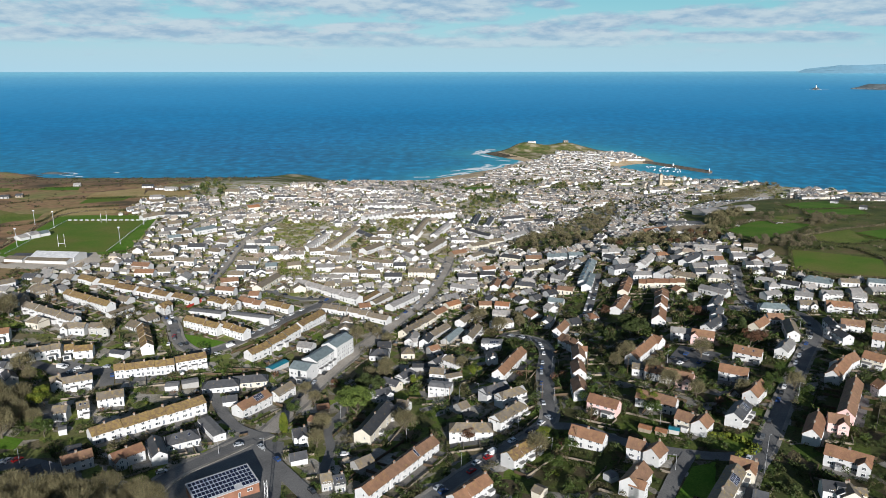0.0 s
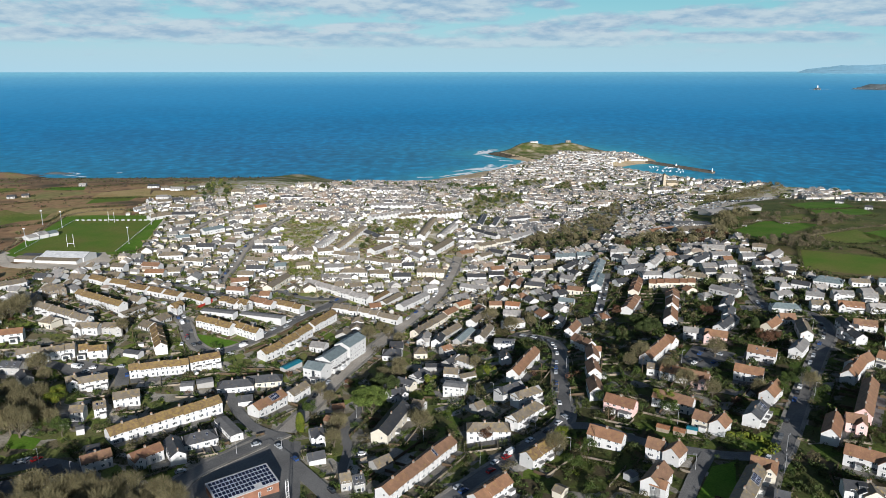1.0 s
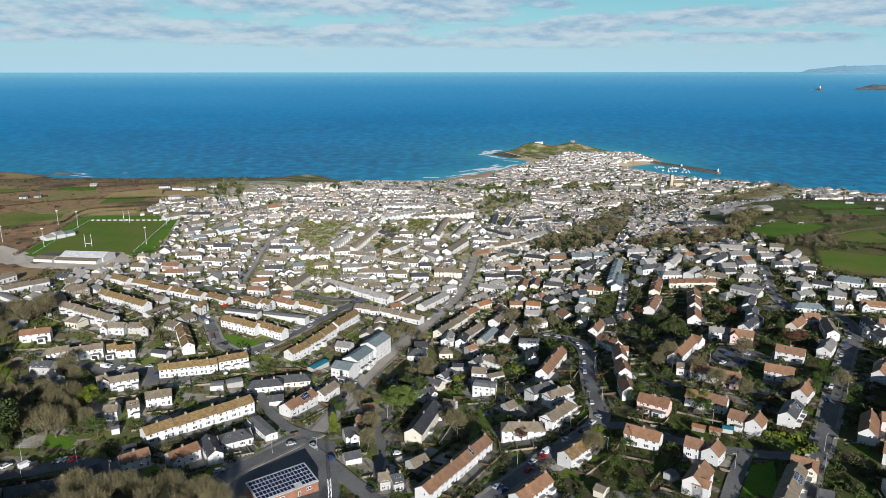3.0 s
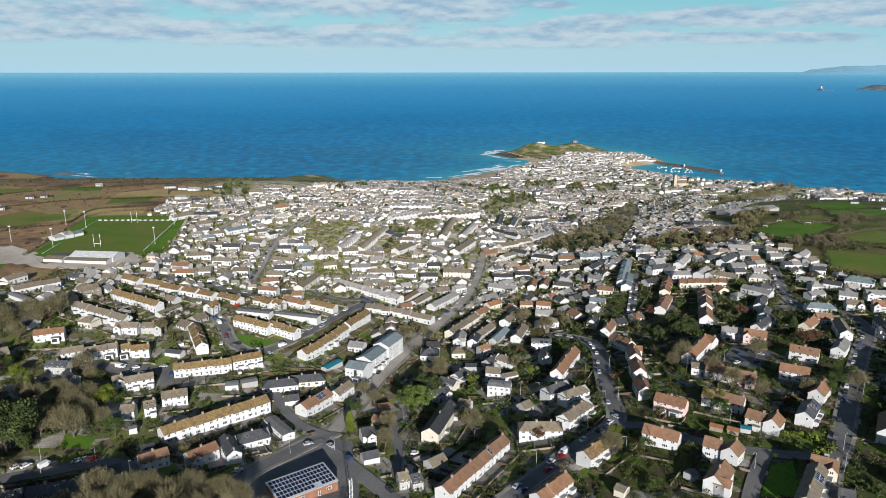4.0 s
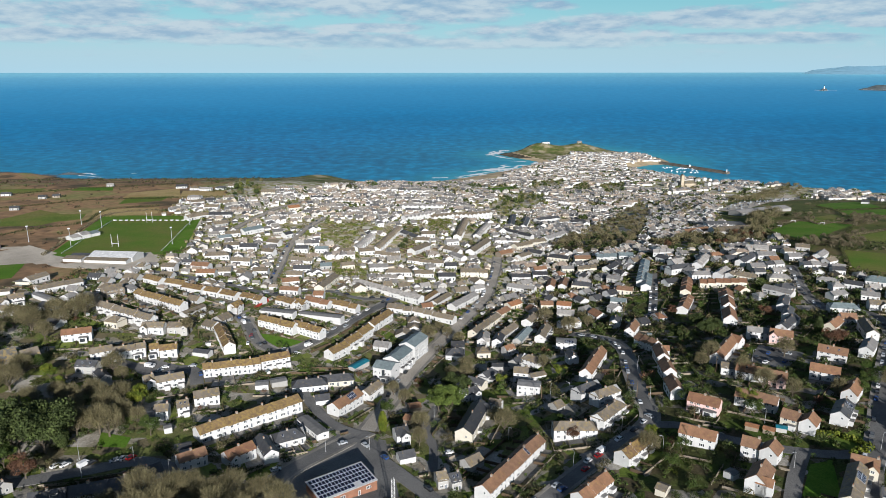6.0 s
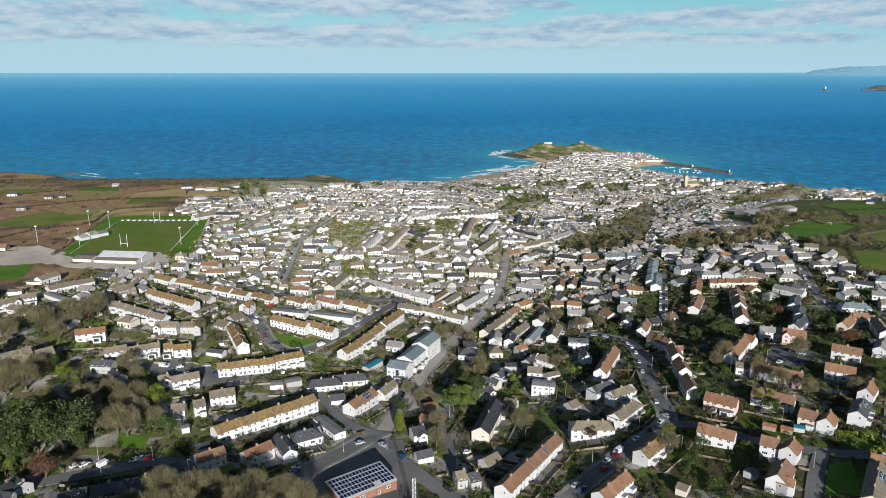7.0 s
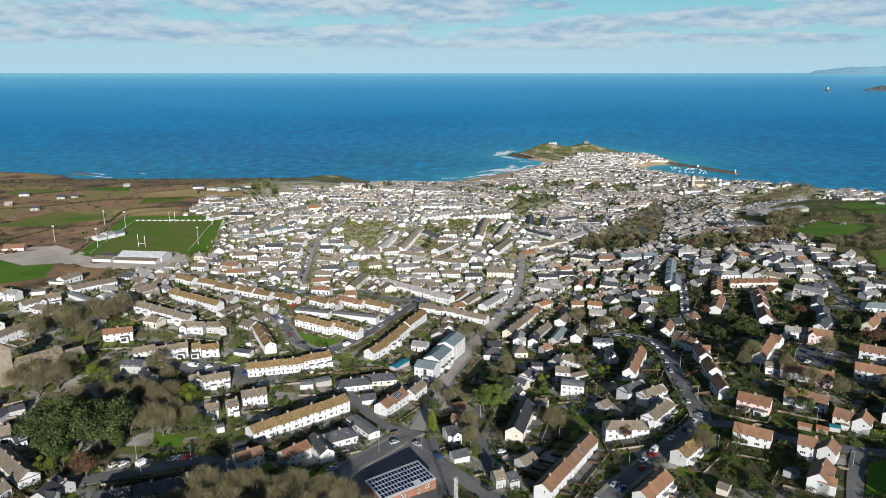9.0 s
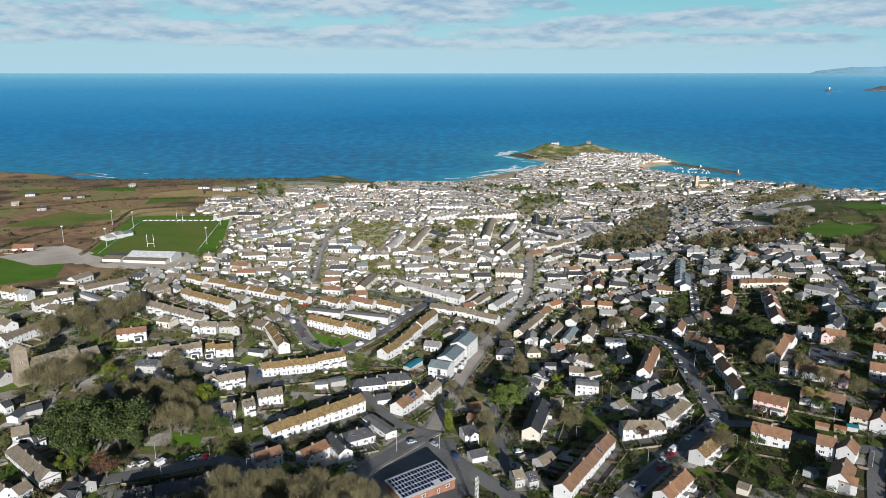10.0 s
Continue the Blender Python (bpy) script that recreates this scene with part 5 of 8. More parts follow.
block(-337.2, 409.5, -14, 9.8, 6.4, 4.5, "slate", "white")
block(-326.7, 420.3, 17, 8.1, 5.0, 2.5, "grey", "white", stacks=False, wins=False, slope=22)
block(-315.4, 393.2, 51, 12.5, 6.4, 4.5, "grey", "white")
block(-308.7, 402.7, 37, 9.3, 6.4, 4.5, "grey", "white")
block(-304.7, 387.0, -19, 13.0, 5.6, 2.8, "grey", "white")
block(-246.1, 250.6, 28, 5.9, 7.2, 2.8, "grey", "white")
block(-229.2, 229.0, -39, 32.2, 7.2, 3.0, "grey", "white", hip=1)
block(-236.6, 245.8, 49, 4.1, 5.6, 2.8, "slate", "white")
block(-205.8, 209.8, 86, 7.5, 6.4, 4.0, "slate", "grey")
block(-204.2, 217.4, -35, 7.4, 5.6, 3.2, "slate", "grey")
block(-223.2, 211.2, 67, 5.2, 6.4, 3.0, "grey", "white")
block(-228.4, 210.4, -43, 5.0, 5.6, 3.0, "grey", "white")
block(-252.5, 270.8, 39, 5.8, 6.0, 2.6, "slate", "grey", stacks=False, wins=False, slope=22)
block(-264.2, 270.0, 66, 3.5, 5.6, 3.5, "slate", "white")
block(-256.0, 264.6, 87, 6.6, 5.0, 2.6, "slate", "white", stacks=False, wins=False, slope=22)
block(-168.0, 216.1, 17, 19.4, 6.4, 4.5, "slate", "grey")
block(-281.1, 296.8, -26, 4.3, 6.4, 4.0, "slate", "grey")

# ---- houses of the middle distance ----
block(-229.8, 506.6, -13, 14.5, 6.4, 4.5, "brown", "white", lite=1)
block(-249.4, 495.3, -9, 10.5, 6.4, 4.5, "grey", "white", lite=1)
block(-219.6, 487.9, 0, 13.8, 6.4, 4.5, "brown", "white", lite=1)
block(-229.5, 544.6, 8, 19.4, 7.2, 4.5, "slate", "white", hip=1, lite=1)
block(-207.1, 533.9, 0, 15.4, 6.4, 4.5, "grey", "white", lite=1)
block(-193.3, 498.0, -27, 13.9, 6.4, 3.9, "grey", "white", lite=1)
block(-185.1, 508.7, 0, 11.7, 6.4, 4.5, "grey", "white", lite=1)
block(-213.8, 581.4, 0, 14.8, 7.2, 4.5, "slate", "white", lite=1)
block(-228.9, 580.4, 19, 12.7, 6.4, 4.5, "grey", "white", lite=1)
block(-194.5, 572.5, -20, 11.5, 6.4, 4.5, "grey", "white", lite=1)
block(-197.5, 604.2, -21, 12.2, 6.4, 4.5, "grey", "white", lite=1)
block(-193.0, 636.8, 54, 9.0, 6.4, 4.5, "slate", "white", lite=1)
block(-242.8, 604.9, 37, 11.3, 5.6, 4.0, "metal", "white", lite=1)
block(-240.2, 622.0, 21, 13.5, 6.4, 4.0, "grey", "white", lite=1)
block(-227.9, 641.0, 58, 23.8, 7.2, 4.5, "metal", "white", lite=1)
block(-262.5, 656.7, 37, 13.3, 7.2, 4.0, "grey", "grey", lite=1)
block(-297.1, 690.0, 50, 23.3, 8.0, 4.0, "grey", "white", lite=1)
block(-274.6, 697.7, 8, 22.6, 7.2, 4.5, "slate", "white", lite=1)
block(-297.1, 739.3, 0, 15.4, 6.4, 4.5, "grey", "white", lite=1)
block(-325.2, 775.0, 29, 15.4, 6.4, 4.5, "grey", "white", lite=1)
block(-290.1, 767.9, 15, 14.0, 6.4, 4.5, "grey", "white", lite=1)
block(-261.6, 848.4, 0, 16.9, 8.0, 5.5, "grey", "cream", lite=1)
block(-212.9, 760.5, 32, 13.1, 7.2, 4.5, "orange", "cream", lite=1)
block(-170.4, 592.3, 0, 11.5, 6.4, 4.5, "slate", "white", lite=1)
block(-153.5, 597.1, 0, 11.1, 6.4, 4.5, "metal", "white", lite=1)
block(-131.3, 598.6, 18, 13.7, 7.2, 4.5, "grey", "white", lite=1)
block(-114.3, 604.9, 18, 14.0, 7.2, 4.5, "grey", "white", lite=1)
block(-120.6, 635.2, 80, 54.2, 6.4, 4.5, "slate", "white", lite=1, gables=1)
block(-98.9, 658.3, 80, 92.1, 6.4, 4.5, "slate", "white", lite=1, gables=1)
block(-163.6, 559.8, 0, 17.6, 6.4, 3.0, "grey", "white", lite=1)
block(-157.5, 529.8, 0, 13.6, 6.4, 4.0, "slate", "white", lite=1)
block(-158.9, 508.2, 0, 12.2, 6.4, 4.1, "grey", "white", lite=1)
block(-157.8, 486.9, 21, 12.3, 6.4, 4.1, "brown", "white", lite=1)
block(-141.5, 546.4, 11, 9.2, 6.4, 4.0, "metal", "grey", lite=1)
block(-124.8, 554.5, 19, 10.9, 6.4, 4.5, "grey", "cream", lite=1)
block(-99.3, 558.0, 13, 15.7, 7.2, 4.5, "slate", "white", lite=1)
block(-81.7, 550.7, 0, 22.5, 7.2, 3.9, "slate", "white", hip=1, lite=1)
block(-61.1, 553.5, 13, 15.9, 6.4, 4.1, "grey", "white", lite=1)
block(-41.4, 550.2, 0, 14.1, 7.2, 4.5, "slate", "white", lite=1)
block(-18.0, 562.4, -4, 23.1, 7.2, 5.5, "grey", "cream", lite=1)
block(-37.7, 581.8, 0, 9.9, 7.2, 4.5, "slate", "white", lite=1)
block(-50.0, 588.8, 0, 11.5, 6.4, 3.9, "grey", "white", lite=1)
block(-65.6, 589.8, -11, 21.1, 5.6, 3.5, "grey", "white", lite=1)
block(-94.5, 599.6, -10, 22.6, 6.4, 3.9, "grey", "white", lite=1)
block(-67.2, 630.8, 62, 30.4, 8.0, 4.5, "grey", "white", lite=1)
block(-77.5, 677.1, -51, 26.5, 7.2, 4.5, "slate", "white", lite=1)
block(-64.6, 661.7, -10, 13.7, 7.2, 4.5, "slate", "white", lite=1)
block(-59.8, 687.7, 0, 13.9, 7.2, 4.5, "grey", "white", lite=1)
block(-35.4, 632.6, -40, 17.4, 7.2, 4.5, "slate", "white", lite=1)
block(-36.1, 664.5, 21, 13.3, 6.4, 4.5, "slate", "white", lite=1)
block(-30.5, 613.0, -55, 17.8, 6.4, 4.5, "slate", "white", lite=1)
block(-24.7, 726.5, 82, 87.4, 6.4, 5.5, "slate", "white", lite=1, gables=1)
block(-9.8, 652.9, 69, 52.5, 8.0, 5.5, "slate", "white", lite=1)
block(-2.5, 730.8, 77, 67.4, 6.4, 4.5, "slate", "white", lite=1, gables=1)
block(-71.0, 831.6, 12, 53.5, 7.2, 5.5, "slate", "white", lite=1, gables=1)
block(-23.3, 796.7, 30, 83.0, 7.2, 5.5, "slate", "white", lite=1, gables=1)
block(-74.2, 768.2, 48, 44.2, 7.2, 5.5, "slate", "white", lite=1, gables=1)
block(13.9, 634.0, 41, 16.7, 7.2, 4.5, "brown", "stone", lite=1)
block(20.4, 549.6, 0, 15.5, 6.4, 4.5, "slate", "white", lite=1)
block(31.3, 627.6, 52, 18.9, 6.4, 4.5, "grey", "white", lite=1)
block(45.2, 643.4, -36, 15.0, 7.2, 4.5, "slate", "grey", lite=1)
block(37.1, 556.6, 0, 12.4, 6.4, 4.5, "slate", "white", lite=1)
block(38.9, 575.0, 18, 11.8, 6.4, 4.5, "brown", "white", lite=1)
block(63.3, 619.5, -26, 20.2, 7.2, 4.5, "grey", "cream", hip=1, lite=1)
block(82.0, 604.5, 0, 14.4, 7.2, 4.5, "brown", "cream", lite=1)
block(62.9, 572.2, 0, 10.7, 6.4, 4.5, "grey", "cream", lite=1)
block(78.0, 563.6, -7, 15.6, 6.4, 4.5, "grey", "cream", lite=1)
block(102.8, 596.3, -20, 17.5, 7.2, 4.5, "metal", "white", lite=1)
block(117.5, 590.6, 0, 12.5, 6.4, 4.0, "metal", "white", lite=1)
block(98.3, 558.4, 50, 23.5, 6.4, 4.1, "grey", "white", lite=1)
block(91.1, 521.1, -36, 10.9, 6.4, 4.1, "grey", "grey", lite=1)
block(67.1, 526.5, 0, 13.2, 7.2, 4.1, "grey", "grey", hip=1, lite=1)
block(114.5, 524.9, 71, 57.6, 6.4, 4.5, "metal", "white", lite=1)
block(145.9, 575.1, -21, 16.4, 6.4, 4.5, "grey", "white", lite=1)
block(139.2, 552.1, -54, 11.4, 6.4, 4.0, "slate", "white", lite=1)
block(35.2, 672.8, 44, 24.5, 7.2, 5.5, "grey", "cream", lite=1)
block(53.4, 698.1, 38, 20.7, 7.2, 5.5, "grey", "cream", lite=1)
block(77.2, 734.2, 53, 41.9, 7.2, 5.5, "grey", "white", lite=1)
block(39.0, 740.9, -44, 37.0, 6.4, 4.5, "slate", "white", lite=1)
block(39.6, 821.0, 82, 68.8, 6.4, 4.5, "slate", "white", lite=1)
block(55.3, 819.7, 79, 58.1, 6.4, 4.5, "slate", "white", lite=1)
block(87.4, 856.4, 39, 40.3, 7.2, 5.5, "slate", "white", lite=1)
block(105.9, 840.7, 25, 16.7, 7.2, 5.5, "grey", "white", lite=1)
block(122.8, 844.1, 27, 22.8, 7.2, 5.5, "grey", "white", lite=1)
block(141.1, 518.6, 23, 22.8, 7.2, 4.5, "grey", "white", hip=1, lite=1)
block(149.9, 496.6, 0, 16.6, 7.2, 4.0, "grey", "white", hip=1, lite=1)
block(160.8, 527.4, 56, 27.3, 6.4, 4.5, "grey", "white", lite=1)
block(164.7, 495.7, 50, 18.2, 6.4, 4.1, "grey", "white", lite=1)
block(169.9, 489.1, 43, 11.0, 5.6, 4.1, "grey", "white", lite=1)
block(177.9, 483.9, -34, 16.6, 7.2, 3.4, "grey", "cream", hip=1, lite=1)
block(193.7, 523.0, 47, 23.8, 6.4, 4.5, "grey", "white", lite=1)
block(199.5, 532.8, 38, 11.8, 6.4, 4.5, "grey", "white", lite=1)
block(215.3, 535.8, 0, 14.6, 7.2, 4.1, "grey", "white", lite=1)
block(220.5, 562.7, -20, 17.5, 7.2, 4.1, "grey", "grey", lite=1)
block(234.7, 558.2, 0, 10.4, 6.4, 4.1, "slate", "white", lite=1)
block(239.5, 547.6, 0, 9.3, 6.4, 4.1, "slate", "white", lite=1)
block(259.1, 563.2, -22, 10.7, 7.2, 4.5, "grey", "grey", lite=1)
block(234.5, 529.2, 0, 10.3, 7.2, 4.5, "grey", "white", lite=1)
block(205.0, 508.1, 15, 6.6, 6.4, 4.5, "grey", "white", lite=1)
block(212.4, 509.1, 13, 7.5, 6.4, 4.5, "grey", "white", lite=1)
block(232.2, 505.0, 0, 6.0, 6.4, 4.5, "grey", "white", lite=1)
block(238.5, 504.4, 0, 6.4, 6.4, 4.5, "grey", "white", lite=1)
block(198.9, 477.3, -10, 14.9, 7.2, 3.4, "grey", "cream", hip=1, lite=1)
block(257.8, 532.5, 47, 19.8, 6.4, 4.5, "grey", "white", lite=1)
block(255.1, 513.8, 29, 10.6, 6.4, 4.5, "grey", "white", lite=1)

for k, (hx, hy, hl) in enumerate(((-394, 912, 14), (-370, 894, 12), (-352, 884, 15), (-336, 894, 13), (-326, 914, 12), (-342, 814, 16), (-319, 792, 15), (-300, 812, 14))):
    block(hx, hy, 8 - 5 * (k % 3), hl, 7.0, 3.4, ("slate", "grey", "pale")[k % 3], "white", hip=k % 2, lite=1)


# ---- streets and yards ----
road([(-79, 280), (-72, 311), (-64, 346), (-50, 392), (-31, 446), (-12, 503), (1, 578), (7, 629)], 6.8, material=SUNLIT_STREET, label="asphalt main street down the valley, sunlight put into its pale colour")
road([(-86, 270), (-71, 254), (-58, 238), (-49, 226), (-36, 204)], 7.0, 0.18, False)
road([(-13, 215), (11, 239), (26, 253), (41, 265), (47, 276), (48, 294), (52, 325), (59, 367), (55, 395), (37, 412)], 6.0)
road([(43, 268), (58, 263), (70, 251), (88, 241), (109, 235), (124, 238)], 6.0, 0.18, False)
road([(67, 192), (83, 220), (95, 238)], 5.5, 0.20, False)
road([(96, 198), (114, 227), (126, 242), (154, 284), (191, 338), (212, 368), (220, 397), (211, 413), (184, 420)], 6.5)
road([(-260, 488), (-223, 479), (-191, 467), (-162, 454), (-151, 467), (-130, 478), (-103, 470), (-72, 487)], 5.5, pavements=False)
road([(-186, 454), (-179, 419), (-163, 392), (-152, 371), (-137, 360), (-124, 372), (-109, 403), (-96, 440), (-80, 482)], 5.5, 0.17)
road([(-116, 318), (-107, 301), (-95, 284), (-82, 276)], 5.5, 0.17, False)
road([(-214, 332), (-193, 326), (-176, 331), (-167, 314)], 6.5, pavements=False)
road([(-206, 221), (-181, 234), (-166, 242), (-152, 239), (-134, 228), (-114, 227)], 7.0, 0.17, False)
road([(-172, 487), (-178, 542), (-184, 598), (-184, 670), (-173, 737)], 4.6, material=SUNLIT_STREET)
road([(-247, 649), (-242, 691), (-230, 769), (-206, 832)], 4.6, material=SUNLIT_STREET)
road([(-56, 682), (-34, 659), (-16, 634), (5, 600)], 4.6, material=SUNLIT_STREET)
road([(198, 415), (204, 452), (218, 492), (224, 514)], 5.5)
road([(95, 433), (109, 478), (122, 523)], 6.0, pavements=False)
road([(-49, 246), (-49, 269), (-53, 286), (-48, 312)], 4.0, 0.12, False, label="narrow asphalt lane between gardens")
road([(-456, 530), (-414, 552), (-390, 554), (-366, 535), (-336, 500), (-300, 494)], 9.0, 0.16, False, GRAVEL, "pale gravel yard track beside the pitch")
road([(-114, 214), (-110, 227), (-106, 241), (-91, 263), (-79, 280)], 6.8, label="grey asphalt street at the junction")
for line, width in ROADS:
    for a, b in zip(line, line[1:]):
        c, d = (a + b) / 2, b - a
        take(rect(c.x, c.y, math.degrees(math.atan2(d.y, d.x)), d.length / 2 + 1, width / 2 + 1.2), 2)


def yard(corners, text="grey asphalt yard between houses", mat=None):
    drape("car_park", corners, mat or ASPHALT, 0.12, label=text, category="car park")
    take(corners, 2)


yard([(115, 332), (127, 319), (149, 342), (132, 359)])
yard([(-202, 322), (-180, 314), (-175, 331), (-199, 338)])
yard([(309, 867), (319, 825), (580, 1186), (587, 1251)], "large grey asphalt car park on the hilltop", GRAVEL)
yard([(-406, 542), (-360, 514), (-358, 540), (-396, 566)], "gravel yard beside the sports ground", GRAVEL)
yard([(-338, 498), (-276, 485), (-267, 521), (-287, 551)], "pale gravel yard before the sports clubhouse", GRAVEL)
take([(-340, 498), (-274, 482), (-267, 521), (-297, 583), (-356, 557)], 2)
yard([(-101, 211), (-65, 211), (-67, 228), (-101, 226)])
yard([(-119, 222), (-61, 226), (-70, 272), (-92, 275)], "wide grey asphalt junction before the hall")
yard([(-424, 520), (-381, 494), (-331, 516), (-408, 543)], "pale gravel yard beside the sports ground", GRAVEL)
yard([(-404, 543), (-352, 500), (-330, 518), (-366, 537)], "pale gravel yard beside the sports ground", GRAVEL)


def grass(name, corners, material, text, flag=4):
    drape(name, corners, material, 0.09, label=text)
    take(corners, flag)


# ---- fields ----
grass("field", [(-360, 525), (-260, 547), (-296, 704), (-399, 706)], TURF, "bright green mown grass round the rugby pitch", 6)
drape("pitch", [(-353, 536), (-279, 552), (-298, 678), (-377, 676)], PITCH, 0.16, label="worn olive green rugby pitch", category="pitch")
grass("field", [(288, 682), (288, 607), (387, 703), (337, 723)], TURF, "bright green football field with small goals", 6)
grass("field", [(325, 614), (354, 585), (406, 614), (403, 669)], MEADOW, "green pasture between dark hedges", 6)
grass("field", [(265, 498), (319, 471), (345, 523), (293, 561)], PITCH, "olive green meadow beside the houses", 6)
grass("field", [(463, 924), (458, 863), (540, 898), (582, 1034)], TURF, "green pasture between dark hedges", 6)
grass("field", [(454, 849), (429, 781), (515, 815), (539, 883)], TURF, "green pasture between dark hedges", 6)
grass("field", [(359, 750), (350, 706), (409, 744), (417, 797)], MEADOW, "green pasture between dark hedges", 6)
grass("field", [(398, 651), (387, 614), (421, 619), (460, 688)], TURF, "green pasture between dark hedges", 6)
grass("field", [(-419, 514), (-371, 438), (-346, 459), (-362, 503)], TURF, "bright green playing field beside the track", 6)
grass("field", [(-497, 640), (-437, 648), (-421, 695), (-486, 740)], MEADOW, "rough green pasture on the hillside", 6)
grass("field", [(-405, 692), (-348, 718), (-362, 757), (-428, 739)], STUBBLE, "straw coloured winter field", 6)
grass("field", [(-434, 823), (-369, 838), (-397, 911), (-444, 871)], STUBBLE, "straw coloured winter field", 6)
grass("field", [(-364, 820), (-311, 831), (-325, 885), (-382, 883)], STUBBLE, "straw coloured winter field", 6)
grass("field", [(-535, 896), (-478, 893), (-493, 927), (-541, 930)], TURF, "small green field near the cliffs", 6)
grass("field", [(-418, 778), (-378, 802), (-382, 842), (-430, 830)], PITCH, "olive green field on the hillside", 6)
grass("field", [(-440, 662), (-412, 684), (-423, 716), (-461, 709)], MEADOW, "rough green pasture on the hillside", 6)
grass("field", [(-620, 859), (-571, 886), (-581, 920), (-636, 908)], MEADOW, "rough green pasture near the cliffs", 6)
grass("lawn", [(-151, 366), (-153, 382), (-121, 375), (-126, 366)], TURF, "bright green lawn before a terrace", 6)
grass("lawn", [(-186, 251), (-190, 263), (-176, 260), (-175, 252)], TURF, "green park lawn under bare trees", 6)
grass("lawn", [(80, 209), (93, 229), (103, 232), (93, 208)], TURF, "dark green lawn in shade between streets", 6)
grass("lawn", [(113, 238), (111, 247), (125, 255), (125, 248)], MEADOW, "green verge with low hedge at a street corner", 6)
take(OPEN, 4)
ALLOTMENTS = [[(-164, 705), (-128, 735), (-124, 700), (-134, 640), (-152, 628)], [(-140, 572), (-124, 578), (-112, 548), (-119, 520), (-134, 540)], [(-60, 770), (-34, 776), (-45, 715), (-60, 690)]]
GROVES = [[(-90, 720), (-71, 716), (-69, 639), (-83, 624)], [(-14, 774), (2, 685), (2, 613), (-8, 596), (-14, 634), (-22, 699)], [(20, 908), (51, 1063), (65, 1021), (34, 840)], [(90, 1140), (122, 1161), (110, 1038), (57, 930)],
          [(149, 1415), (220, 1528), (192, 1356), (136, 1272)], [(216, 1364), (259, 1436), (226, 1284), (199, 1271)], [(278, 1388), (336, 1459), (297, 1301), (253, 1252)], [(-346, 957), (-308, 993), (-268, 846), (-300, 823)]]
for q in ALLOTMENTS + GROVES:
    take(q, 8)
grass("field", [(29, 1117), (82, 1198), (90, 1326), (40, 1243)], TURF, "bright green recreation ground in the town", 12)
take([(354, 965), (533, 1257), (654, 1377), (668, 1327), (595, 1234), (402, 947), (334, 878)], 8)
take([(61, 674), (89, 726), (148, 827), (225, 993), (263, 1045), (247, 968), (189, 789), (143, 665), (108, 641)], 8)
take([(159, 661), (206, 692), (274, 675), (260, 627), (229, 610), (167, 579), (154, 634)], 8)
for x, y, turn, a, b in PLANTS_OFF:
    take(rect(x, y, turn, a, b), 1)


# ---- rugby ground ----
def barrier(a, b, count):
    """A white rail fence of short boards round the pitch."""
    a, b = Vector((*a, 0)), Vector((*b, 0))
    e = thing("barrier_fence", (a.x + b.x) / 2, (a.y + b.y) / 2, 0, "low white board fence round the rugby pitch", "fence", "pitch fences")
    d = b - a
    turn = math.degrees(math.atan2(d.y, d.x))
    h = Heap()
    h.box(-d.length / count * 0.30, d.length / count * 0.30, -0.06, 0.06, 0.35, 1.05)
    h.box(-0.06, 0.06, -0.05, 0.05, -0.3, 0.35)
    me = h.mesh("board", WHITE)
    for i in range(count):
        p = a.lerp(b, (i + 0.5) / count)
        put("board", me, e, pose(p.x - e.location.x, p.y - e.location.y, ground(p.x, p.y) - e.location.z + 0.1, 0, 0, turn))


NL, NR, FR, FL = [(-353, 536), (-279, 552), (-298, 678), (-377, 676)]
barrier(NL, FL, 34)
barrier(NR, FR, 34)
barrier(FL, FR, 14)

def goal(p, q, hgt=11.0, bar=3.0):
    a, b = Vector(p), Vector(q)
    c = (a + b) / 2
    d = b - a
    e = thing("rugby_posts", c.x, c.y, math.degrees(math.atan2(d.y, d.x)), "tall white rugby posts on the pitch", "goal posts", "rugby posts")
    h = Heap()
    h.tube((0, 0, -0.3), (0, 0, hgt), 0.16, 0.12, 8)
    post = h.mesh("post", WHITE)
    put("post", post, e, pose(-2.8, 0, 0))
    put("post", post, e, pose(2.8, 0, 0))
    h = Heap()
    h.tube((-2.8, 0, bar), (2.8, 0, bar), 0.12, 0.12, 6)
    put("crossbar", h.mesh("crossbar", WHITE), e)


goal(*[(-326, 566), (-320, 566)])
goal(*[(-339, 668), (-333, 668)])


def floodlight(x, y, hgt):
    e = thing("floodlight_mast", x, y, 20, "tall grey floodlight mast beside the rugby pitch", "floodlight", "floodlight masts")
    put("pole", pole_mesh(hgt, 0.28), e)
    h = Heap()
    h.box(-0.9, 0.9, -0.2, 0.2, hgt - 0.5, hgt + 0.35)
    put("lamp_head", h.mesh("lamp_head", STEEL), e)


for (fx, fy), fh in zip([(-397, 655), (-370, 640), (-404, 579), (-359, 563), (-280, 580), (-293, 659)], (14, 16, 14, 16, 15, 14)):
    floodlight(fx, fy, fh)

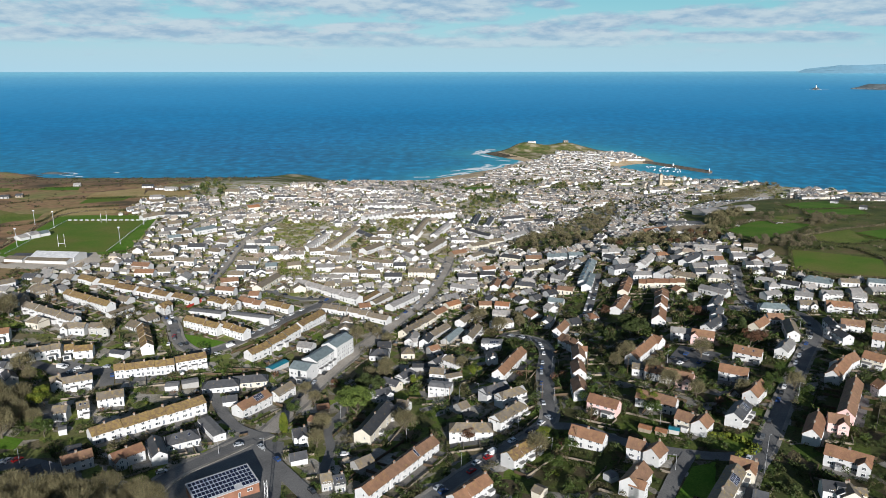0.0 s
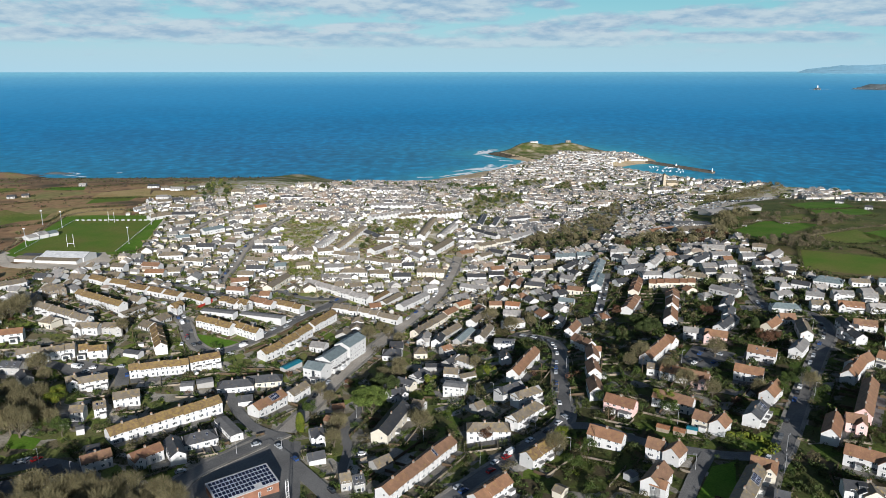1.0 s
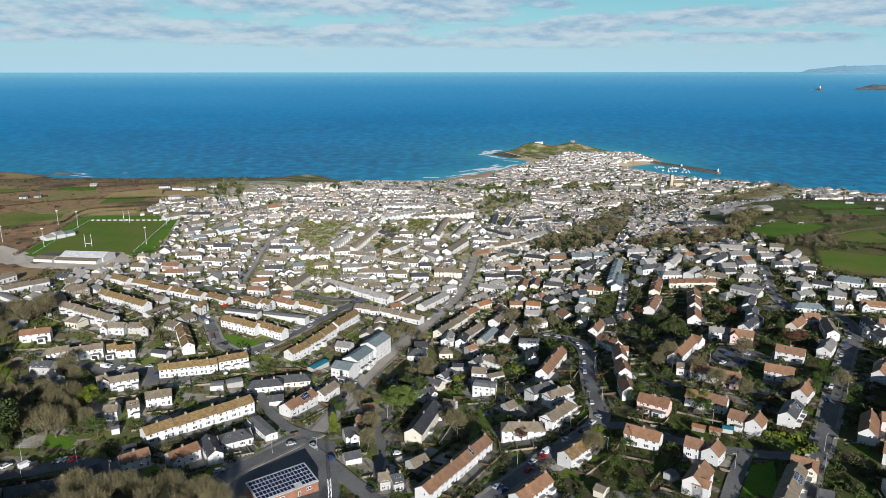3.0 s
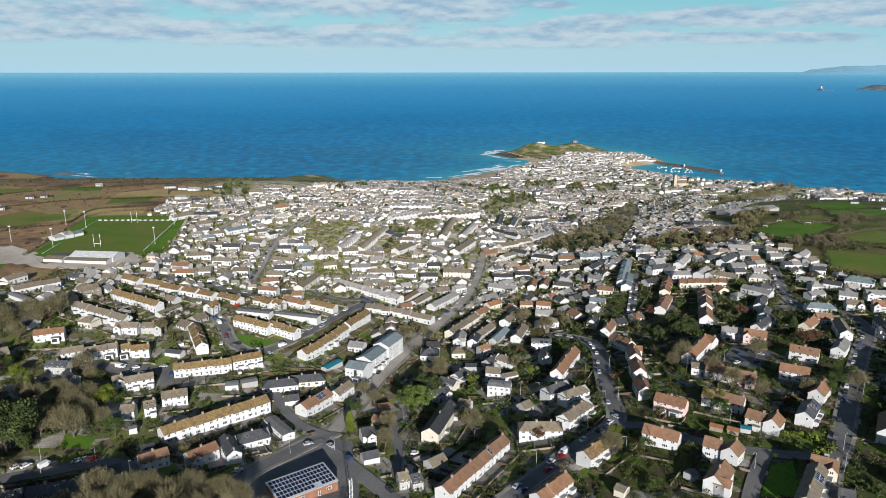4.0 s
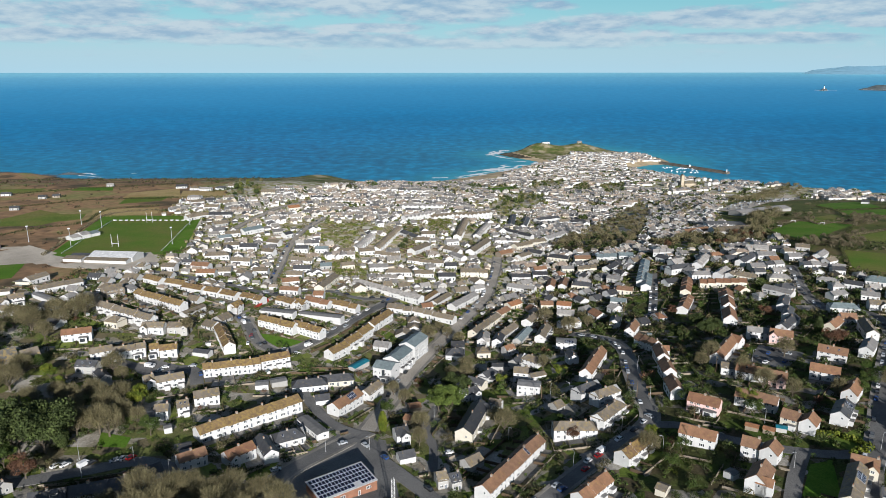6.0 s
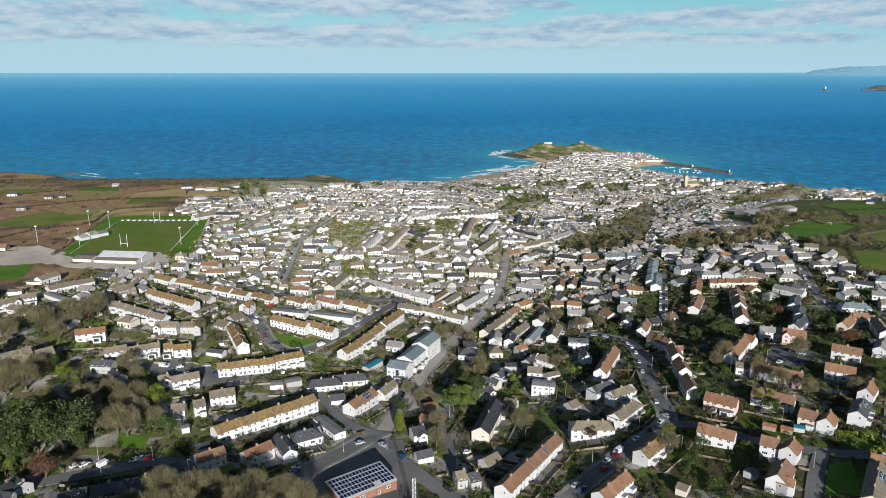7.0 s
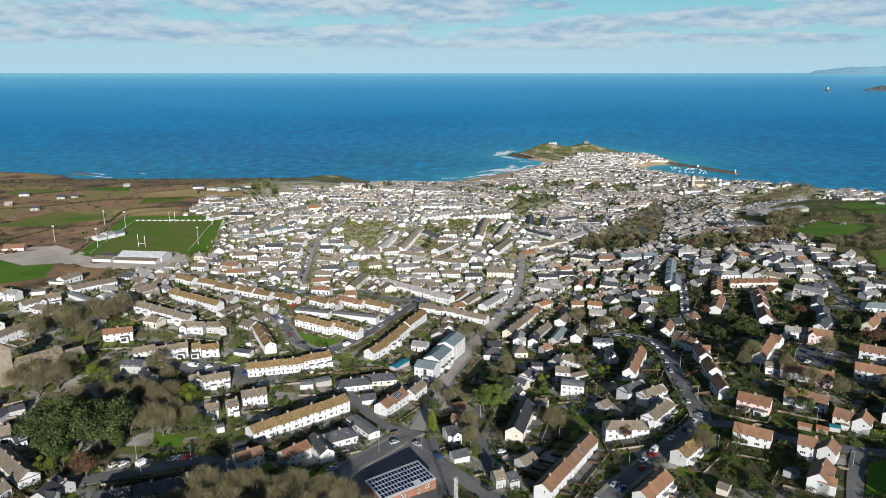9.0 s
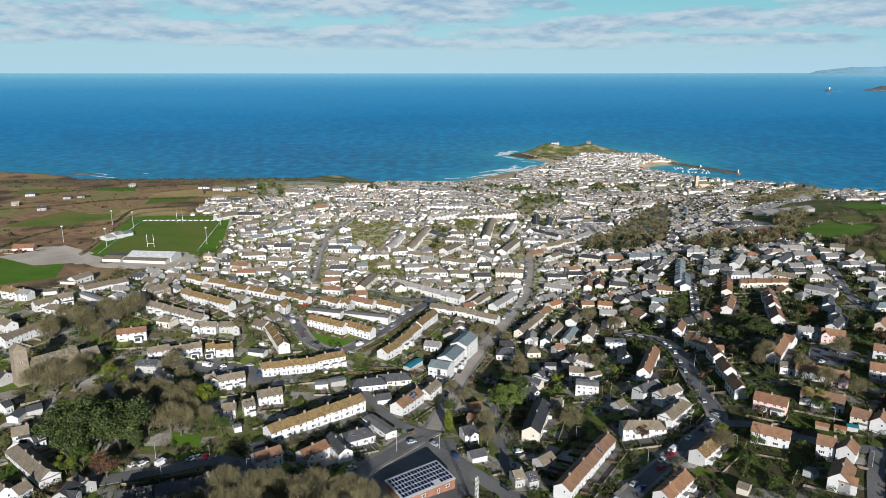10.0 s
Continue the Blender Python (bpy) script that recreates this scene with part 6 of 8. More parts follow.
(cax, cay), (cbx, cby) = [(-318, 515), (-279, 511)]
ct = math.degrees(math.atan2(cby - cay, cbx - cax))
block((cax + cbx) / 2 - 4, (cay + cby) / 2 + 11, ct, 36, 15, 4.6, "sheet", "white", stacks=False, wins=False, slope=17, name="sports_clubhouse")
block((cax + cbx) / 2 - 5, (cay + cby) / 2 - 1, ct, 34, 8, 3.2, "grey", "white", stacks=False, wins=False, slope=14, name="sports_clubhouse")
block(cax - 12, cay + 1, ct, 15, 10, 3.2, "grey", "white", stacks=False, wins=False, slope=13, name="sports_clubhouse")
block(cax - 14, cay + 13, ct, 14, 8, 2.6, "slate", "grey", stacks=False, wins=False, slope=12, name="sports_clubhouse")
for k, (gl, gw, gh) in enumerate(((8.5, 9, 3.2), (8.0, 10, 4.4), (9.5, 8, 3.6))):
    block(-371.5 + 4.3 * k, 591.0 + 8.2 * k, 62, gl, gw, gh, ("pale", "slate", "metal")[k], "white", stacks=False, wins=False, slope=20, name="grandstand")
block(-418.8, 547.2, 10, 16, 8, 3.0, "brown", "pink", stacks=False, wins=False, name="pink_barn")
for (hx, hy), hl in zip([(-531, 825), (-519, 834), (-514, 741), (-590, 849), (-562, 772), (-500, 934)], (9, 8, 9, 11, 8, 9)):
    block(hx, hy, 15, hl, 6, 3.4, "slate", "stone" if hl == 8 else "white" if hl == 11 else "grey", lite=1)

# ---- blue-grey roofed apartment building by the main street ----
block(-75.5, 343.5, -22, 11, 10, 6.6, "metal", "white", unit=5, stacks=False, slope=22, name="apartment_block")
stair = bpy.data.objects["apartment_block"]
put("stair_window", framed("stair_window", 1.7, 5.2, 1, [plain("anthracite_frame", (0.05, 0.053, 0.058), 0.5), GLASS]), stair, pose(0.8, -5.06, 0.7), "tall dark stair window")
block(-70.0, 358.0, 68, 18, 9.5, 7.4, "metal", "white", unit=5, stacks=False, slope=24, name="apartment_block")
block(-62.0, 377.5, 68, 19, 10, 9.0, "metal", "white", unit=5, stacks=False, slope=24, name="apartment_block")

# ---- flat building with a roof full of solar panels ----
def solar_hall():
    x, y, turn, L, W, hh = -83.0, 229.0, 36, 23.5, 12.5, 3.4
    e = thing("solar_hall", x, y, turn, "low brick hall with rows of solar panels on its roof", "building")
    take(rect(x, y, turn, L / 2, W / 2), 1)
    h = Heap()
    v = [(-L / 2, -W / 2), (L / 2, -W / 2), (L / 2, W / 2), (-L / 2, W / 2)]
    h.add([(a, b, -3) for a, b in v] + [(a, b, hh + 0.7 + b * 0.12) for a, b in v], [(0, 1, 5, 4), (1, 2, 6, 5), (2, 3, 7, 6), (3, 0, 4, 7)])
    put("wall", h.mesh("wall", plain("orange_brick", (0.28, 0.135, 0.085), 0.9, wear=0.3)), e)
    h = Heap()
    h.add([(a * 1.02, b * 1.03, hh + 0.72 + b * 0.12) for a, b in v] + [(a * 1.02, b * 1.03, hh + 0.95 + b * 0.12) for a, b in v],
          [(0, 3, 2, 1), (4, 5, 6, 7), (0, 1, 5, 4), (1, 2, 6, 5), (2, 3, 7, 6), (3, 0, 4, 7)])
    put("roof", h.mesh("roof", plain("pale_roof_sheet", (0.45, 0.45, 0.46), 0.6, wear=0.2)), e)
    big = pane_mesh(1.32, 2.05)
    m = pose(0, 0, hh + 1.0, math.degrees(math.atan(0.12)))
    for i in range(16):
        for j in range(5):
            if not (i in (10, 11) and j == 0):
                put("solar_panel", big, e, m @ pose((i - 7.5) * 1.43, (j - 2) * 2.3, 0.0))
    put("door", DOORS, e, pose(4, -W / 2, 0))
    for k in (-8, -3, 8):
        put("window", WIN_W, e, pose(k, -W / 2, 1.2))


solar_hall()


def lattice_mast(x, y, hgt, w=1.0):
    e = thing("lattice_mast", x, y, 20, "pale steel lattice mast beside the hall", "mast")
    h = Heap()
    h.tube((0, 0, -0.5), (0, 0, hgt), 0.06, 0.05, 6)
    leg = h.mesh("leg", WHITE)
    for a in (-1, 1):
        for b in (-1, 1):
            put("leg", leg, e, pose(a * w / 2, b * w / 2, 0))
    n = int(hgt / w)
    h = Heap()
    h.tube((-w / 2, 0, 0), (w / 2, 0, w), 0.035, 0.035, 5)
    br = h.mesh("brace", WHITE)
    for k in range(n):
        for s in range(4):
            put("brace", br, e, pose(0, 0, k * w, 0, 0, 90 * s) @ pose(0, -w / 2, 0) @ (pose(0, 0, 0) if k % 2 else pose(0, 0, 0, 0, 0, 180)))


lattice_mast(-62.4, 213.6, 15.5)

# ---- parish church with a square tower, of granite ----
def church(x, y, turn, k=1.0, tower=17.0, name="church", STONE=STONE):
    e = thing(name, x, y, turn, "granite church with a square tower and lichened roof", "church", "churches")
    take(rect(x, y, turn, 22 * k, 8 * k), 1)
    h = Heap()
    gable_walls(h, 20 * k, 9 * k, 6 * k, 10.6 * k)
    put("nave", h.mesh("nave", STONE), e)
    h = Heap()
    roof_slabs(h, 20 * k, 9 * k, 6 * k, 10.7 * k, 0.3, 0.25)
    put("roof", h.mesh("roof", tiles("lichened_slates", [(0, (0.10, 0.098, 0.095)), (1, (0.13, 0.125, 0.115))], "object", 0.55)), e)
    h = Heap()
    gable_walls(h, 9 * k, 7 * k, 4.6 * k, 8 * k)
    chancel = put("chancel", h.mesh("chancel", STONE), e, pose(14.6 * k, 0, 0))
    h = Heap()
    roof_slabs(h, 9 * k, 7 * k, 4.6 * k, 8.1 * k, 0.3, 0.25)
    put("chancel_roof", h.mesh("chancel_roof", ROOF["grey"]), chancel)
    h = Heap()
    a, b = 2.9 * k, 2.6 * k
    h.add([(-a, -a, -3), (a, -a, -3), (a, a, -3), (-a, a, -3), (-b, -b, tower), (b, -b, tower), (b, b, tower), (-b, b, tower)],
          [(0, 1, 5, 4), (1, 2, 6, 5), (2, 3, 7, 6), (3, 0, 4, 7)])
    tall = put("tower", h.mesh("tower", STONE), e, pose(-13.2 * k, 0, 0))
    h = Heap()
    h.add([(-b - 0.2, -b - 0.2, tower), (b + 0.2, -b - 0.2, tower), (b + 0.2, b + 0.2, tower), (-b - 0.2, b + 0.2, tower), (0, -b * 0.6, tower + 2.6), (0, b * 0.6, tower + 2.6)],
          [(0, 1, 4), (1, 2, 5, 4), (2, 3, 5), (3, 0, 4, 5), (0, 3, 2, 1)])
    put("tower_roof", h.mesh("tower_roof", ROOF["grey"]), tall)
    for i in range(4):
        put("window", WIN_S, e, pose((-7 + 4.5 * i) * k, -4.5 * k - 0.01, 2.0))
    for z in (5, 11):
        put("window", WIN_S, e, pose(-13.2 * k, -a * 0.97 - 0.02, z))


church(-263.5, 308.0, 48, 1.08, 18.0)
church(458, 1399, 10, 1.1, 23.0, STONE=plain("pale_granite", (0.46, 0.39, 0.29), 0.9, wear=0.25))

# ---- school and sports hall on the hill ----
block(342.0, 824.0, 24, 82, 18, 3.4, "pale", "grey", stacks=False, wins=False, slope=12, name="sports_hall")
block(261.6, 732.0, -4, 40, 16, 5.4, "felt", "white", unit=4, stacks=False, lite=1, name="school_building")
block(250.8, 688.8, 4, 40, 16, 5, "grey", "white", unit=4, stacks=False, slope=18, lite=1, name="school_building")
block(222.0, 708.0, 20, 30, 12, 4.0, "brown", "cream", stacks=False, slope=18, lite=1, name="school_building")


def football_goal(x, y):
    e = thing("football_goal", x, y, 10, "small white football goal on grass", "goal", "football goals")
    h = Heap()
    h.tube((0, 0, -0.2), (0, 0, 2.2), 0.12, 0.12, 6)
    post = h.mesh("post", WHITE)
    for s in (-2.6, 2.6):
        put("post", post, e, pose(s, 0, 0))
        put("post", post, e, pose(s, 1.6, 0) @ Matrix.Diagonal((1, 1, 0.5, 1)))
    h = Heap()
    h.tube((-2.6, 0, 2.2), (2.6, 0, 2.2), 0.12, 0.12, 6)
    put("crossbar", h.mesh("crossbar", WHITE), e)


for gx, gy in [(303, 694), (329, 718), (349, 698)]:
    football_goal(gx, gy)

# ---- harbour: pier, light, boats; chapel and lookout on the headland ----
def pier():
    a, b = Vector((569, 1934, 0)), Vector((674, 1728, 0))
    d = b - a
    e = thing("harbour_pier", a.x, a.y, math.degrees(math.atan2(d.y, d.x)), "long granite harbour pier with a small white lighthouse", "pier", z=0.0)
    h = Heap()
    L = d.length
    h.add([(-5, -6, -4), (L, -6, -4), (L, 6, -4), (-5, 6, -4), (-5, -5, 4.5), (L, -5, 4.5), (L, 5, 4.5), (-5, 5, 4.5)],
          [(0, 1, 5, 4), (1, 2, 6, 5), (2, 3, 7, 6), (3, 0, 4, 7), (4, 5, 6, 7)])
    h.box(-5, L, 3.4, 5, 4.5, 6.6)
    put("pier_wall", h.mesh("pier_wall", plain("wet_granite", (0.17, 0.145, 0.115), 0.9, wear=0.4, scale=0.3)), e)
    h = Heap()
    h.tube((L - 5, 0, 4.4), (L - 5, 0, 11), 1.5, 1.1, 10)
    h.tube((L - 5, 0, 11), (L - 5, 0, 13), 0.9, 0.3, 10)
    put("lighthouse", h.mesh("lighthouse", WHITE), e)
    h = Heap()
    h.tube((L * 0.45, 0, 4.4), (L * 0.45, 0, 9), 2.2, 1.8, 8)
    h.tube((L * 0.45, 0, 9), (L * 0.45, 0, 11), 1.8, 0.2, 8)
    put("old_light", h.mesh("old_light", WHITE), e)


pier()


def boat(x, y, turn, L):
    e = thing("boat", x, y, turn, "small white moored boat in the harbour", "boat", "moored boats", 0.0)
    h = Heap()
    h.add([(-L / 2, -0.9, -0.3), (L * 0.2, -1.0, -0.3), (L / 2, 0, -0.2), (L * 0.2, 1.0, -0.3), (-L / 2, 0.9, -0.3),
           (-L / 2, -1.1, 0.8), (L * 0.2, -1.3, 0.9), (L * 0.58, 0, 1.2), (L * 0.2, 1.3, 0.9), (-L / 2, 1.1, 0.8)],
          [(0, 1, 6, 5), (1, 2, 7, 6), (2, 3, 8, 7), (3, 4, 9, 8), (4, 0, 5, 9), (5, 6, 7, 8, 9)])
    put("hull", h.mesh("hull", WHITE), e)
    h = Heap()
    h.box(-L * 0.2, L * 0.12, -0.7, 0.7, 0.8, 2.0)
    put("cabin", h.mesh("cabin", WHITE), e)


boat_rng = random.Random(5)
for i in range(34):
    u, v = boat_rng.random(), boat_rng.random()
    boat(546 + 72 * u, 1758 + 108 * v - 24 * u, boat_rng.uniform(0, 360), boat_rng.uniform(3.2, 6))
block(400, 2262, 5, 15, 8, 5.0, "pale", "stone", lite=1, stacks=False, name="chapel")
block(281, 2222, 10, 20, 9, 4.0, "felt", "white", lite=1, stacks=False, name="lookout_house")
block(293, 2224, 10, 7, 7, 6.5, "felt", "white", lite=1, stacks=False, name="lookout_house")


# ---- surf, skerries, the far lighthouse ----
def foam_line(points, width, seed, label="white line of breaking surf", z=0.0):
    rng = random.Random(seed)
    line = smooth_line(points, 6.0)
    v, f = [], []
    for k, p in enumerate(line):
        d = (line[min(k + 1, len(line) - 1)] - line[max(k - 1, 0)]).normalized()
        s = Vector((-d.y, d.x, 0))
        w = width * (0.15 + 1.9 * abs(noise.noise(Vector((p.x * 0.02, p.y * 0.02, seed))))) * rng.uniform(0.7, 1.2)
        o = 9 * noise.noise(Vector((p.x * 0.025, p.y * 0.025, seed + 5)))
        for e, up in ((-w, 0.05), (0.0, 0.45), (w, 0.05)):
            q = p + s * (o + e)
            v.append((q.x, q.y, z + up))
    for k in range(len(line) - 1):
        if noise.noise(Vector((line[k].x * 0.015, line[k].y * 0.015, seed * 1.7))) < -0.22:
            continue
        for i in (0, 1):
            f.append((3 * k + i, 3 * k + i + 1, 3 * k + 4 + i, 3 * k + 3 + i))
    tagged(new("surf", mesh_of("surf", v, f, FOAM)), label, "surf", kind="structure")


for k, (line, wide) in enumerate((
        ([(-70, 1664), (-11, 1681), (20, 1712)], 6), ([(-11, 1676), (61, 1755), (125, 1830), (170, 1900), (225, 1962)], 8), ([(56, 1786), (112, 1853), (157, 1924)], 8),
        ([(30, 1672), (117, 1764), (187, 1861), (232, 1940)], 7), ([(93, 1714), (152, 1803), (206, 1886)], 5), ([(-30, 1620), (50, 1716), (134, 1812), (206, 1908), (228, 1975)], 5),
        ([(20, 1770), (84, 1840), (130, 1915)], 4), ([(123, 2176), (143, 2258), (168, 2292)], 8), ([(113, 2145), (138, 2085), (169, 2043)], 6), ([(100, 2190), (141, 2309), (173, 2283)], 6),
        ([(156, 2002), (203, 1975)], 4), ([(90, 2150), (118, 2200), (128, 2262)], 7), ([(470, 2345), (500, 2275), (545, 2190)], 4))):
    foam_line(line, wide * 1.7, 11 + 3 * k)


def skerry(x, y, L, W, hgt, seed, z=0.0, label="low dark rock awash with surf", name="sea_rock", mat=ROCK, turn=0.0):
    rng = random.Random(seed)
    n, m = 22, 6
    ct, st = math.cos(radians(turn)), math.sin(radians(turn))
    v, f = [], []
    for j in range(m + 1):
        for i in range(n):
            a = math.tau * i / n
            k = 1 - j / m
            r = (0.25 + 0.75 * k) * (1 + 0.35 * noise.noise(Vector((math.cos(a) * 1.7, math.sin(a) * 1.7, seed + j * 0.3))))
            px, py = math.cos(a) * L / 2 * r, math.sin(a) * W / 2 * r
            v.append((x + ct * px - st * py, y + st * px + ct * py, z - 1 + (hgt + 1) * (1 - k) ** 0.8 * (1 + 0.3 * noise.noise(Vector((a * 2, j, seed))))))
    for j in range(m):
        for i in range(n):
            f.append((j * n + i, j * n + (i + 1) % n, (j + 1) * n + (i + 1) % n, (j + 1) * n + i))
    f.append(tuple(m * n + i for i in range(n)))
    tagged(new(name, mesh_of(name, v, f, mat)), label, "rock", "sea rocks")


skerry(-985, 1735, 90, 24, 4, 3, mat=FAR_ROCK)
skerry(-1030, 1700, 80, 24, 4, 4, mat=FAR_ROCK)
foam_line([(-1010, 1765), (-980, 1758), (-940, 1745), (-925, 1725)], 7, 81)
foam_line([(-960, 1715), (-900, 1690), (-860, 1670)], 5, 82)
foam_line([(-840, 1750), (-815, 1757), (-795, 1750)], 9, 83, "white water breaking on a sunken rock")
skerry(2024, 3833, 46, 26, 11, 6, 157.0, "far rocky islet under a lighthouse", mat=FAR_ROCK)
skerry(2285, 3725, 300, 70, 34, 7, 152.0, "far headland above the sea, blue-grey haze in its colour", "headland", FAR_ROCK, -32)
skerry(2480, 4160, 1050, 50, 56, 8, 232.0, "distant low coast on the horizon, haze put into its colour", "headland", HAZED_COAST, -31)
foam_line([(1974, 3845), (2010, 3820), (2045, 3805), (2075, 3800)], 5, 91, z=157.0)
foam_line([(2180, 3765), (2230, 3725), (2290, 3700)], 5, 92, z=163.0)


def far_lighthouse():
    e = thing("lighthouse", 2022, 3832, 0, "white stone lighthouse on a far rocky islet", "lighthouse", z=165.0)
    h = Heap()
    h.tube((0, 0, -2), (0, 0, 14), 3.4, 2.6, 8)
    put("tower", h.mesh("tower", WHITE), e)
    h = Heap()
    h.tube((0, 0, 15), (0, 0, 20), 2.2, 0.4, 8)
    put("lantern_room", h.mesh("lantern_room", GLASS), e)


far_lighthouse()


def red_wall(ax, ay, bx, by, hgt=1.5, thick=1.1):
    c = math.degrees(math.atan2(by - ay, bx - ax))
    L = math.hypot(bx - ax, by - ay)
    x, y = (ax + bx) / 2, (ay + by) / 2
    e = thing("street_wall", x, y, c, "low red painted wall beside the street", "wall")
    h = Heap()
    h.box(-L / 2, L / 2, -thick / 2, thick / 2, -1.2, hgt)
    put("wall", h.mesh("wall", plain("red_paint", (0.42, 0.045, 0.03), 0.7, wear=0.25)), e)
    h = Heap()
    h.box(-L / 2 - 0.06, L / 2 + 0.06, -thick / 2 - 0.06, thick / 2 + 0.06, hgt, hgt + 0.12)
    put("coping", h.mesh("coping", plain("red_coping", (0.50, 0.09, 0.06), 0.7, wear=0.3)), e)


red_wall(-166.6, 421.5, -161.0, 440.5)


# ---- single trees ----
for (tx, ty), kind, th in zip([(-211, 241), (-203, 244), (-220, 242), (-199, 249)], ("pine", "pine", "pine", "conifer"), (22, 20, 19, 15)):
    tree(kind, tx, ty, th)
for tx, ty in [(-185, 260), (-190, 262), (-195, 263), (-185, 273), (-198, 259), (-194, 277)]:
    tree("bare", tx, ty, float(tree_rng.uniform(9, 14)))
for tx, ty in [(-263, 289), (-252, 287), (-247, 294), (-250, 309), (-260, 298)]:
    tree("bare", tx, ty, float(tree_rng.uniform(9, 14)))
for tx, ty in [(-262, 351), (-276, 362), (-287, 365), (-263, 371), (-260, 380), (-271, 379), (-286, 345), (-257, 385)]:
    tree("bare", tx, ty, float(tree_rng.uniform(10, 15)))
for (tx, ty), kind, th in zip([(-215, 226), (-200, 226), (-211, 231), (-218, 236), (-236, 308), (-247, 315), (-184, 290), (-222, 292)],
                              ("lime", "russet", "green", "green", "lime", "green", "lime", "cone"), (8, 10, 11, 11, 8, 9, 10, 11)):
    tree(kind, tx, ty, th)
# bare clump; its southern rows are added to deepen the shade on the road
for tx, ty in [(-135, 216), (-128, 217), (-121, 217), (-141, 214), (-113, 219), (-152, 214), (-108, 218), (-130, 212), (-115, 212), (-124, 211), (-131, 205), (-123, 204), (-116, 206), (-108, 205), (-142, 207), (-102, 211), (-149, 202), (-159, 203), (-93, 206), (-133, 200)]:
    tree("bare", tx, ty, float(tree_rng.uniform(9, 14)))
for k in range(7):           # tall unseen trees, added to lay shade across the near road
    tree("green", -168 + 8 * k, 172 + 5 * math.sin(k * 2.1), 19 + 3 * math.sin(k * 1.3))
for tx, ty, th in ((-205, 272, 11), (-199, 284, 12), (-192, 287, 12), (-206, 290, 11), (-212, 281, 12), (-216, 268, 11), (-186, 268, 10), (-221, 287, 10), (-209, 258, 12), (-228, 277, 11), (-178, 272, 8)):
    tree("bare", tx, ty, th)
tree("lime", -221, 263, 13)
tree("cone", -72, 281, 10.5)
tree("cedar", -42, 302, 14)
tree("cedar", -47, 307, 11)
for tx, ty in [(-64, 313), (-55, 269), (-55, 283), (-70, 321), (-20, 289), (-17, 279), (-32, 347), (-40, 343), (136, 338), (102, 311), (115, 287), (-54, 401), (-48, 419), (-42, 410), (-193, 374), (37, 244), (162, 292), (-272, 371), (-275, 362), (-203, 312), (-211, 320), (24, 438), (96, 336), (36, 414), (50, 424), (88, 327), (105, 295), (10, 348), (-32, 355), (-35, 401), (136, 287)]:
    tree("bare", tx, ty, float(tree_rng.uniform(7.5, 11.5)))
for tx, ty in [(117, 387), (112, 401), (111, 383)]:
    tree("pine", tx, ty, 8.5)
for (tx, ty), kind, th in zip([(171, 371), (170, 378), (168, 352), (173, 353), (-185, 287), (-169, 263), (17, 333), (-14, 332), (-38, 326), (134, 864), (152, 293), (162, 299), (145, 287), (70, 431), (107, 429), (90, 278), (90, 270), (65, 283), (7, 275), (42, 233), (11, 263), (50, 244), (-71, 299), (41, 255), (158, 410)],
                              ("conifer", "green", "russet", "russet", "lime", "green", "lime", "lime", "pine", "pine", "green", "green", "green", "green", "russet", "lime", "green", "green", "green", "green", "russet", "green", "green", "lime", "russet"),
                              (9, 6, 8, 7, 8, 7, 6, 6, 9, 9, 7, 7, 6, 6, 6, 7, 6, 6, 5, 5, 5, 5, 6, 5, 6)):
    tree(kind, tx, ty, th * 1.25)

# ---- street lamps, poles ----
for lx, ly in [(56, 329), (51, 290), (17, 308), (8, 308), (32, 266), (86, 227), (117, 223), (125, 238), (91, 262), (43, 245), (7, 242), (-16, 270), (-76, 262), (-94, 258), (-188, 241), (-181, 229), (-150, 234), (-167, 242), (-49, 299), (116, 331), (206, 374), (161, 286)]:
    street_lamp(lx, ly, float(tree_rng.uniform(0, 360)))


def telegraph_pole(x, y):
    e = thing("telegraph_pole", x, y, float(tree_rng.uniform(0, 180)), "brown timber telegraph pole with a cross arm", "pole", "telegraph poles")
    h = Heap()
    h.tube((0, 0, -0.5), (0, 0, 8.5), 0.15, 0.10, 7)
    put("pole", h.mesh("pole", TIMBER), e)
    h = Heap()
    h.box(-0.7, 0.7, -0.05, 0.05, 7.9, 8.05)
    put("cross_arm", h.mesh("cross_arm", TIMBER), e)


for lx, ly in [(46, 294), (44, 304), (42, 321), (71, 363), (73, 324), (63, 267), (53, 248), (3, 305), (92, 318), (2, 385), (158, 410), (-173, 405), (-184, 367)]:
    telegraph_pole(lx, ly)

# ---- cars ----
car_rng = random.Random(11)
SHADES = ["white", "silver", "black", "grey", "blue", "white", "white", "silver", "black", "grey"]
for (cx, cy), ct, cc in zip([(-194, 235), (-191, 236), (-182, 239), (-172, 243), (-169, 244), (-88, 266), (-111, 241), (-156, 366), (-157, 377), (-127, 359), (46, 274), (0, 226), (18, 247), (11, 238), (-42, 262)],
                            (60, 60, 60, 80, 60, 30, 30, 100, 100, 30, 120, 40, 40, 45, 15), ("white", "white", "black", "silver", "red", "silver", "silver", "white", "red", "white", "silver", "blue", "red", "red", "white")):
    car(cx, cy, ct, cc)
car(-184, 237, 62, van=True)


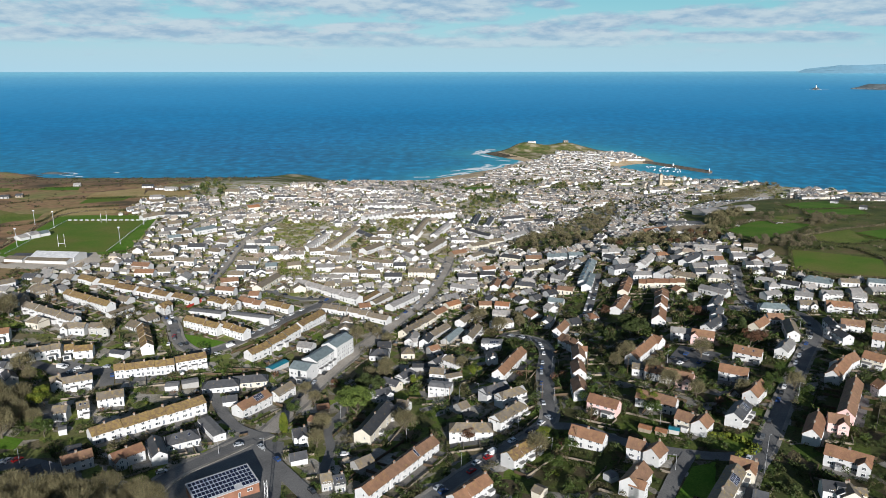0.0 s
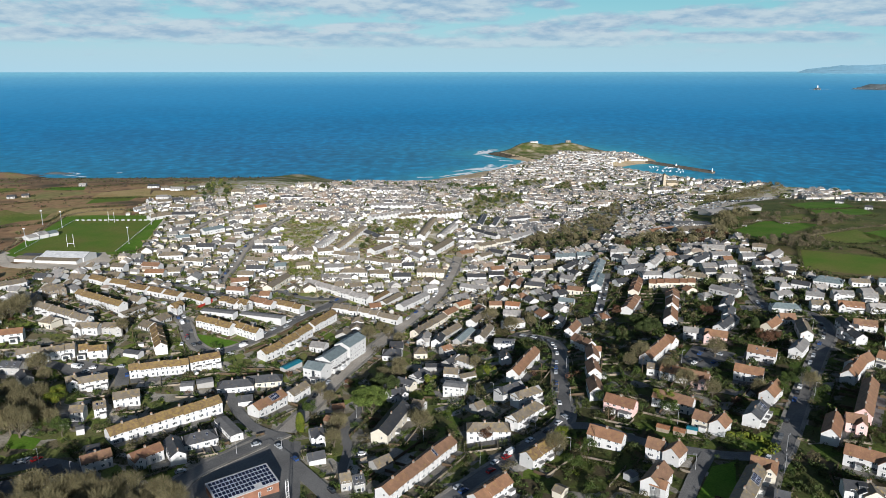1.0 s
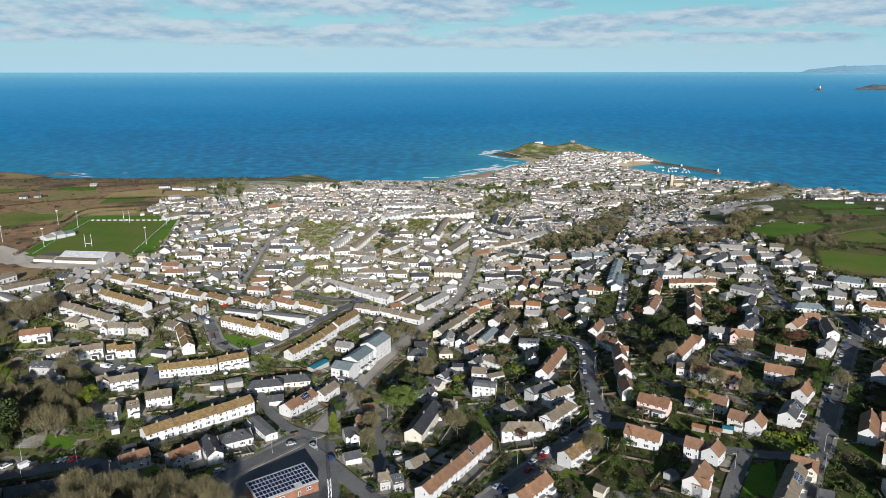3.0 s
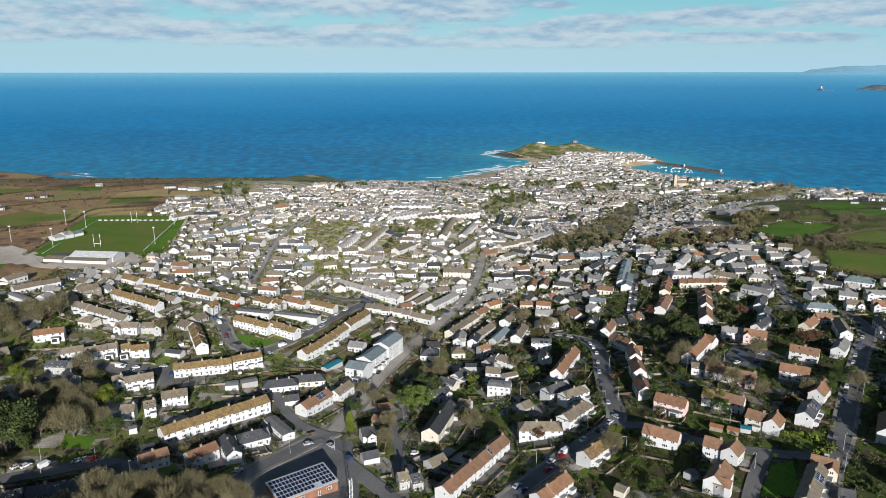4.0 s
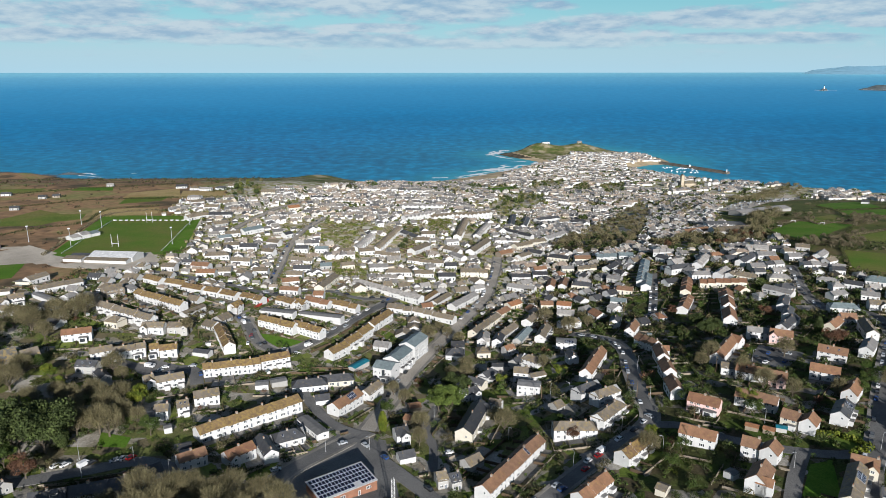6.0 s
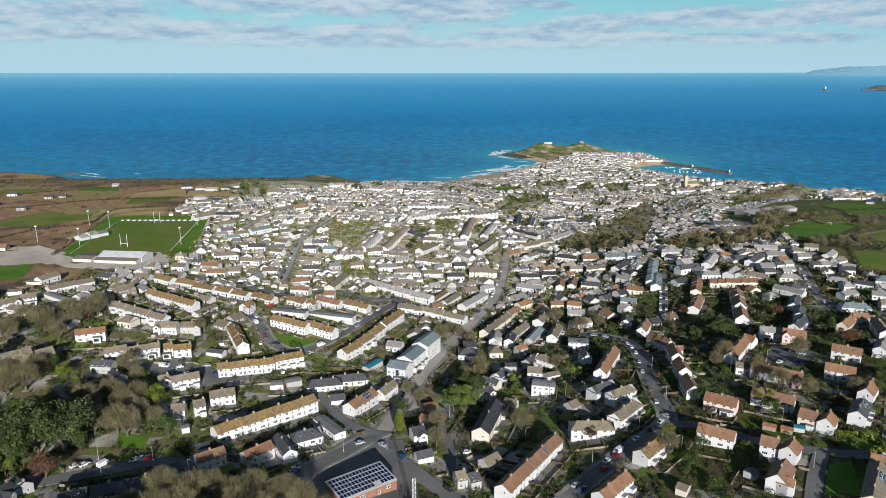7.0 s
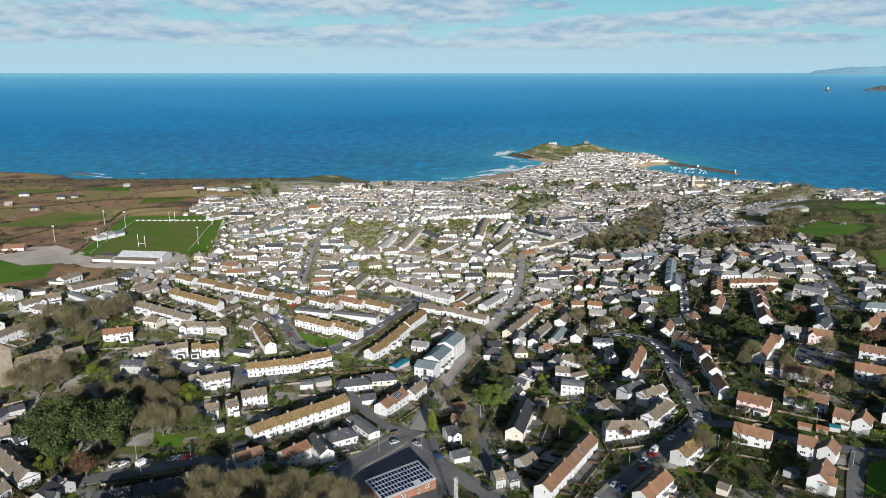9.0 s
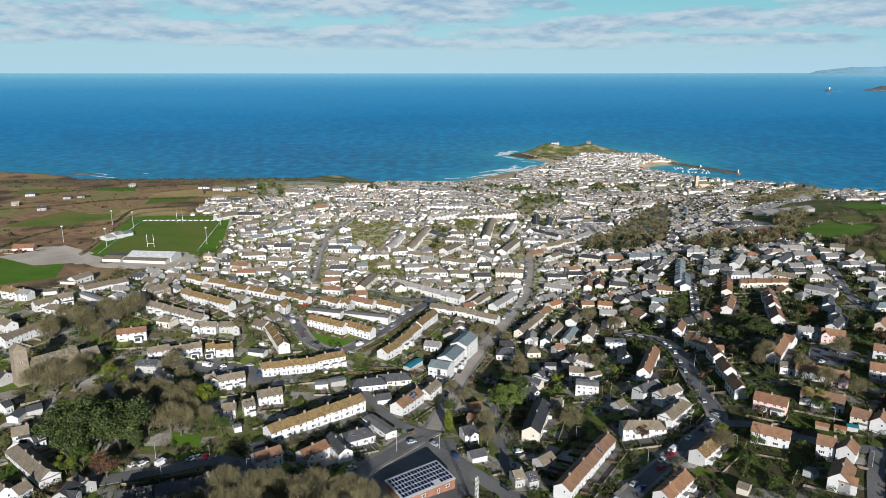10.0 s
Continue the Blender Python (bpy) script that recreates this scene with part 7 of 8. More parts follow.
def park_along(line, offset, share, start=0.0, stop=1.0):
    run, last = 0.0, -9.0
    total = sum((b - a).length for a, b in zip(line, line[1:]))
    for a, b in zip(line, line[1:]):
        run += (b - a).length
        if run - last < 5.6 or not start < run / total < stop:
            continue
        if car_rng.random() > share:
            continue
        last = run
        d = (b - a).normalized()
        p = b + Vector((-d.y, d.x, 0)) * offset
        if flags_at(p.x, p.y) & 1:
            continue
        car(p.x, p.y, math.degrees(math.atan2(d.y, d.x)) + car_rng.choice((0, 180)), car_rng.choice(SHADES), car_rng.random() < 0.06, ground(p.x, p.y) + 0.2)


for k, share in ((0, 0.25), (1, 0.3), (2, 0.55), (5, 0.45), (6, 0.6), (7, 0.55), (9, 0.5), (10, 0.15), (11, 0.35), (14, 0.6), (15, 0.7)):
    park_along(ROADS[k][0], ROADS[k][1] / 2 - 1.1, share)
    if k in (7, 15):
        park_along(ROADS[k][0], -ROADS[k][1] / 2 + 1.1, share * 0.4)
for cx, cy, ct in ((122, 329, 40), (126, 332, 40), (130, 343, 50), (136, 348, 20), (121, 337, 40), (139, 341, 130), (132, 329, 45), (-190, 325, 60), (-184, 323, 60), (-196, 330, 60)):
    car(cx, cy, ct, car_rng.choice(SHADES))


def car_rows(corners, rows, cols, share):
    """The many cars of the hilltop car park, joined."""
    a, b, c, d = [Vector((*p, 0)) for p in corners]
    heaps = {k: Heap() for k in ("white", "silver", "black", "grey")}
    prof = [(-2.1, 0.3), (2.1, 0.3), (2.1, 0.65), (1.15, 0.95), (0.55, 1.42), (-1.15, 1.45), (-1.95, 1.0), (-2.1, 0.7)]
    for j in range(rows):
        for i in range(cols):
            if car_rng.random() > share:
                continue
            u, v = (i + 0.5) / cols, (j + 0.5) / rows
            p = (a.lerp(b, u)).lerp(d.lerp(c, u), v)
            m = pose(p.x, p.y, ground(p.x, p.y) + 0.15, 0, 0, 60 + car_rng.uniform(-4, 4))
            vs = [(x, s * (0.87 if z < 0.99 else 0.72), z) for s in (-1, 1) for x, z in prof]
            heaps[car_rng.choice(list(heaps))].add(vs, [tuple(range(8)), tuple(reversed(range(8, 16)))] + [(8 + k, 8 + (k + 1) % 8, (k + 1) % 8, k) for k in range(8)], 0, m)
    for k, h in heaps.items():
        if h.v:
            tagged(new("car_park_cars", h.mesh("car_park_cars", CAR[k])), k + " cars standing in the hilltop car park", "cars", kind="stuff")


car_rows([(313, 870), (320, 831), (576, 1187), (580, 1236)], 24, 10, 0.35)


# ---- garden walls, fences, sheds, patios round the nearer houses ----
plot_rng = random.Random(9)
WALLS = {"stone": Heap(), "timber": Heap()}
HEDGES = []
SHEDS = 0


def wall_run(heap, ax, ay, bx, by, hgt, thick=0.22):
    """A wall that follows the ground, broken where it would cross a house or street."""
    L = math.hypot(bx - ax, by - ay)
    n = max(1, int(L / 3))
    turn = math.atan2(by - ay, bx - ax)
    s, c = math.sin(turn) * thick / 2, math.cos(turn) * thick / 2
    for i in range(n):
        x0, y0, x1, y1 = ax + (bx - ax) * i / n, ay + (by - ay) * i / n, ax + (bx - ax) * (i + 1) / n, ay + (by - ay) * (i + 1) / n
        if flags_at((x0 + x1) / 2, (y0 + y1) / 2) & 3:
            continue
        z0, z1 = ground(x0, y0), ground(x1, y1)
        heap.add([(x0 + s, y0 - c, z0 - 0.4), (x1 + s, y1 - c, z1 - 0.4), (x1 - s, y1 + c, z1 - 0.4), (x0 - s, y0 + c, z0 - 0.4),
                  (x0 + s, y0 - c, z0 + hgt), (x1 + s, y1 - c, z1 + hgt), (x1 - s, y1 + c, z1 + hgt), (x0 - s, y0 + c, z0 + hgt)],
                 [(0, 1, 5, 4), (1, 2, 6, 5), (2, 3, 7, 6), (3, 0, 4, 7), (4, 5, 6, 7)])


def shed(x, y, turn, roof, wall):
    e = thing("garden_shed", x, y, turn, "small garden shed with a pitched felt roof", "shed", "garden sheds")
    h = Heap()
    w, d = plot_rng.uniform(1.8, 3.0), plot_rng.uniform(1.5, 2.4)
    gable_walls(h, w, d, 1.8, 2.3, 0.5)
    put("wall", h.mesh("wall", wall), e)
    h = Heap()
    roof_slabs(h, w, d, 1.8, 2.32, 0.12, 0.06)
    put("roof", h.mesh("roof", roof), e)
    take(rect(x, y, turn, w / 2, d / 2), 1)


HOMES = [p for p in PLANTS_OFF if p[1] < 700 and p[3] > 3.5]
for x, y, turn, a, b in HOMES:
    n = max(1, round(a * 2 / 7))
    c, s = math.cos(radians(turn)), math.sin(radians(turn))
    front, back = b + plot_rng.uniform(5, 11), b + plot_rng.uniform(5, 12)
    kind = plot_rng.choice(("stone", "stone", "stone", "timber", "timber"))
    hgt = {"stone": 1.0, "timber": 1.3}[kind]

    def at(u, v):
        return x + c * u - s * v, y + s * u + c * v
    for k in range(n + 1):
        u = -a + 2 * a * k / n
        if plot_rng.random() < 0.55:
            wall_run(WALLS[kind], *at(u, -b), *at(u, -b - (front - b) * plot_rng.uniform(0.5, 1.0)), hgt)
        if plot_rng.random() < 0.55:
            wall_run(WALLS[kind], *at(u, b), *at(u, b + (back - b) * plot_rng.uniform(0.5, 1.0)), hgt)
    for u0, v0, u1, v1 in ((-a, -b, -a, -front), (a, -b, a, -front), (-a, b, -a, back), (a, b, a, back), (-a, -front, a, -front), (-a, back, a, back)):
        if plot_rng.random() < 0.6:
            HEDGES.append((at(u0, v0), at(u1, v1), plot_rng.uniform(0.5, 1.3)))
    wall_run(WALLS["stone" if kind == "timber" else kind], *at(-a, -front), *at(a, -front), 0.9)
    wall_run(WALLS[kind], *at(-a, back), *at(a, back), hgt)
    for k in range(n):
        u = -a + 2 * a * (k + plot_rng.uniform(0.25, 0.75)) / n
        sx, sy = at(u, -front + 2.0) if plot_rng.random() < 0.6 else at(u, back - 2.0)
        if SHEDS < 80 and plot_rng.random() < 0.45 and free(rect(sx, sy, turn, 1.8, 1.6), 3):
            shed(sx, sy, turn + plot_rng.choice((0, 90)), plot_rng.choice((ROOF["felt"], ROOF["slate"], ROOF["metal"], ROOF["felt"])), plot_rng.choice((TIMBER, WALL["white"], WALL["grey"], WALL["grey"], TIMBER)))
            SHEDS += 1
    if plot_rng.random() < 0.5 and y < 500:
        d = plot_rng.uniform(2, 4)
        p = [at(-a + 1.2, -b + 1.0), at(a - 1.2, -b + 1.0), at(a - 1.2, -b - d), at(-a + 1.2, -b - d)]
        if free(p, 2):
            drape("patio", p, plot_rng.choice((PAVING, PAVING, ASPHALT)), 0.07, 2.0, "paved patio before the house", "patio")
for kind, mat, text in (("stone", STONE, "low granite garden walls between plots"), ("timber", TIMBER, "brown timber garden fences between plots")):
    tagged(new("garden_walls", WALLS[kind].mesh("garden_walls", mat)), text, "walls", kind="stuff")


def hedges():
    rng = np.random.default_rng(62)
    for mat, text in ((HEDGE, "olive brown garden hedges between plots"), (GREEN, "dark green garden hedges between plots"), (PINE, "deep green laurel hedges between plots")):
        C, R = [], []
        for i, ((ax, ay), (bx, by), r) in enumerate(HEDGES):
            if i % 3 != (HEDGE, GREEN, PINE).index(mat):
                continue
            n = max(2, int(math.hypot(bx - ax, by - ay) / (r * 0.8)))
            for k in range(n + 1):
                x, y = ax + (bx - ax) * k / n + float(rng.normal()) * 0.3, ay + (by - ay) * k / n + float(rng.normal()) * 0.3
                if flags_at(x, y) & 3 or rng.random() < 0.15:
                    continue
                q = r * float(rng.uniform(0.6, 1.3))
                C.append((x, y, ground(x, y) + q * 0.6))
                R.append(q)
        v, f = leaf_cloud(rng, C, R, 13, np.minimum(np.array(R) * 0.34, 0.38), 0.95)
        tagged(new("garden_hedges", fast_mesh("garden_hedges", v, f, mat)), text, "hedges", kind="stuff")


hedges()


# ---- the town: some thousand houses farther off, street by street, joined district by district ----
town_rng = random.Random(21)


def in_town(x, y):
    ragged = 30 * noise.noise(Vector((x * 0.02, y * 0.02, 8.8)))
    if y < 1990 and x + ragged < -318 - 0.10 * (y - 600):
        return False
    if y > 978 and x + ragged < -198 + 0.2 * (y - 978):
        return False
    if y > 720 and x > 770:
        return False
    d = float(coast_distance(np.array([x * 1.0]), np.array([y * 1.0]))[0])
    sandy = y > 1500 and x < 360
    if y < 1500 and x > 430 - 0.15 * (y - 900) and noise.noise(Vector((x * 0.02, y * 0.02, 4.1))) < -0.05:
        return False
    if x < 100 and y > np.interp(x, (-354, -249, -211, -189, -112, -57, 39, 100), (835, 900, 960, 1070, 1310, 1410, 1510, 1620)) + ragged:
        return False
    return d > (72 if sandy else 30) and not (y > 2040 and (x < 348 or y > 2136))


def add_house(walls, roofs, holes, x, y, turn, L, W, he, detail):
    if L > 14:                     # a terrace: house after house, stepping with the slope
        k = max(2, round(L / 6.5))
        c, s = math.cos(radians(turn)), math.sin(radians(turn))
        for i in range(k):
            u = -L / 2 + L * (i + 0.5) / k
            add_house(walls, roofs, holes, x + c * u, y + s * u, turn, L / k, W + 0.5 * (i % 2), he, detail)
        return
    z = ground(x, y)
    m = pose(x, y, z, 0, 0, turn)
    rise = W / 2 * math.tan(radians(town_rng.uniform(24, 35)))
    gable_walls(walls, L, W, he, he + rise - 0.02, 4.0, 0, m)
    roof_slabs(roofs, L, W, he, he + rise, 0.3, 0.2, 0, m, hip=W * 0.45 if L < 13 and town_rng.random() < 0.42 else 0)
    n = max(1, round(L / 6))
    if he < 2.15 and L < 7:        # garages and wings have no stack
        return
    if detail > 1 or town_rng.random() < 0.5:
        for i in range((n + 1) // 2):
            cx = -L / 2 + L * (2 * i + 0.9) / (n + 0.9)
            walls.box(cx - 0.4, cx + 0.4, -0.3, 0.3, he + rise - 0.8, he + rise + 0.8, 0, m)
    floors = 2 if he > 3.9 else 1
    for i in range(n):
        for k in (0.28, 0.72) if detail > 1 else (0.5,):
            for fl in range(floors):
                cx, zz = -L / 2 + L * (i + k) / n, 0.9 + 2.6 * fl
                holes.box(cx - 0.55, cx + 0.55, -W / 2 - 0.05, -W / 2 + 0.1, zz, zz + 1.15, 0, m)
    if detail > 1:
        for fl in range(floors):
            holes.box(L / 2 - 0.1, L / 2 + 0.05, -0.6, 0.6, 0.9 + 2.6 * fl, 2.2 + 2.6 * fl, 0, m)
            holes.box(-L / 2 - 0.05, -L / 2 + 0.1, -0.6, 0.6, 0.9 + 2.6 * fl, 2.2 + 2.6 * fl, 0, m)
        if town_rng.random() < 0.3:     # dormers or a rear wing
            w = town_rng.uniform(3, 5)
            wm = m @ pose(town_rng.uniform(-L / 4, L / 4), -W / 2 - 1.2, 0, 0, 0, 90)
            gable_walls(walls, W * 0.7, w, he * 0.8, he * 0.8 + w * 0.35, 4.0, 0, wm)
            roof_slabs(roofs, W * 0.7, w, he * 0.8, he * 0.8 + w * 0.36, 0.2, 0.15, 0, wm)


def district(y0, y1, row, gap, detail, terrace, small=False):
    walls, roofs, holes = Heap(), Heap(), Heap()
    count = 0
    y = y0
    while y < y1:
        x = -390.0 - 0.1 * y
        while x < 770:
            a = 12 + 75 * noise.noise(Vector((x * 0.0042, y * 0.0036, 3.3)))
            L = town_rng.uniform(18, 42) if town_rng.random() < terrace else town_rng.choice((6.0, 7.0, 8.0, 9.0, 11.0)) * (1.12 if y > 960 else 1.0)
            W = town_rng.uniform(6.4, 8.4)
            if small:              # low wings and garages in what room is left
                L, W = town_rng.uniform(3.6, 6.5), town_rng.uniform(3.2, 5.2)
            turn = a + (90 if L < 14 and town_rng.random() < 0.33 else 0) + town_rng.uniform(-5, 5)
            px = x + L / 2
            py = y + 16 * math.sin(px * 0.017 + y * 0.013) + town_rng.uniform(-2.5, 2.5) + px * math.tan(radians(9))
            if in_town(px, py) and free(rect(px, py, turn, L / 2 + 0.8, W / 2 + 1.0), 15) and town_rng.random() < (0.5 if small else 0.90 if detail > 1 else 0.94):
                if detail == 3:
                    block(px, py, turn if -90 < turn <= 90 else turn - 180, L, W, town_rng.choice((2.6, 2.8, 2.9, 4.4)), town_rng.choice(("slate", "pale", "grey", "grey", "pale", "brown")), town_rng.choice(("white", "white", "white", "cream", "grey")), hip=int(town_rng.random() < 0.35 and L < 13), lite=1)
                else:
                    add_house(walls, roofs, holes, px, py, turn, L, W,
                              town_rng.choice((1.8, 2.0, 2.1) if small else (2.1, 2.2, 2.4, 2.6, 3.6)) + (town_rng.uniform(1.2, 3.4) if y > 1285 else town_rng.uniform(0.6, 2.2) if y > 960 else 0), detail)
                take(rect(px, py, turn, L / 2, W / 2), 1)
                count += 1
            x += L + town_rng.uniform(*gap)
        y += row
    if detail == 3:
        return count
    base = thing("town_houses", 0, (y0 + y1) / 2, 0, "dense white painted houses with slate and tiled roofs", "houses", z=0.0, kind="stuff")
    m = pose(0, -(y0 + y1) / 2, 0)
    for name, hp, mat in (("walls", walls, FAR_WALL), ("roofs", roofs, FAR_ROOF), ("windows", holes, GLASS)):
        tagged(put(name, hp.mesh(name, mat), base, m), kind="stuff")
    return count


district(400, 545, 15, (3, 9), 3, 0.0)
district(530, 745, 12, (2, 7), 2, 0.22)
district(735, 985, 12.5, (2, 6), 2, 0.36)
district(470, 980, 9, (1.0, 4.0), 1, 0.0, True)
district(975, 1300, 15, (2, 7), 1, 0.42)
district(1285, 1680, 15, (1.5, 6), 1, 0.42)
district(1670, 2120, 14, (1, 3), 1, 0.4)


# ---- garden growth, hedges, woods ----
def scatter(name, mat, label, n, x0, x1, y0, y1, r0, r1, leaf, per, seed, avoid=3, want=0, test=None, up=0.45, cap=9.0):
    rng = np.random.default_rng(seed)
    C, R = [], []
    tries = 0
    while len(C) < n and tries < n * 14:
        tries += 1
        x, y = float(rng.uniform(x0, x1)), float(rng.uniform(y0, y1))
        if rng.random() > 0.35 + 0.9 * (0.5 + noise.noise(Vector((x * 0.03, y * 0.03, seed)))):
            continue
        fl = flags_at(x, y)
        if fl & avoid or (want and not fl & want) or (test and not test(x, y)):
            continue
        k = float(rng.integers(1, 4))
        r = float(rng.uniform(r0, r1))
        for i in range(int(k)):
            xx, yy = x + float(rng.normal()) * r * 0.8, y + float(rng.normal()) * r * 0.8
            if flags_at(xx, yy) & avoid:
                continue
            rr = r * float(rng.uniform(0.6, 1.1))
            C.append((xx, yy, ground(xx, yy) + rr * up))
            R.append(rr)
    if C:
        far = np.array([c[1] for c in C]) > 320
        v, f = leaf_cloud(rng, C, R, np.where(far & (per > 30), per // 2, per), np.minimum(np.array(R) * leaf, cap) * np.where(far & (per > 30), 1.38, 1.0), 0.85)
        tagged(new(name, fast_mesh(name, v, f, mat)), label, "shrubs", kind="stuff")


TOWN = in_town
scatter("garden_shrubs", GREEN, "dark green garden shrubs between houses", 3500, -312, 276, 190, 504, 0.5, 1.7, 0.25, 52, 31, cap=0.28)
scatter("garden_shrubs", HEDGE, "olive brown hedges and shrubs between houses", 3500, -312, 276, 190, 504, 0.5, 1.7, 0.25, 52, 32, cap=0.28)
scatter("garden_shrubs", SCRUB, "bare brown winter shrubs between houses", 900, -312, 276, 190, 504, 0.6, 2.2, 0.20, 46, 33, cap=0.27)
scatter("garden_shrubs", LIME, "yellow-green garden shrubs between houses", 420, -312, 276, 190, 504, 0.4, 1.2, 0.24, 40, 34, cap=0.25)
scatter("garden_shrubs", PINE, "deep green laurels and conifers between houses", 2600, -312, 276, 190, 504, 0.6, 2.1, 0.23, 54, 35, cap=0.28)
scatter("town_shrubs", MIDGREEN, "green garden shrubs among the town houses", 4200, -360, 620, 470, 1080, 0.8, 2.5, 0.36, 14, 36, 15, test=TOWN)
scatter("town_shrubs", CROWN, "bare brown shrubs among the town houses", 4600, -360, 620, 470, 1200, 1.0, 2.8, 0.34, 14, 37, 15, test=TOWN)
scatter("town_shrubs", PINE, "dark green trees among the town houses", 1300, -300, 620, 720, 1800, 1.5, 4.2, 0.42, 14, 38, 15, test=TOWN)


def wood(name, mat, label, poly, n, h0, h1, seed, twigs=210, wide=0.12, avoid=3):
    """A stand of leafless trees: short trunks under round domes of outward twigs."""
    rng = np.random.default_rng(seed)
    P = np.array(poly)
    V = []
    k = tries = 0
    while k < n and tries < n * 20:
        tries += 1
        x, y = rng.uniform(P[:, 0].min(), P[:, 0].max()), rng.uniform(P[:, 1].min(), P[:, 1].max())
        if not inside(poly, x, y) or flags_at(x, y) & avoid:
            continue
        k += 1
        hgt = rng.uniform(h0, h1)
        r = hgt * 0.46
        z = ground(x, y)
        d = rng.normal(size=(twigs, 3))
        d /= np.linalg.norm(d, axis=1)[:, None]
        d[:, 2] = np.where(d[:, 2] < -0.4, -d[:, 2], d[:, 2])
        lump = 1 + 0.2 * np.sin(d[:, 0] * 5 + k) * np.cos(d[:, 1] * 6 + 2 * k)
        p = np.array([x, y, z + hgt * 0.56]) + d * (r * rng.uniform(0.3, 1.0, twigs) ** 0.6 * lump)[:, None]
        o = p - np.array([x, y, z + hgt * 0.15])
        o /= np.linalg.norm(o, axis=1)[:, None]
        o += rng.normal(size=o.shape) * 0.45
        s = np.cross(o, rng.normal(size=o.shape))
        s /= np.linalg.norm(s, axis=1)[:, None]
        o *= (rng.uniform(0.5, 1.0, twigs) * hgt * 0.10)[:, None]
        s *= wide
        V.append(np.stack([p - o - s, p - o + s, p + o + s * 0.5, p + o - s * 0.5], 1).reshape(-1, 3))
        w = hgt * 0.03
        for a, b in ((w, 0), (0, w)):
            V.append(np.array([(x - a, y - b, z - 0.5), (x + a, y + b, z - 0.5), (x + a * 0.5, y + b * 0.5, z + hgt * 0.7), (x - a * 0.5, y - b * 0.5, z + hgt * 0.7)]))
    if V:
        v = np.concatenate(V)
        tagged(new(name, fast_mesh(name, v, np.arange(len(v)).reshape(-1, 4), mat)), label, "trees", kind="stuff")


VALLEY = [(61, 674), (89, 726), (148, 827), (225, 993), (263, 1045), (247, 968), (189, 789), (143, 665), (108, 641)]
wood("valley_wood", CROWN, "brown leafless trees of the valley wood", VALLEY, 90, 4, 8, 61)
wood("valley_wood", HEDGE, "dark olive trees of the valley wood", VALLEY, 16, 3.5, 7, 60)
wood("valley_wood", TWIG, "darker leafless trees of the valley wood", VALLEY, 70, 4, 7.5, 62)
scatter("valley_wood", PINE, "dark green trees in the valley wood", 60, 48, 312, 504, 912, 1.5, 3.6, 0.30, 40, 41, 3, want=8)
scatter("valley_wood", CROWN, "olive brown undergrowth in the valley wood", 260, 48, 312, 504, 912, 1.5, 3.2, 0.32, 24, 40, 3, want=8)
for k, q in enumerate(GROVES):
    big = q[0][1] > 800
    wood("town_grove", CROWN, "bare brown trees of a grove among the town houses", q, 20 if big else 8, 4, 7.5, 90 + k, 150)
    wood("town_grove", PINE, "dark evergreen trees of a grove among the town houses", q, 10 if big else 4, 4, 7.5, 110 + k, 320, 0.30)
    wood("town_grove", MIDGREEN, "green trees of a grove among the town houses", q, 9 if big else 5, 3.5, 6.5, 130 + k, 260, 0.28)
for k, q in enumerate(ALLOTMENTS):
    xs, ys = [p[0] for p in q], [p[1] for p in q]
    for i, (mat, text, n) in enumerate(((MIDGREEN, "green hedges and bushes in the allotments", 150), (LIME, "yellow-green bushes in the allotments", 60), (CROWN, "brown winter bushes in the allotments", 130))):
        scatter("allotment_bushes", mat, text, n, min(xs), max(xs), min(ys), max(ys), 0.7, 2.2, 0.26, 26, 150 + 5 * k + i, 3, test=lambda x, y, q=q: inside(q, x, y))
SCHOOL = [(152, 636), (203, 683), (274, 675), (260, 627), (226, 603), (165, 573), (152, 627)]
wood("school_wood", CROWN, "bare brown trees beside the school", SCHOOL, 40, 5, 9, 63)
wood("school_wood", RUSSET, "russet bare trees beside the school", SCHOOL, 12, 5, 8, 64)
wood("hill_wood", CROWN, "bare brown trees beside the playing field", [(253, 660), (301, 760), (340, 803), (353, 788), (313, 724), (283, 678), (264, 646)], 45, 6, 11, 65)
wood("hill_wood", CROWN, "bare trees along the hilltop", [(354, 965), (533, 1257), (654, 1377), (668, 1327), (595, 1234), (402, 947), (334, 878)], 110, 6, 10, 66)
wood("hill_wood", TWIG, "bare trees on the field banks", [(274, 623), (329, 624), (367, 651), (354, 608), (300, 555), (271, 572)], 50, 4, 7, 67)
wood("hill_wood", TWIG, "bare trees between the upper fields", [(345, 758), (401, 797), (456, 778), (435, 725), (370, 676), (349, 712)], 50, 4, 7, 68)
wood("town_wood", CROWN, "bare trees below the hilltop car park", [(311, 1211), (382, 1275), (414, 1216), (301, 886), (236, 801), (195, 752), (214, 865)], 30, 5, 9, 69)
for q, n in (([(260, 670), (317, 774), (373, 846), (363, 790), (318, 721), (273, 662)], 22), ([(459, 1227), (761, 1592), (799, 1575), (360, 922)], 30), ([(311, 1211), (382, 1275), (414, 1216), (301, 886), (236, 801), (199, 811)], 40), ([(670, 1241), (887, 1559), (955, 1527), (734, 1182)], 26)):
    xs, ys = [p[0] for p in q], [p[1] for p in q]
    scatter("hill_trees", PINE, "dark evergreen trees on the hill", n, min(xs), max(xs), min(ys), max(ys), 2.0, 4.0, 0.28, 60, 70 + n, 3, up=1.0, test=lambda x, y, q=q: inside(q, x, y))


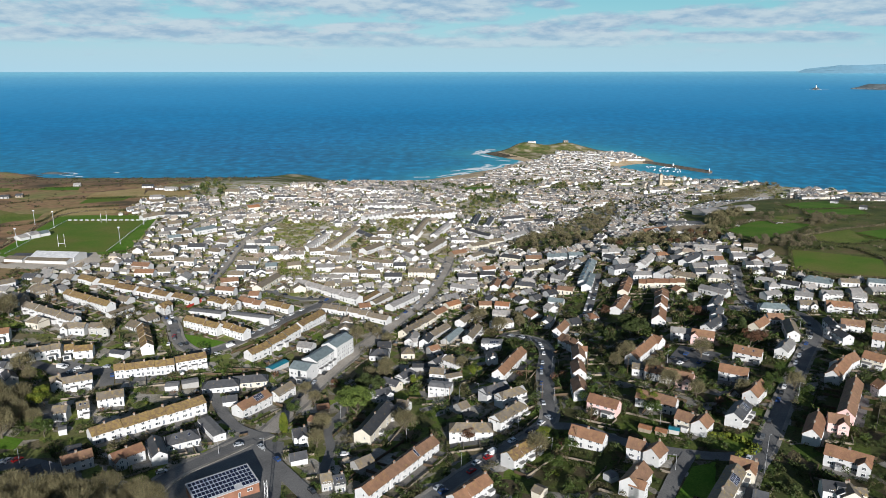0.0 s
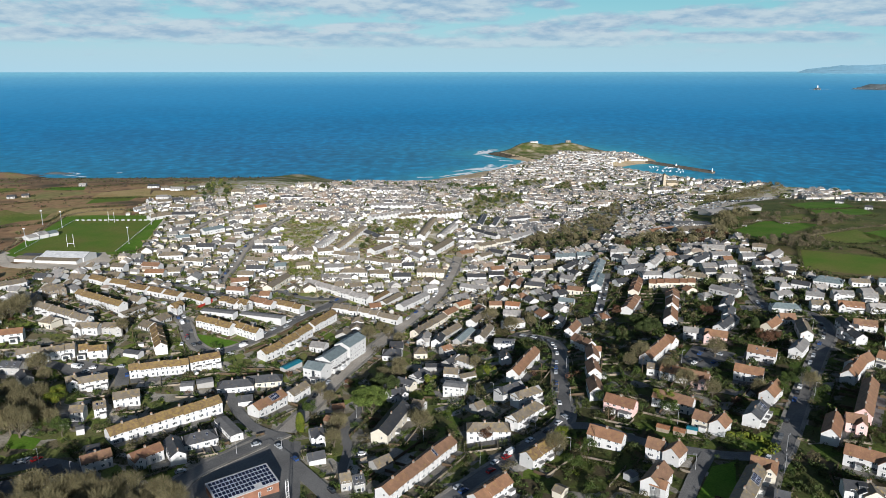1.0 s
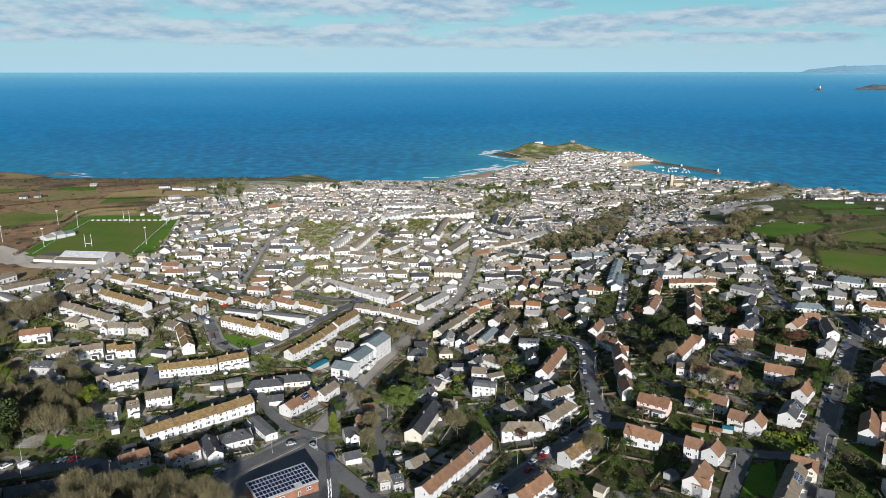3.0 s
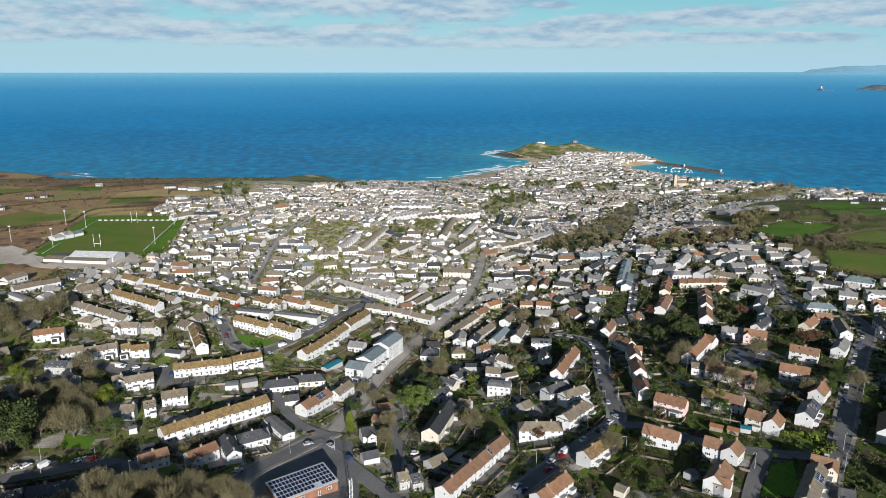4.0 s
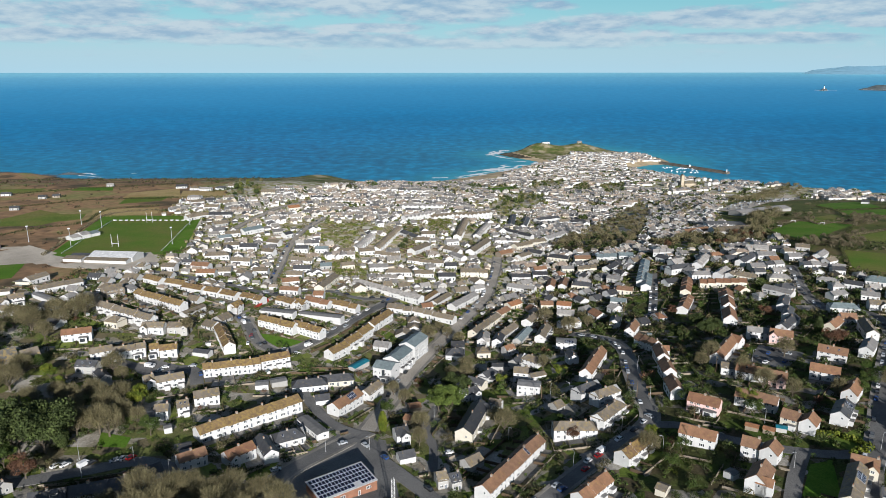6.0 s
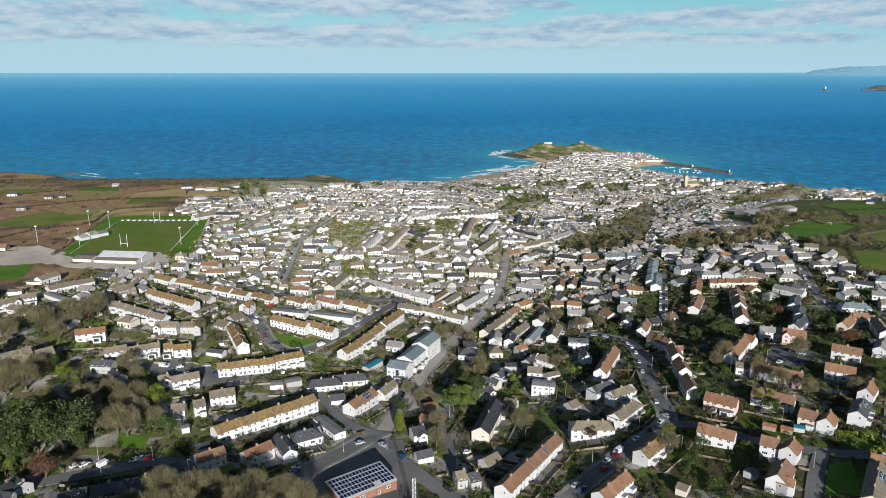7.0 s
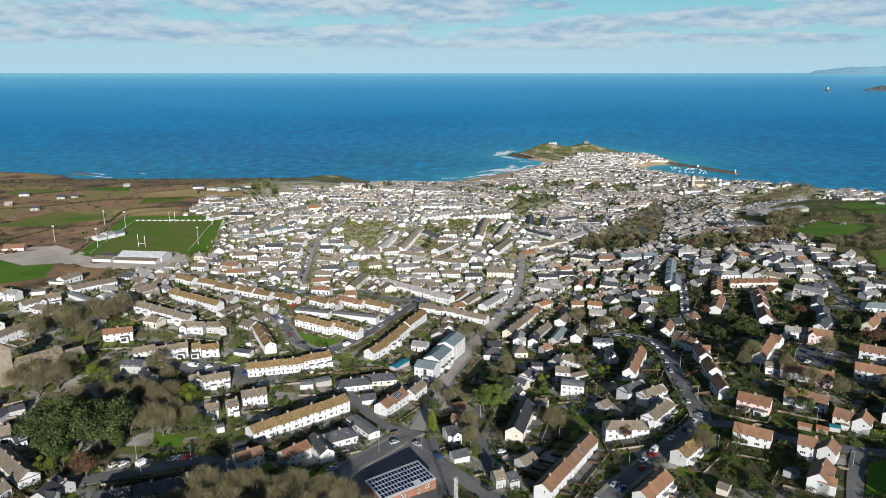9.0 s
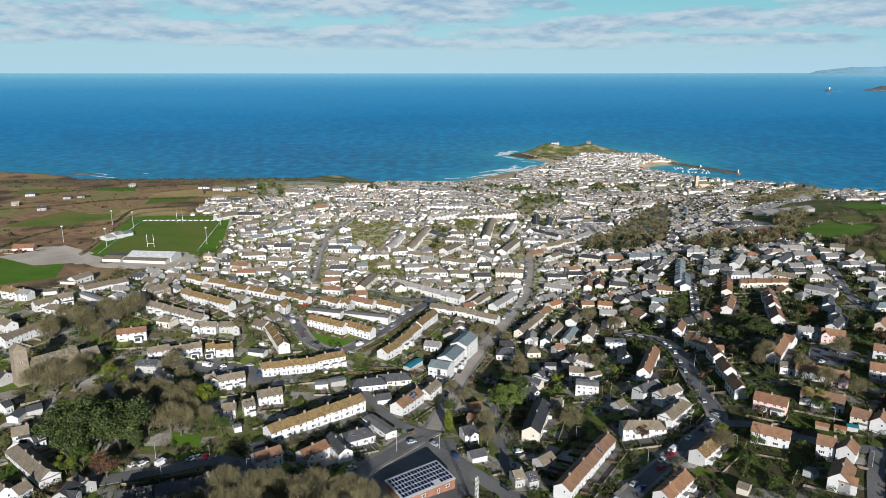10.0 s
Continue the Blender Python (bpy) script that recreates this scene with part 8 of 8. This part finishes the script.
scatter("field_hedges", HEDGE, "dark hedges and scrub between the fields", 380, 246, 744, 456, 1150, 0.9, 2.6, 0.30, 22, 42, 3, want=4)
scatter("field_hedges", TWIG, "bare brown scrub between the fields", 420, 246, 744, 456, 1150, 0.9, 2.6, 0.28, 22, 43, 3, want=4)
scatter("heath_scrub", FERN, "brown bracken and scrub on the hillside", 900, -840, -314, 480, 1380, 0.7, 2.4, 0.34, 14, 44, 7)
scatter("heath_scrub", HEDGE, "dark gorse scrub on the hillside", 900, -840, -314, 480, 1380, 0.7, 2.6, 0.34, 14, 45, 7)


def hedge_line(points, r, mat, label, seed, per=17):
    rng = np.random.default_rng(seed)
    C, R = [], []
    for p in smooth_line(points, r * 0.9):
        x, y = p.x + float(rng.normal()) * r * 0.25, p.y + float(rng.normal()) * r * 0.25
        rr = r * float(rng.uniform(0.7, 1.25))
        C.append((x, y, ground(x, y) + rr * 0.4))
        R.append(rr)
    v, f = leaf_cloud(rng, C, R, per, np.array(R) * 0.26, 0.85)
    tagged(new("hedge", fast_mesh("hedge", v, f, mat)), label, "hedge", "field hedges")


DARK = "dark winter hedge along a field edge"
hedge_line([(284, 676), (282, 601), (324, 624), (388, 703)], 1.6, HEDGE, DARK, 1)
hedge_line([(289, 686), (339, 727), (391, 707)], 1.8, TWIG, DARK, 2)
hedge_line([(290, 561), (319, 566), (344, 563), (346, 520)], 2.2, HEDGE, DARK, 3)
hedge_line([(324, 611), (352, 582), (403, 608)], 1.8, HEDGE, DARK, 4)
hedge_line([(328, 620), (407, 676), (467, 708)], 1.8, TWIG, DARK, 5)
hedge_line([(454, 907), (454, 856), (539, 890)], 1.8, HEDGE, DARK, 6)
hedge_line([(450, 848), (425, 774), (511, 802)], 1.8, HEDGE, DARK, 7)
hedge_line([(361, 756), (348, 702), (410, 740)], 1.8, TWIG, DARK, 8)
hedge_line([(294, 568), (268, 510), (261, 488), (291, 474), (313, 464)], 1.3, HEDGE, DARK, 9)
hedge_line([(-274, 548), (-262, 567), (-279, 654), (-292, 701)], 1.8, HEDGE, DARK, 10)
hedge_line([(-364, 531), (-377, 588), (-391, 664), (-396, 709), (-360, 736), (-300, 716)], 1.8, TWIG, DARK, 11)
hedge_line([(-441, 549), (-444, 595), (-430, 635), (-401, 664), (-411, 739), (-365, 764)], 1.6, HEDGE, DARK, 12)
hedge_line([(-560, 740), (-514, 768), (-469, 809), (-384, 819)], 1.6, HEDGE, DARK, 13)
hedge_line([(-595, 855), (-538, 909), (-473, 933), (-398, 961)], 1.6, HEDGE, DARK, 14)
hedge_line([(-428, 818), (-369, 825), (-310, 831)], 1.4, HEDGE, DARK, 15)
hedge_line([(-344, 871), (-322, 895), (-307, 921), (-285, 893)], 3.0, PINE, "dark shelter belt of trees behind houses", 16)
hedge_line([(-245, 880), (-236, 910), (-227, 901)], 3.0, PINE, "dark shelter belt of trees behind houses", 17)
hedge_line([(106, 251), (113, 250), (119, 246), (121, 241), (118, 237), (113, 236)], 1.7, LIME, "yellow-green clipped hedge at a street corner", 30, 90)
hedge_line([(473, 1225), (543, 1281), (621, 1333), (792, 1575)], 3.0, HEDGE, DARK, 18)
hedge_line([(867, 1551), (900, 1559), (912, 1535)], 3.5, PINE, "dark shelter belt of pines on the cliff", 19)
hedge_line([(186, 666), (205, 628), (240, 636), (266, 645)], 3.0, TWIG, "bare trees beside the school", 20, 60)
scatter("town_shrubs", LIME, "yellow-green shrubs and trees among the town houses", 520, -360, 620, 470, 1000, 1.0, 2.4, 0.34, 16, 46, 15, test=TOWN)
scatter("garden_trees", SCRUB, "small bare garden trees between houses", 420, -312, 276, 190, 504, 1.6, 2.8, 0.12, 130, 47, 3, up=1.0)
scatter("garden_trees", GREEN, "small evergreen garden trees between houses", 300, -312, 276, 190, 504, 1.2, 2.4, 0.13, 130, 48, 3, up=1.0)
scatter("garden_trees", RUSSET, "small russet garden trees between houses", 120, -312, 276, 190, 504, 1.2, 2.2, 0.13, 120, 49, 3, up=1.0)
scatter("town_shrubs", MIDGREEN, "green gardens among the old town houses", 1800, -200, 620, 1000, 1750, 1.5, 4.0, 0.48, 11, 50, 15, test=TOWN)
scatter("town_trees", PINE, "dark evergreen clumps among the old town houses", 360, -200, 620, 980, 1900, 2.5, 5.5, 0.34, 22, 51, 15, test=TOWN, up=0.9)
scatter("town_trees", CROWN, "bare brown clumps among the old town houses", 700, -200, 620, 980, 1800, 2.5, 5.0, 0.34, 18, 52, 15, test=TOWN, up=0.9)
scatter("town_trees", PINE, "dark evergreen trees standing over the town roofs", 120, -150, 600, 900, 1800, 3.0, 6.0, 0.30, 30, 53, 12, test=TOWN, up=1.0)
scatter("town_trees", HEDGE, "olive brown trees standing over the town roofs", 130, -200, 620, 800, 1700, 3.0, 5.5, 0.30, 30, 54, 12, test=TOWN, up=1.0)
scatter("garden_trees", SCRUB, "bare brown trees between the houses of the east side", 300, 20, 330, 380, 760, 1.8, 3.4, 0.18, 50, 55, 7, up=1.0)
scatter("garden_trees", PINE, "dark evergreen trees between the houses of the east side", 320, 20, 330, 380, 760, 1.5, 3.0, 0.24, 44, 56, 7, up=0.9)
scatter("garden_trees", PINE, "deep green trees between the brown-roofed houses", 320, 20, 276, 190, 480, 1.2, 2.7, 0.13, 130, 57, 3, up=0.95)
scatter("garden_trees", GREEN, "green trees between the brown-roofed houses", 240, 20, 276, 190, 480, 1.0, 2.3, 0.14, 120, 58, 3, up=0.95)
scatter("garden_shrubs", HEDGE, "olive brown shrubs between the brown-roofed houses", 1500, 20, 276, 190, 480, 0.6, 1.6, 0.22, 40, 59, 3, cap=0.27)
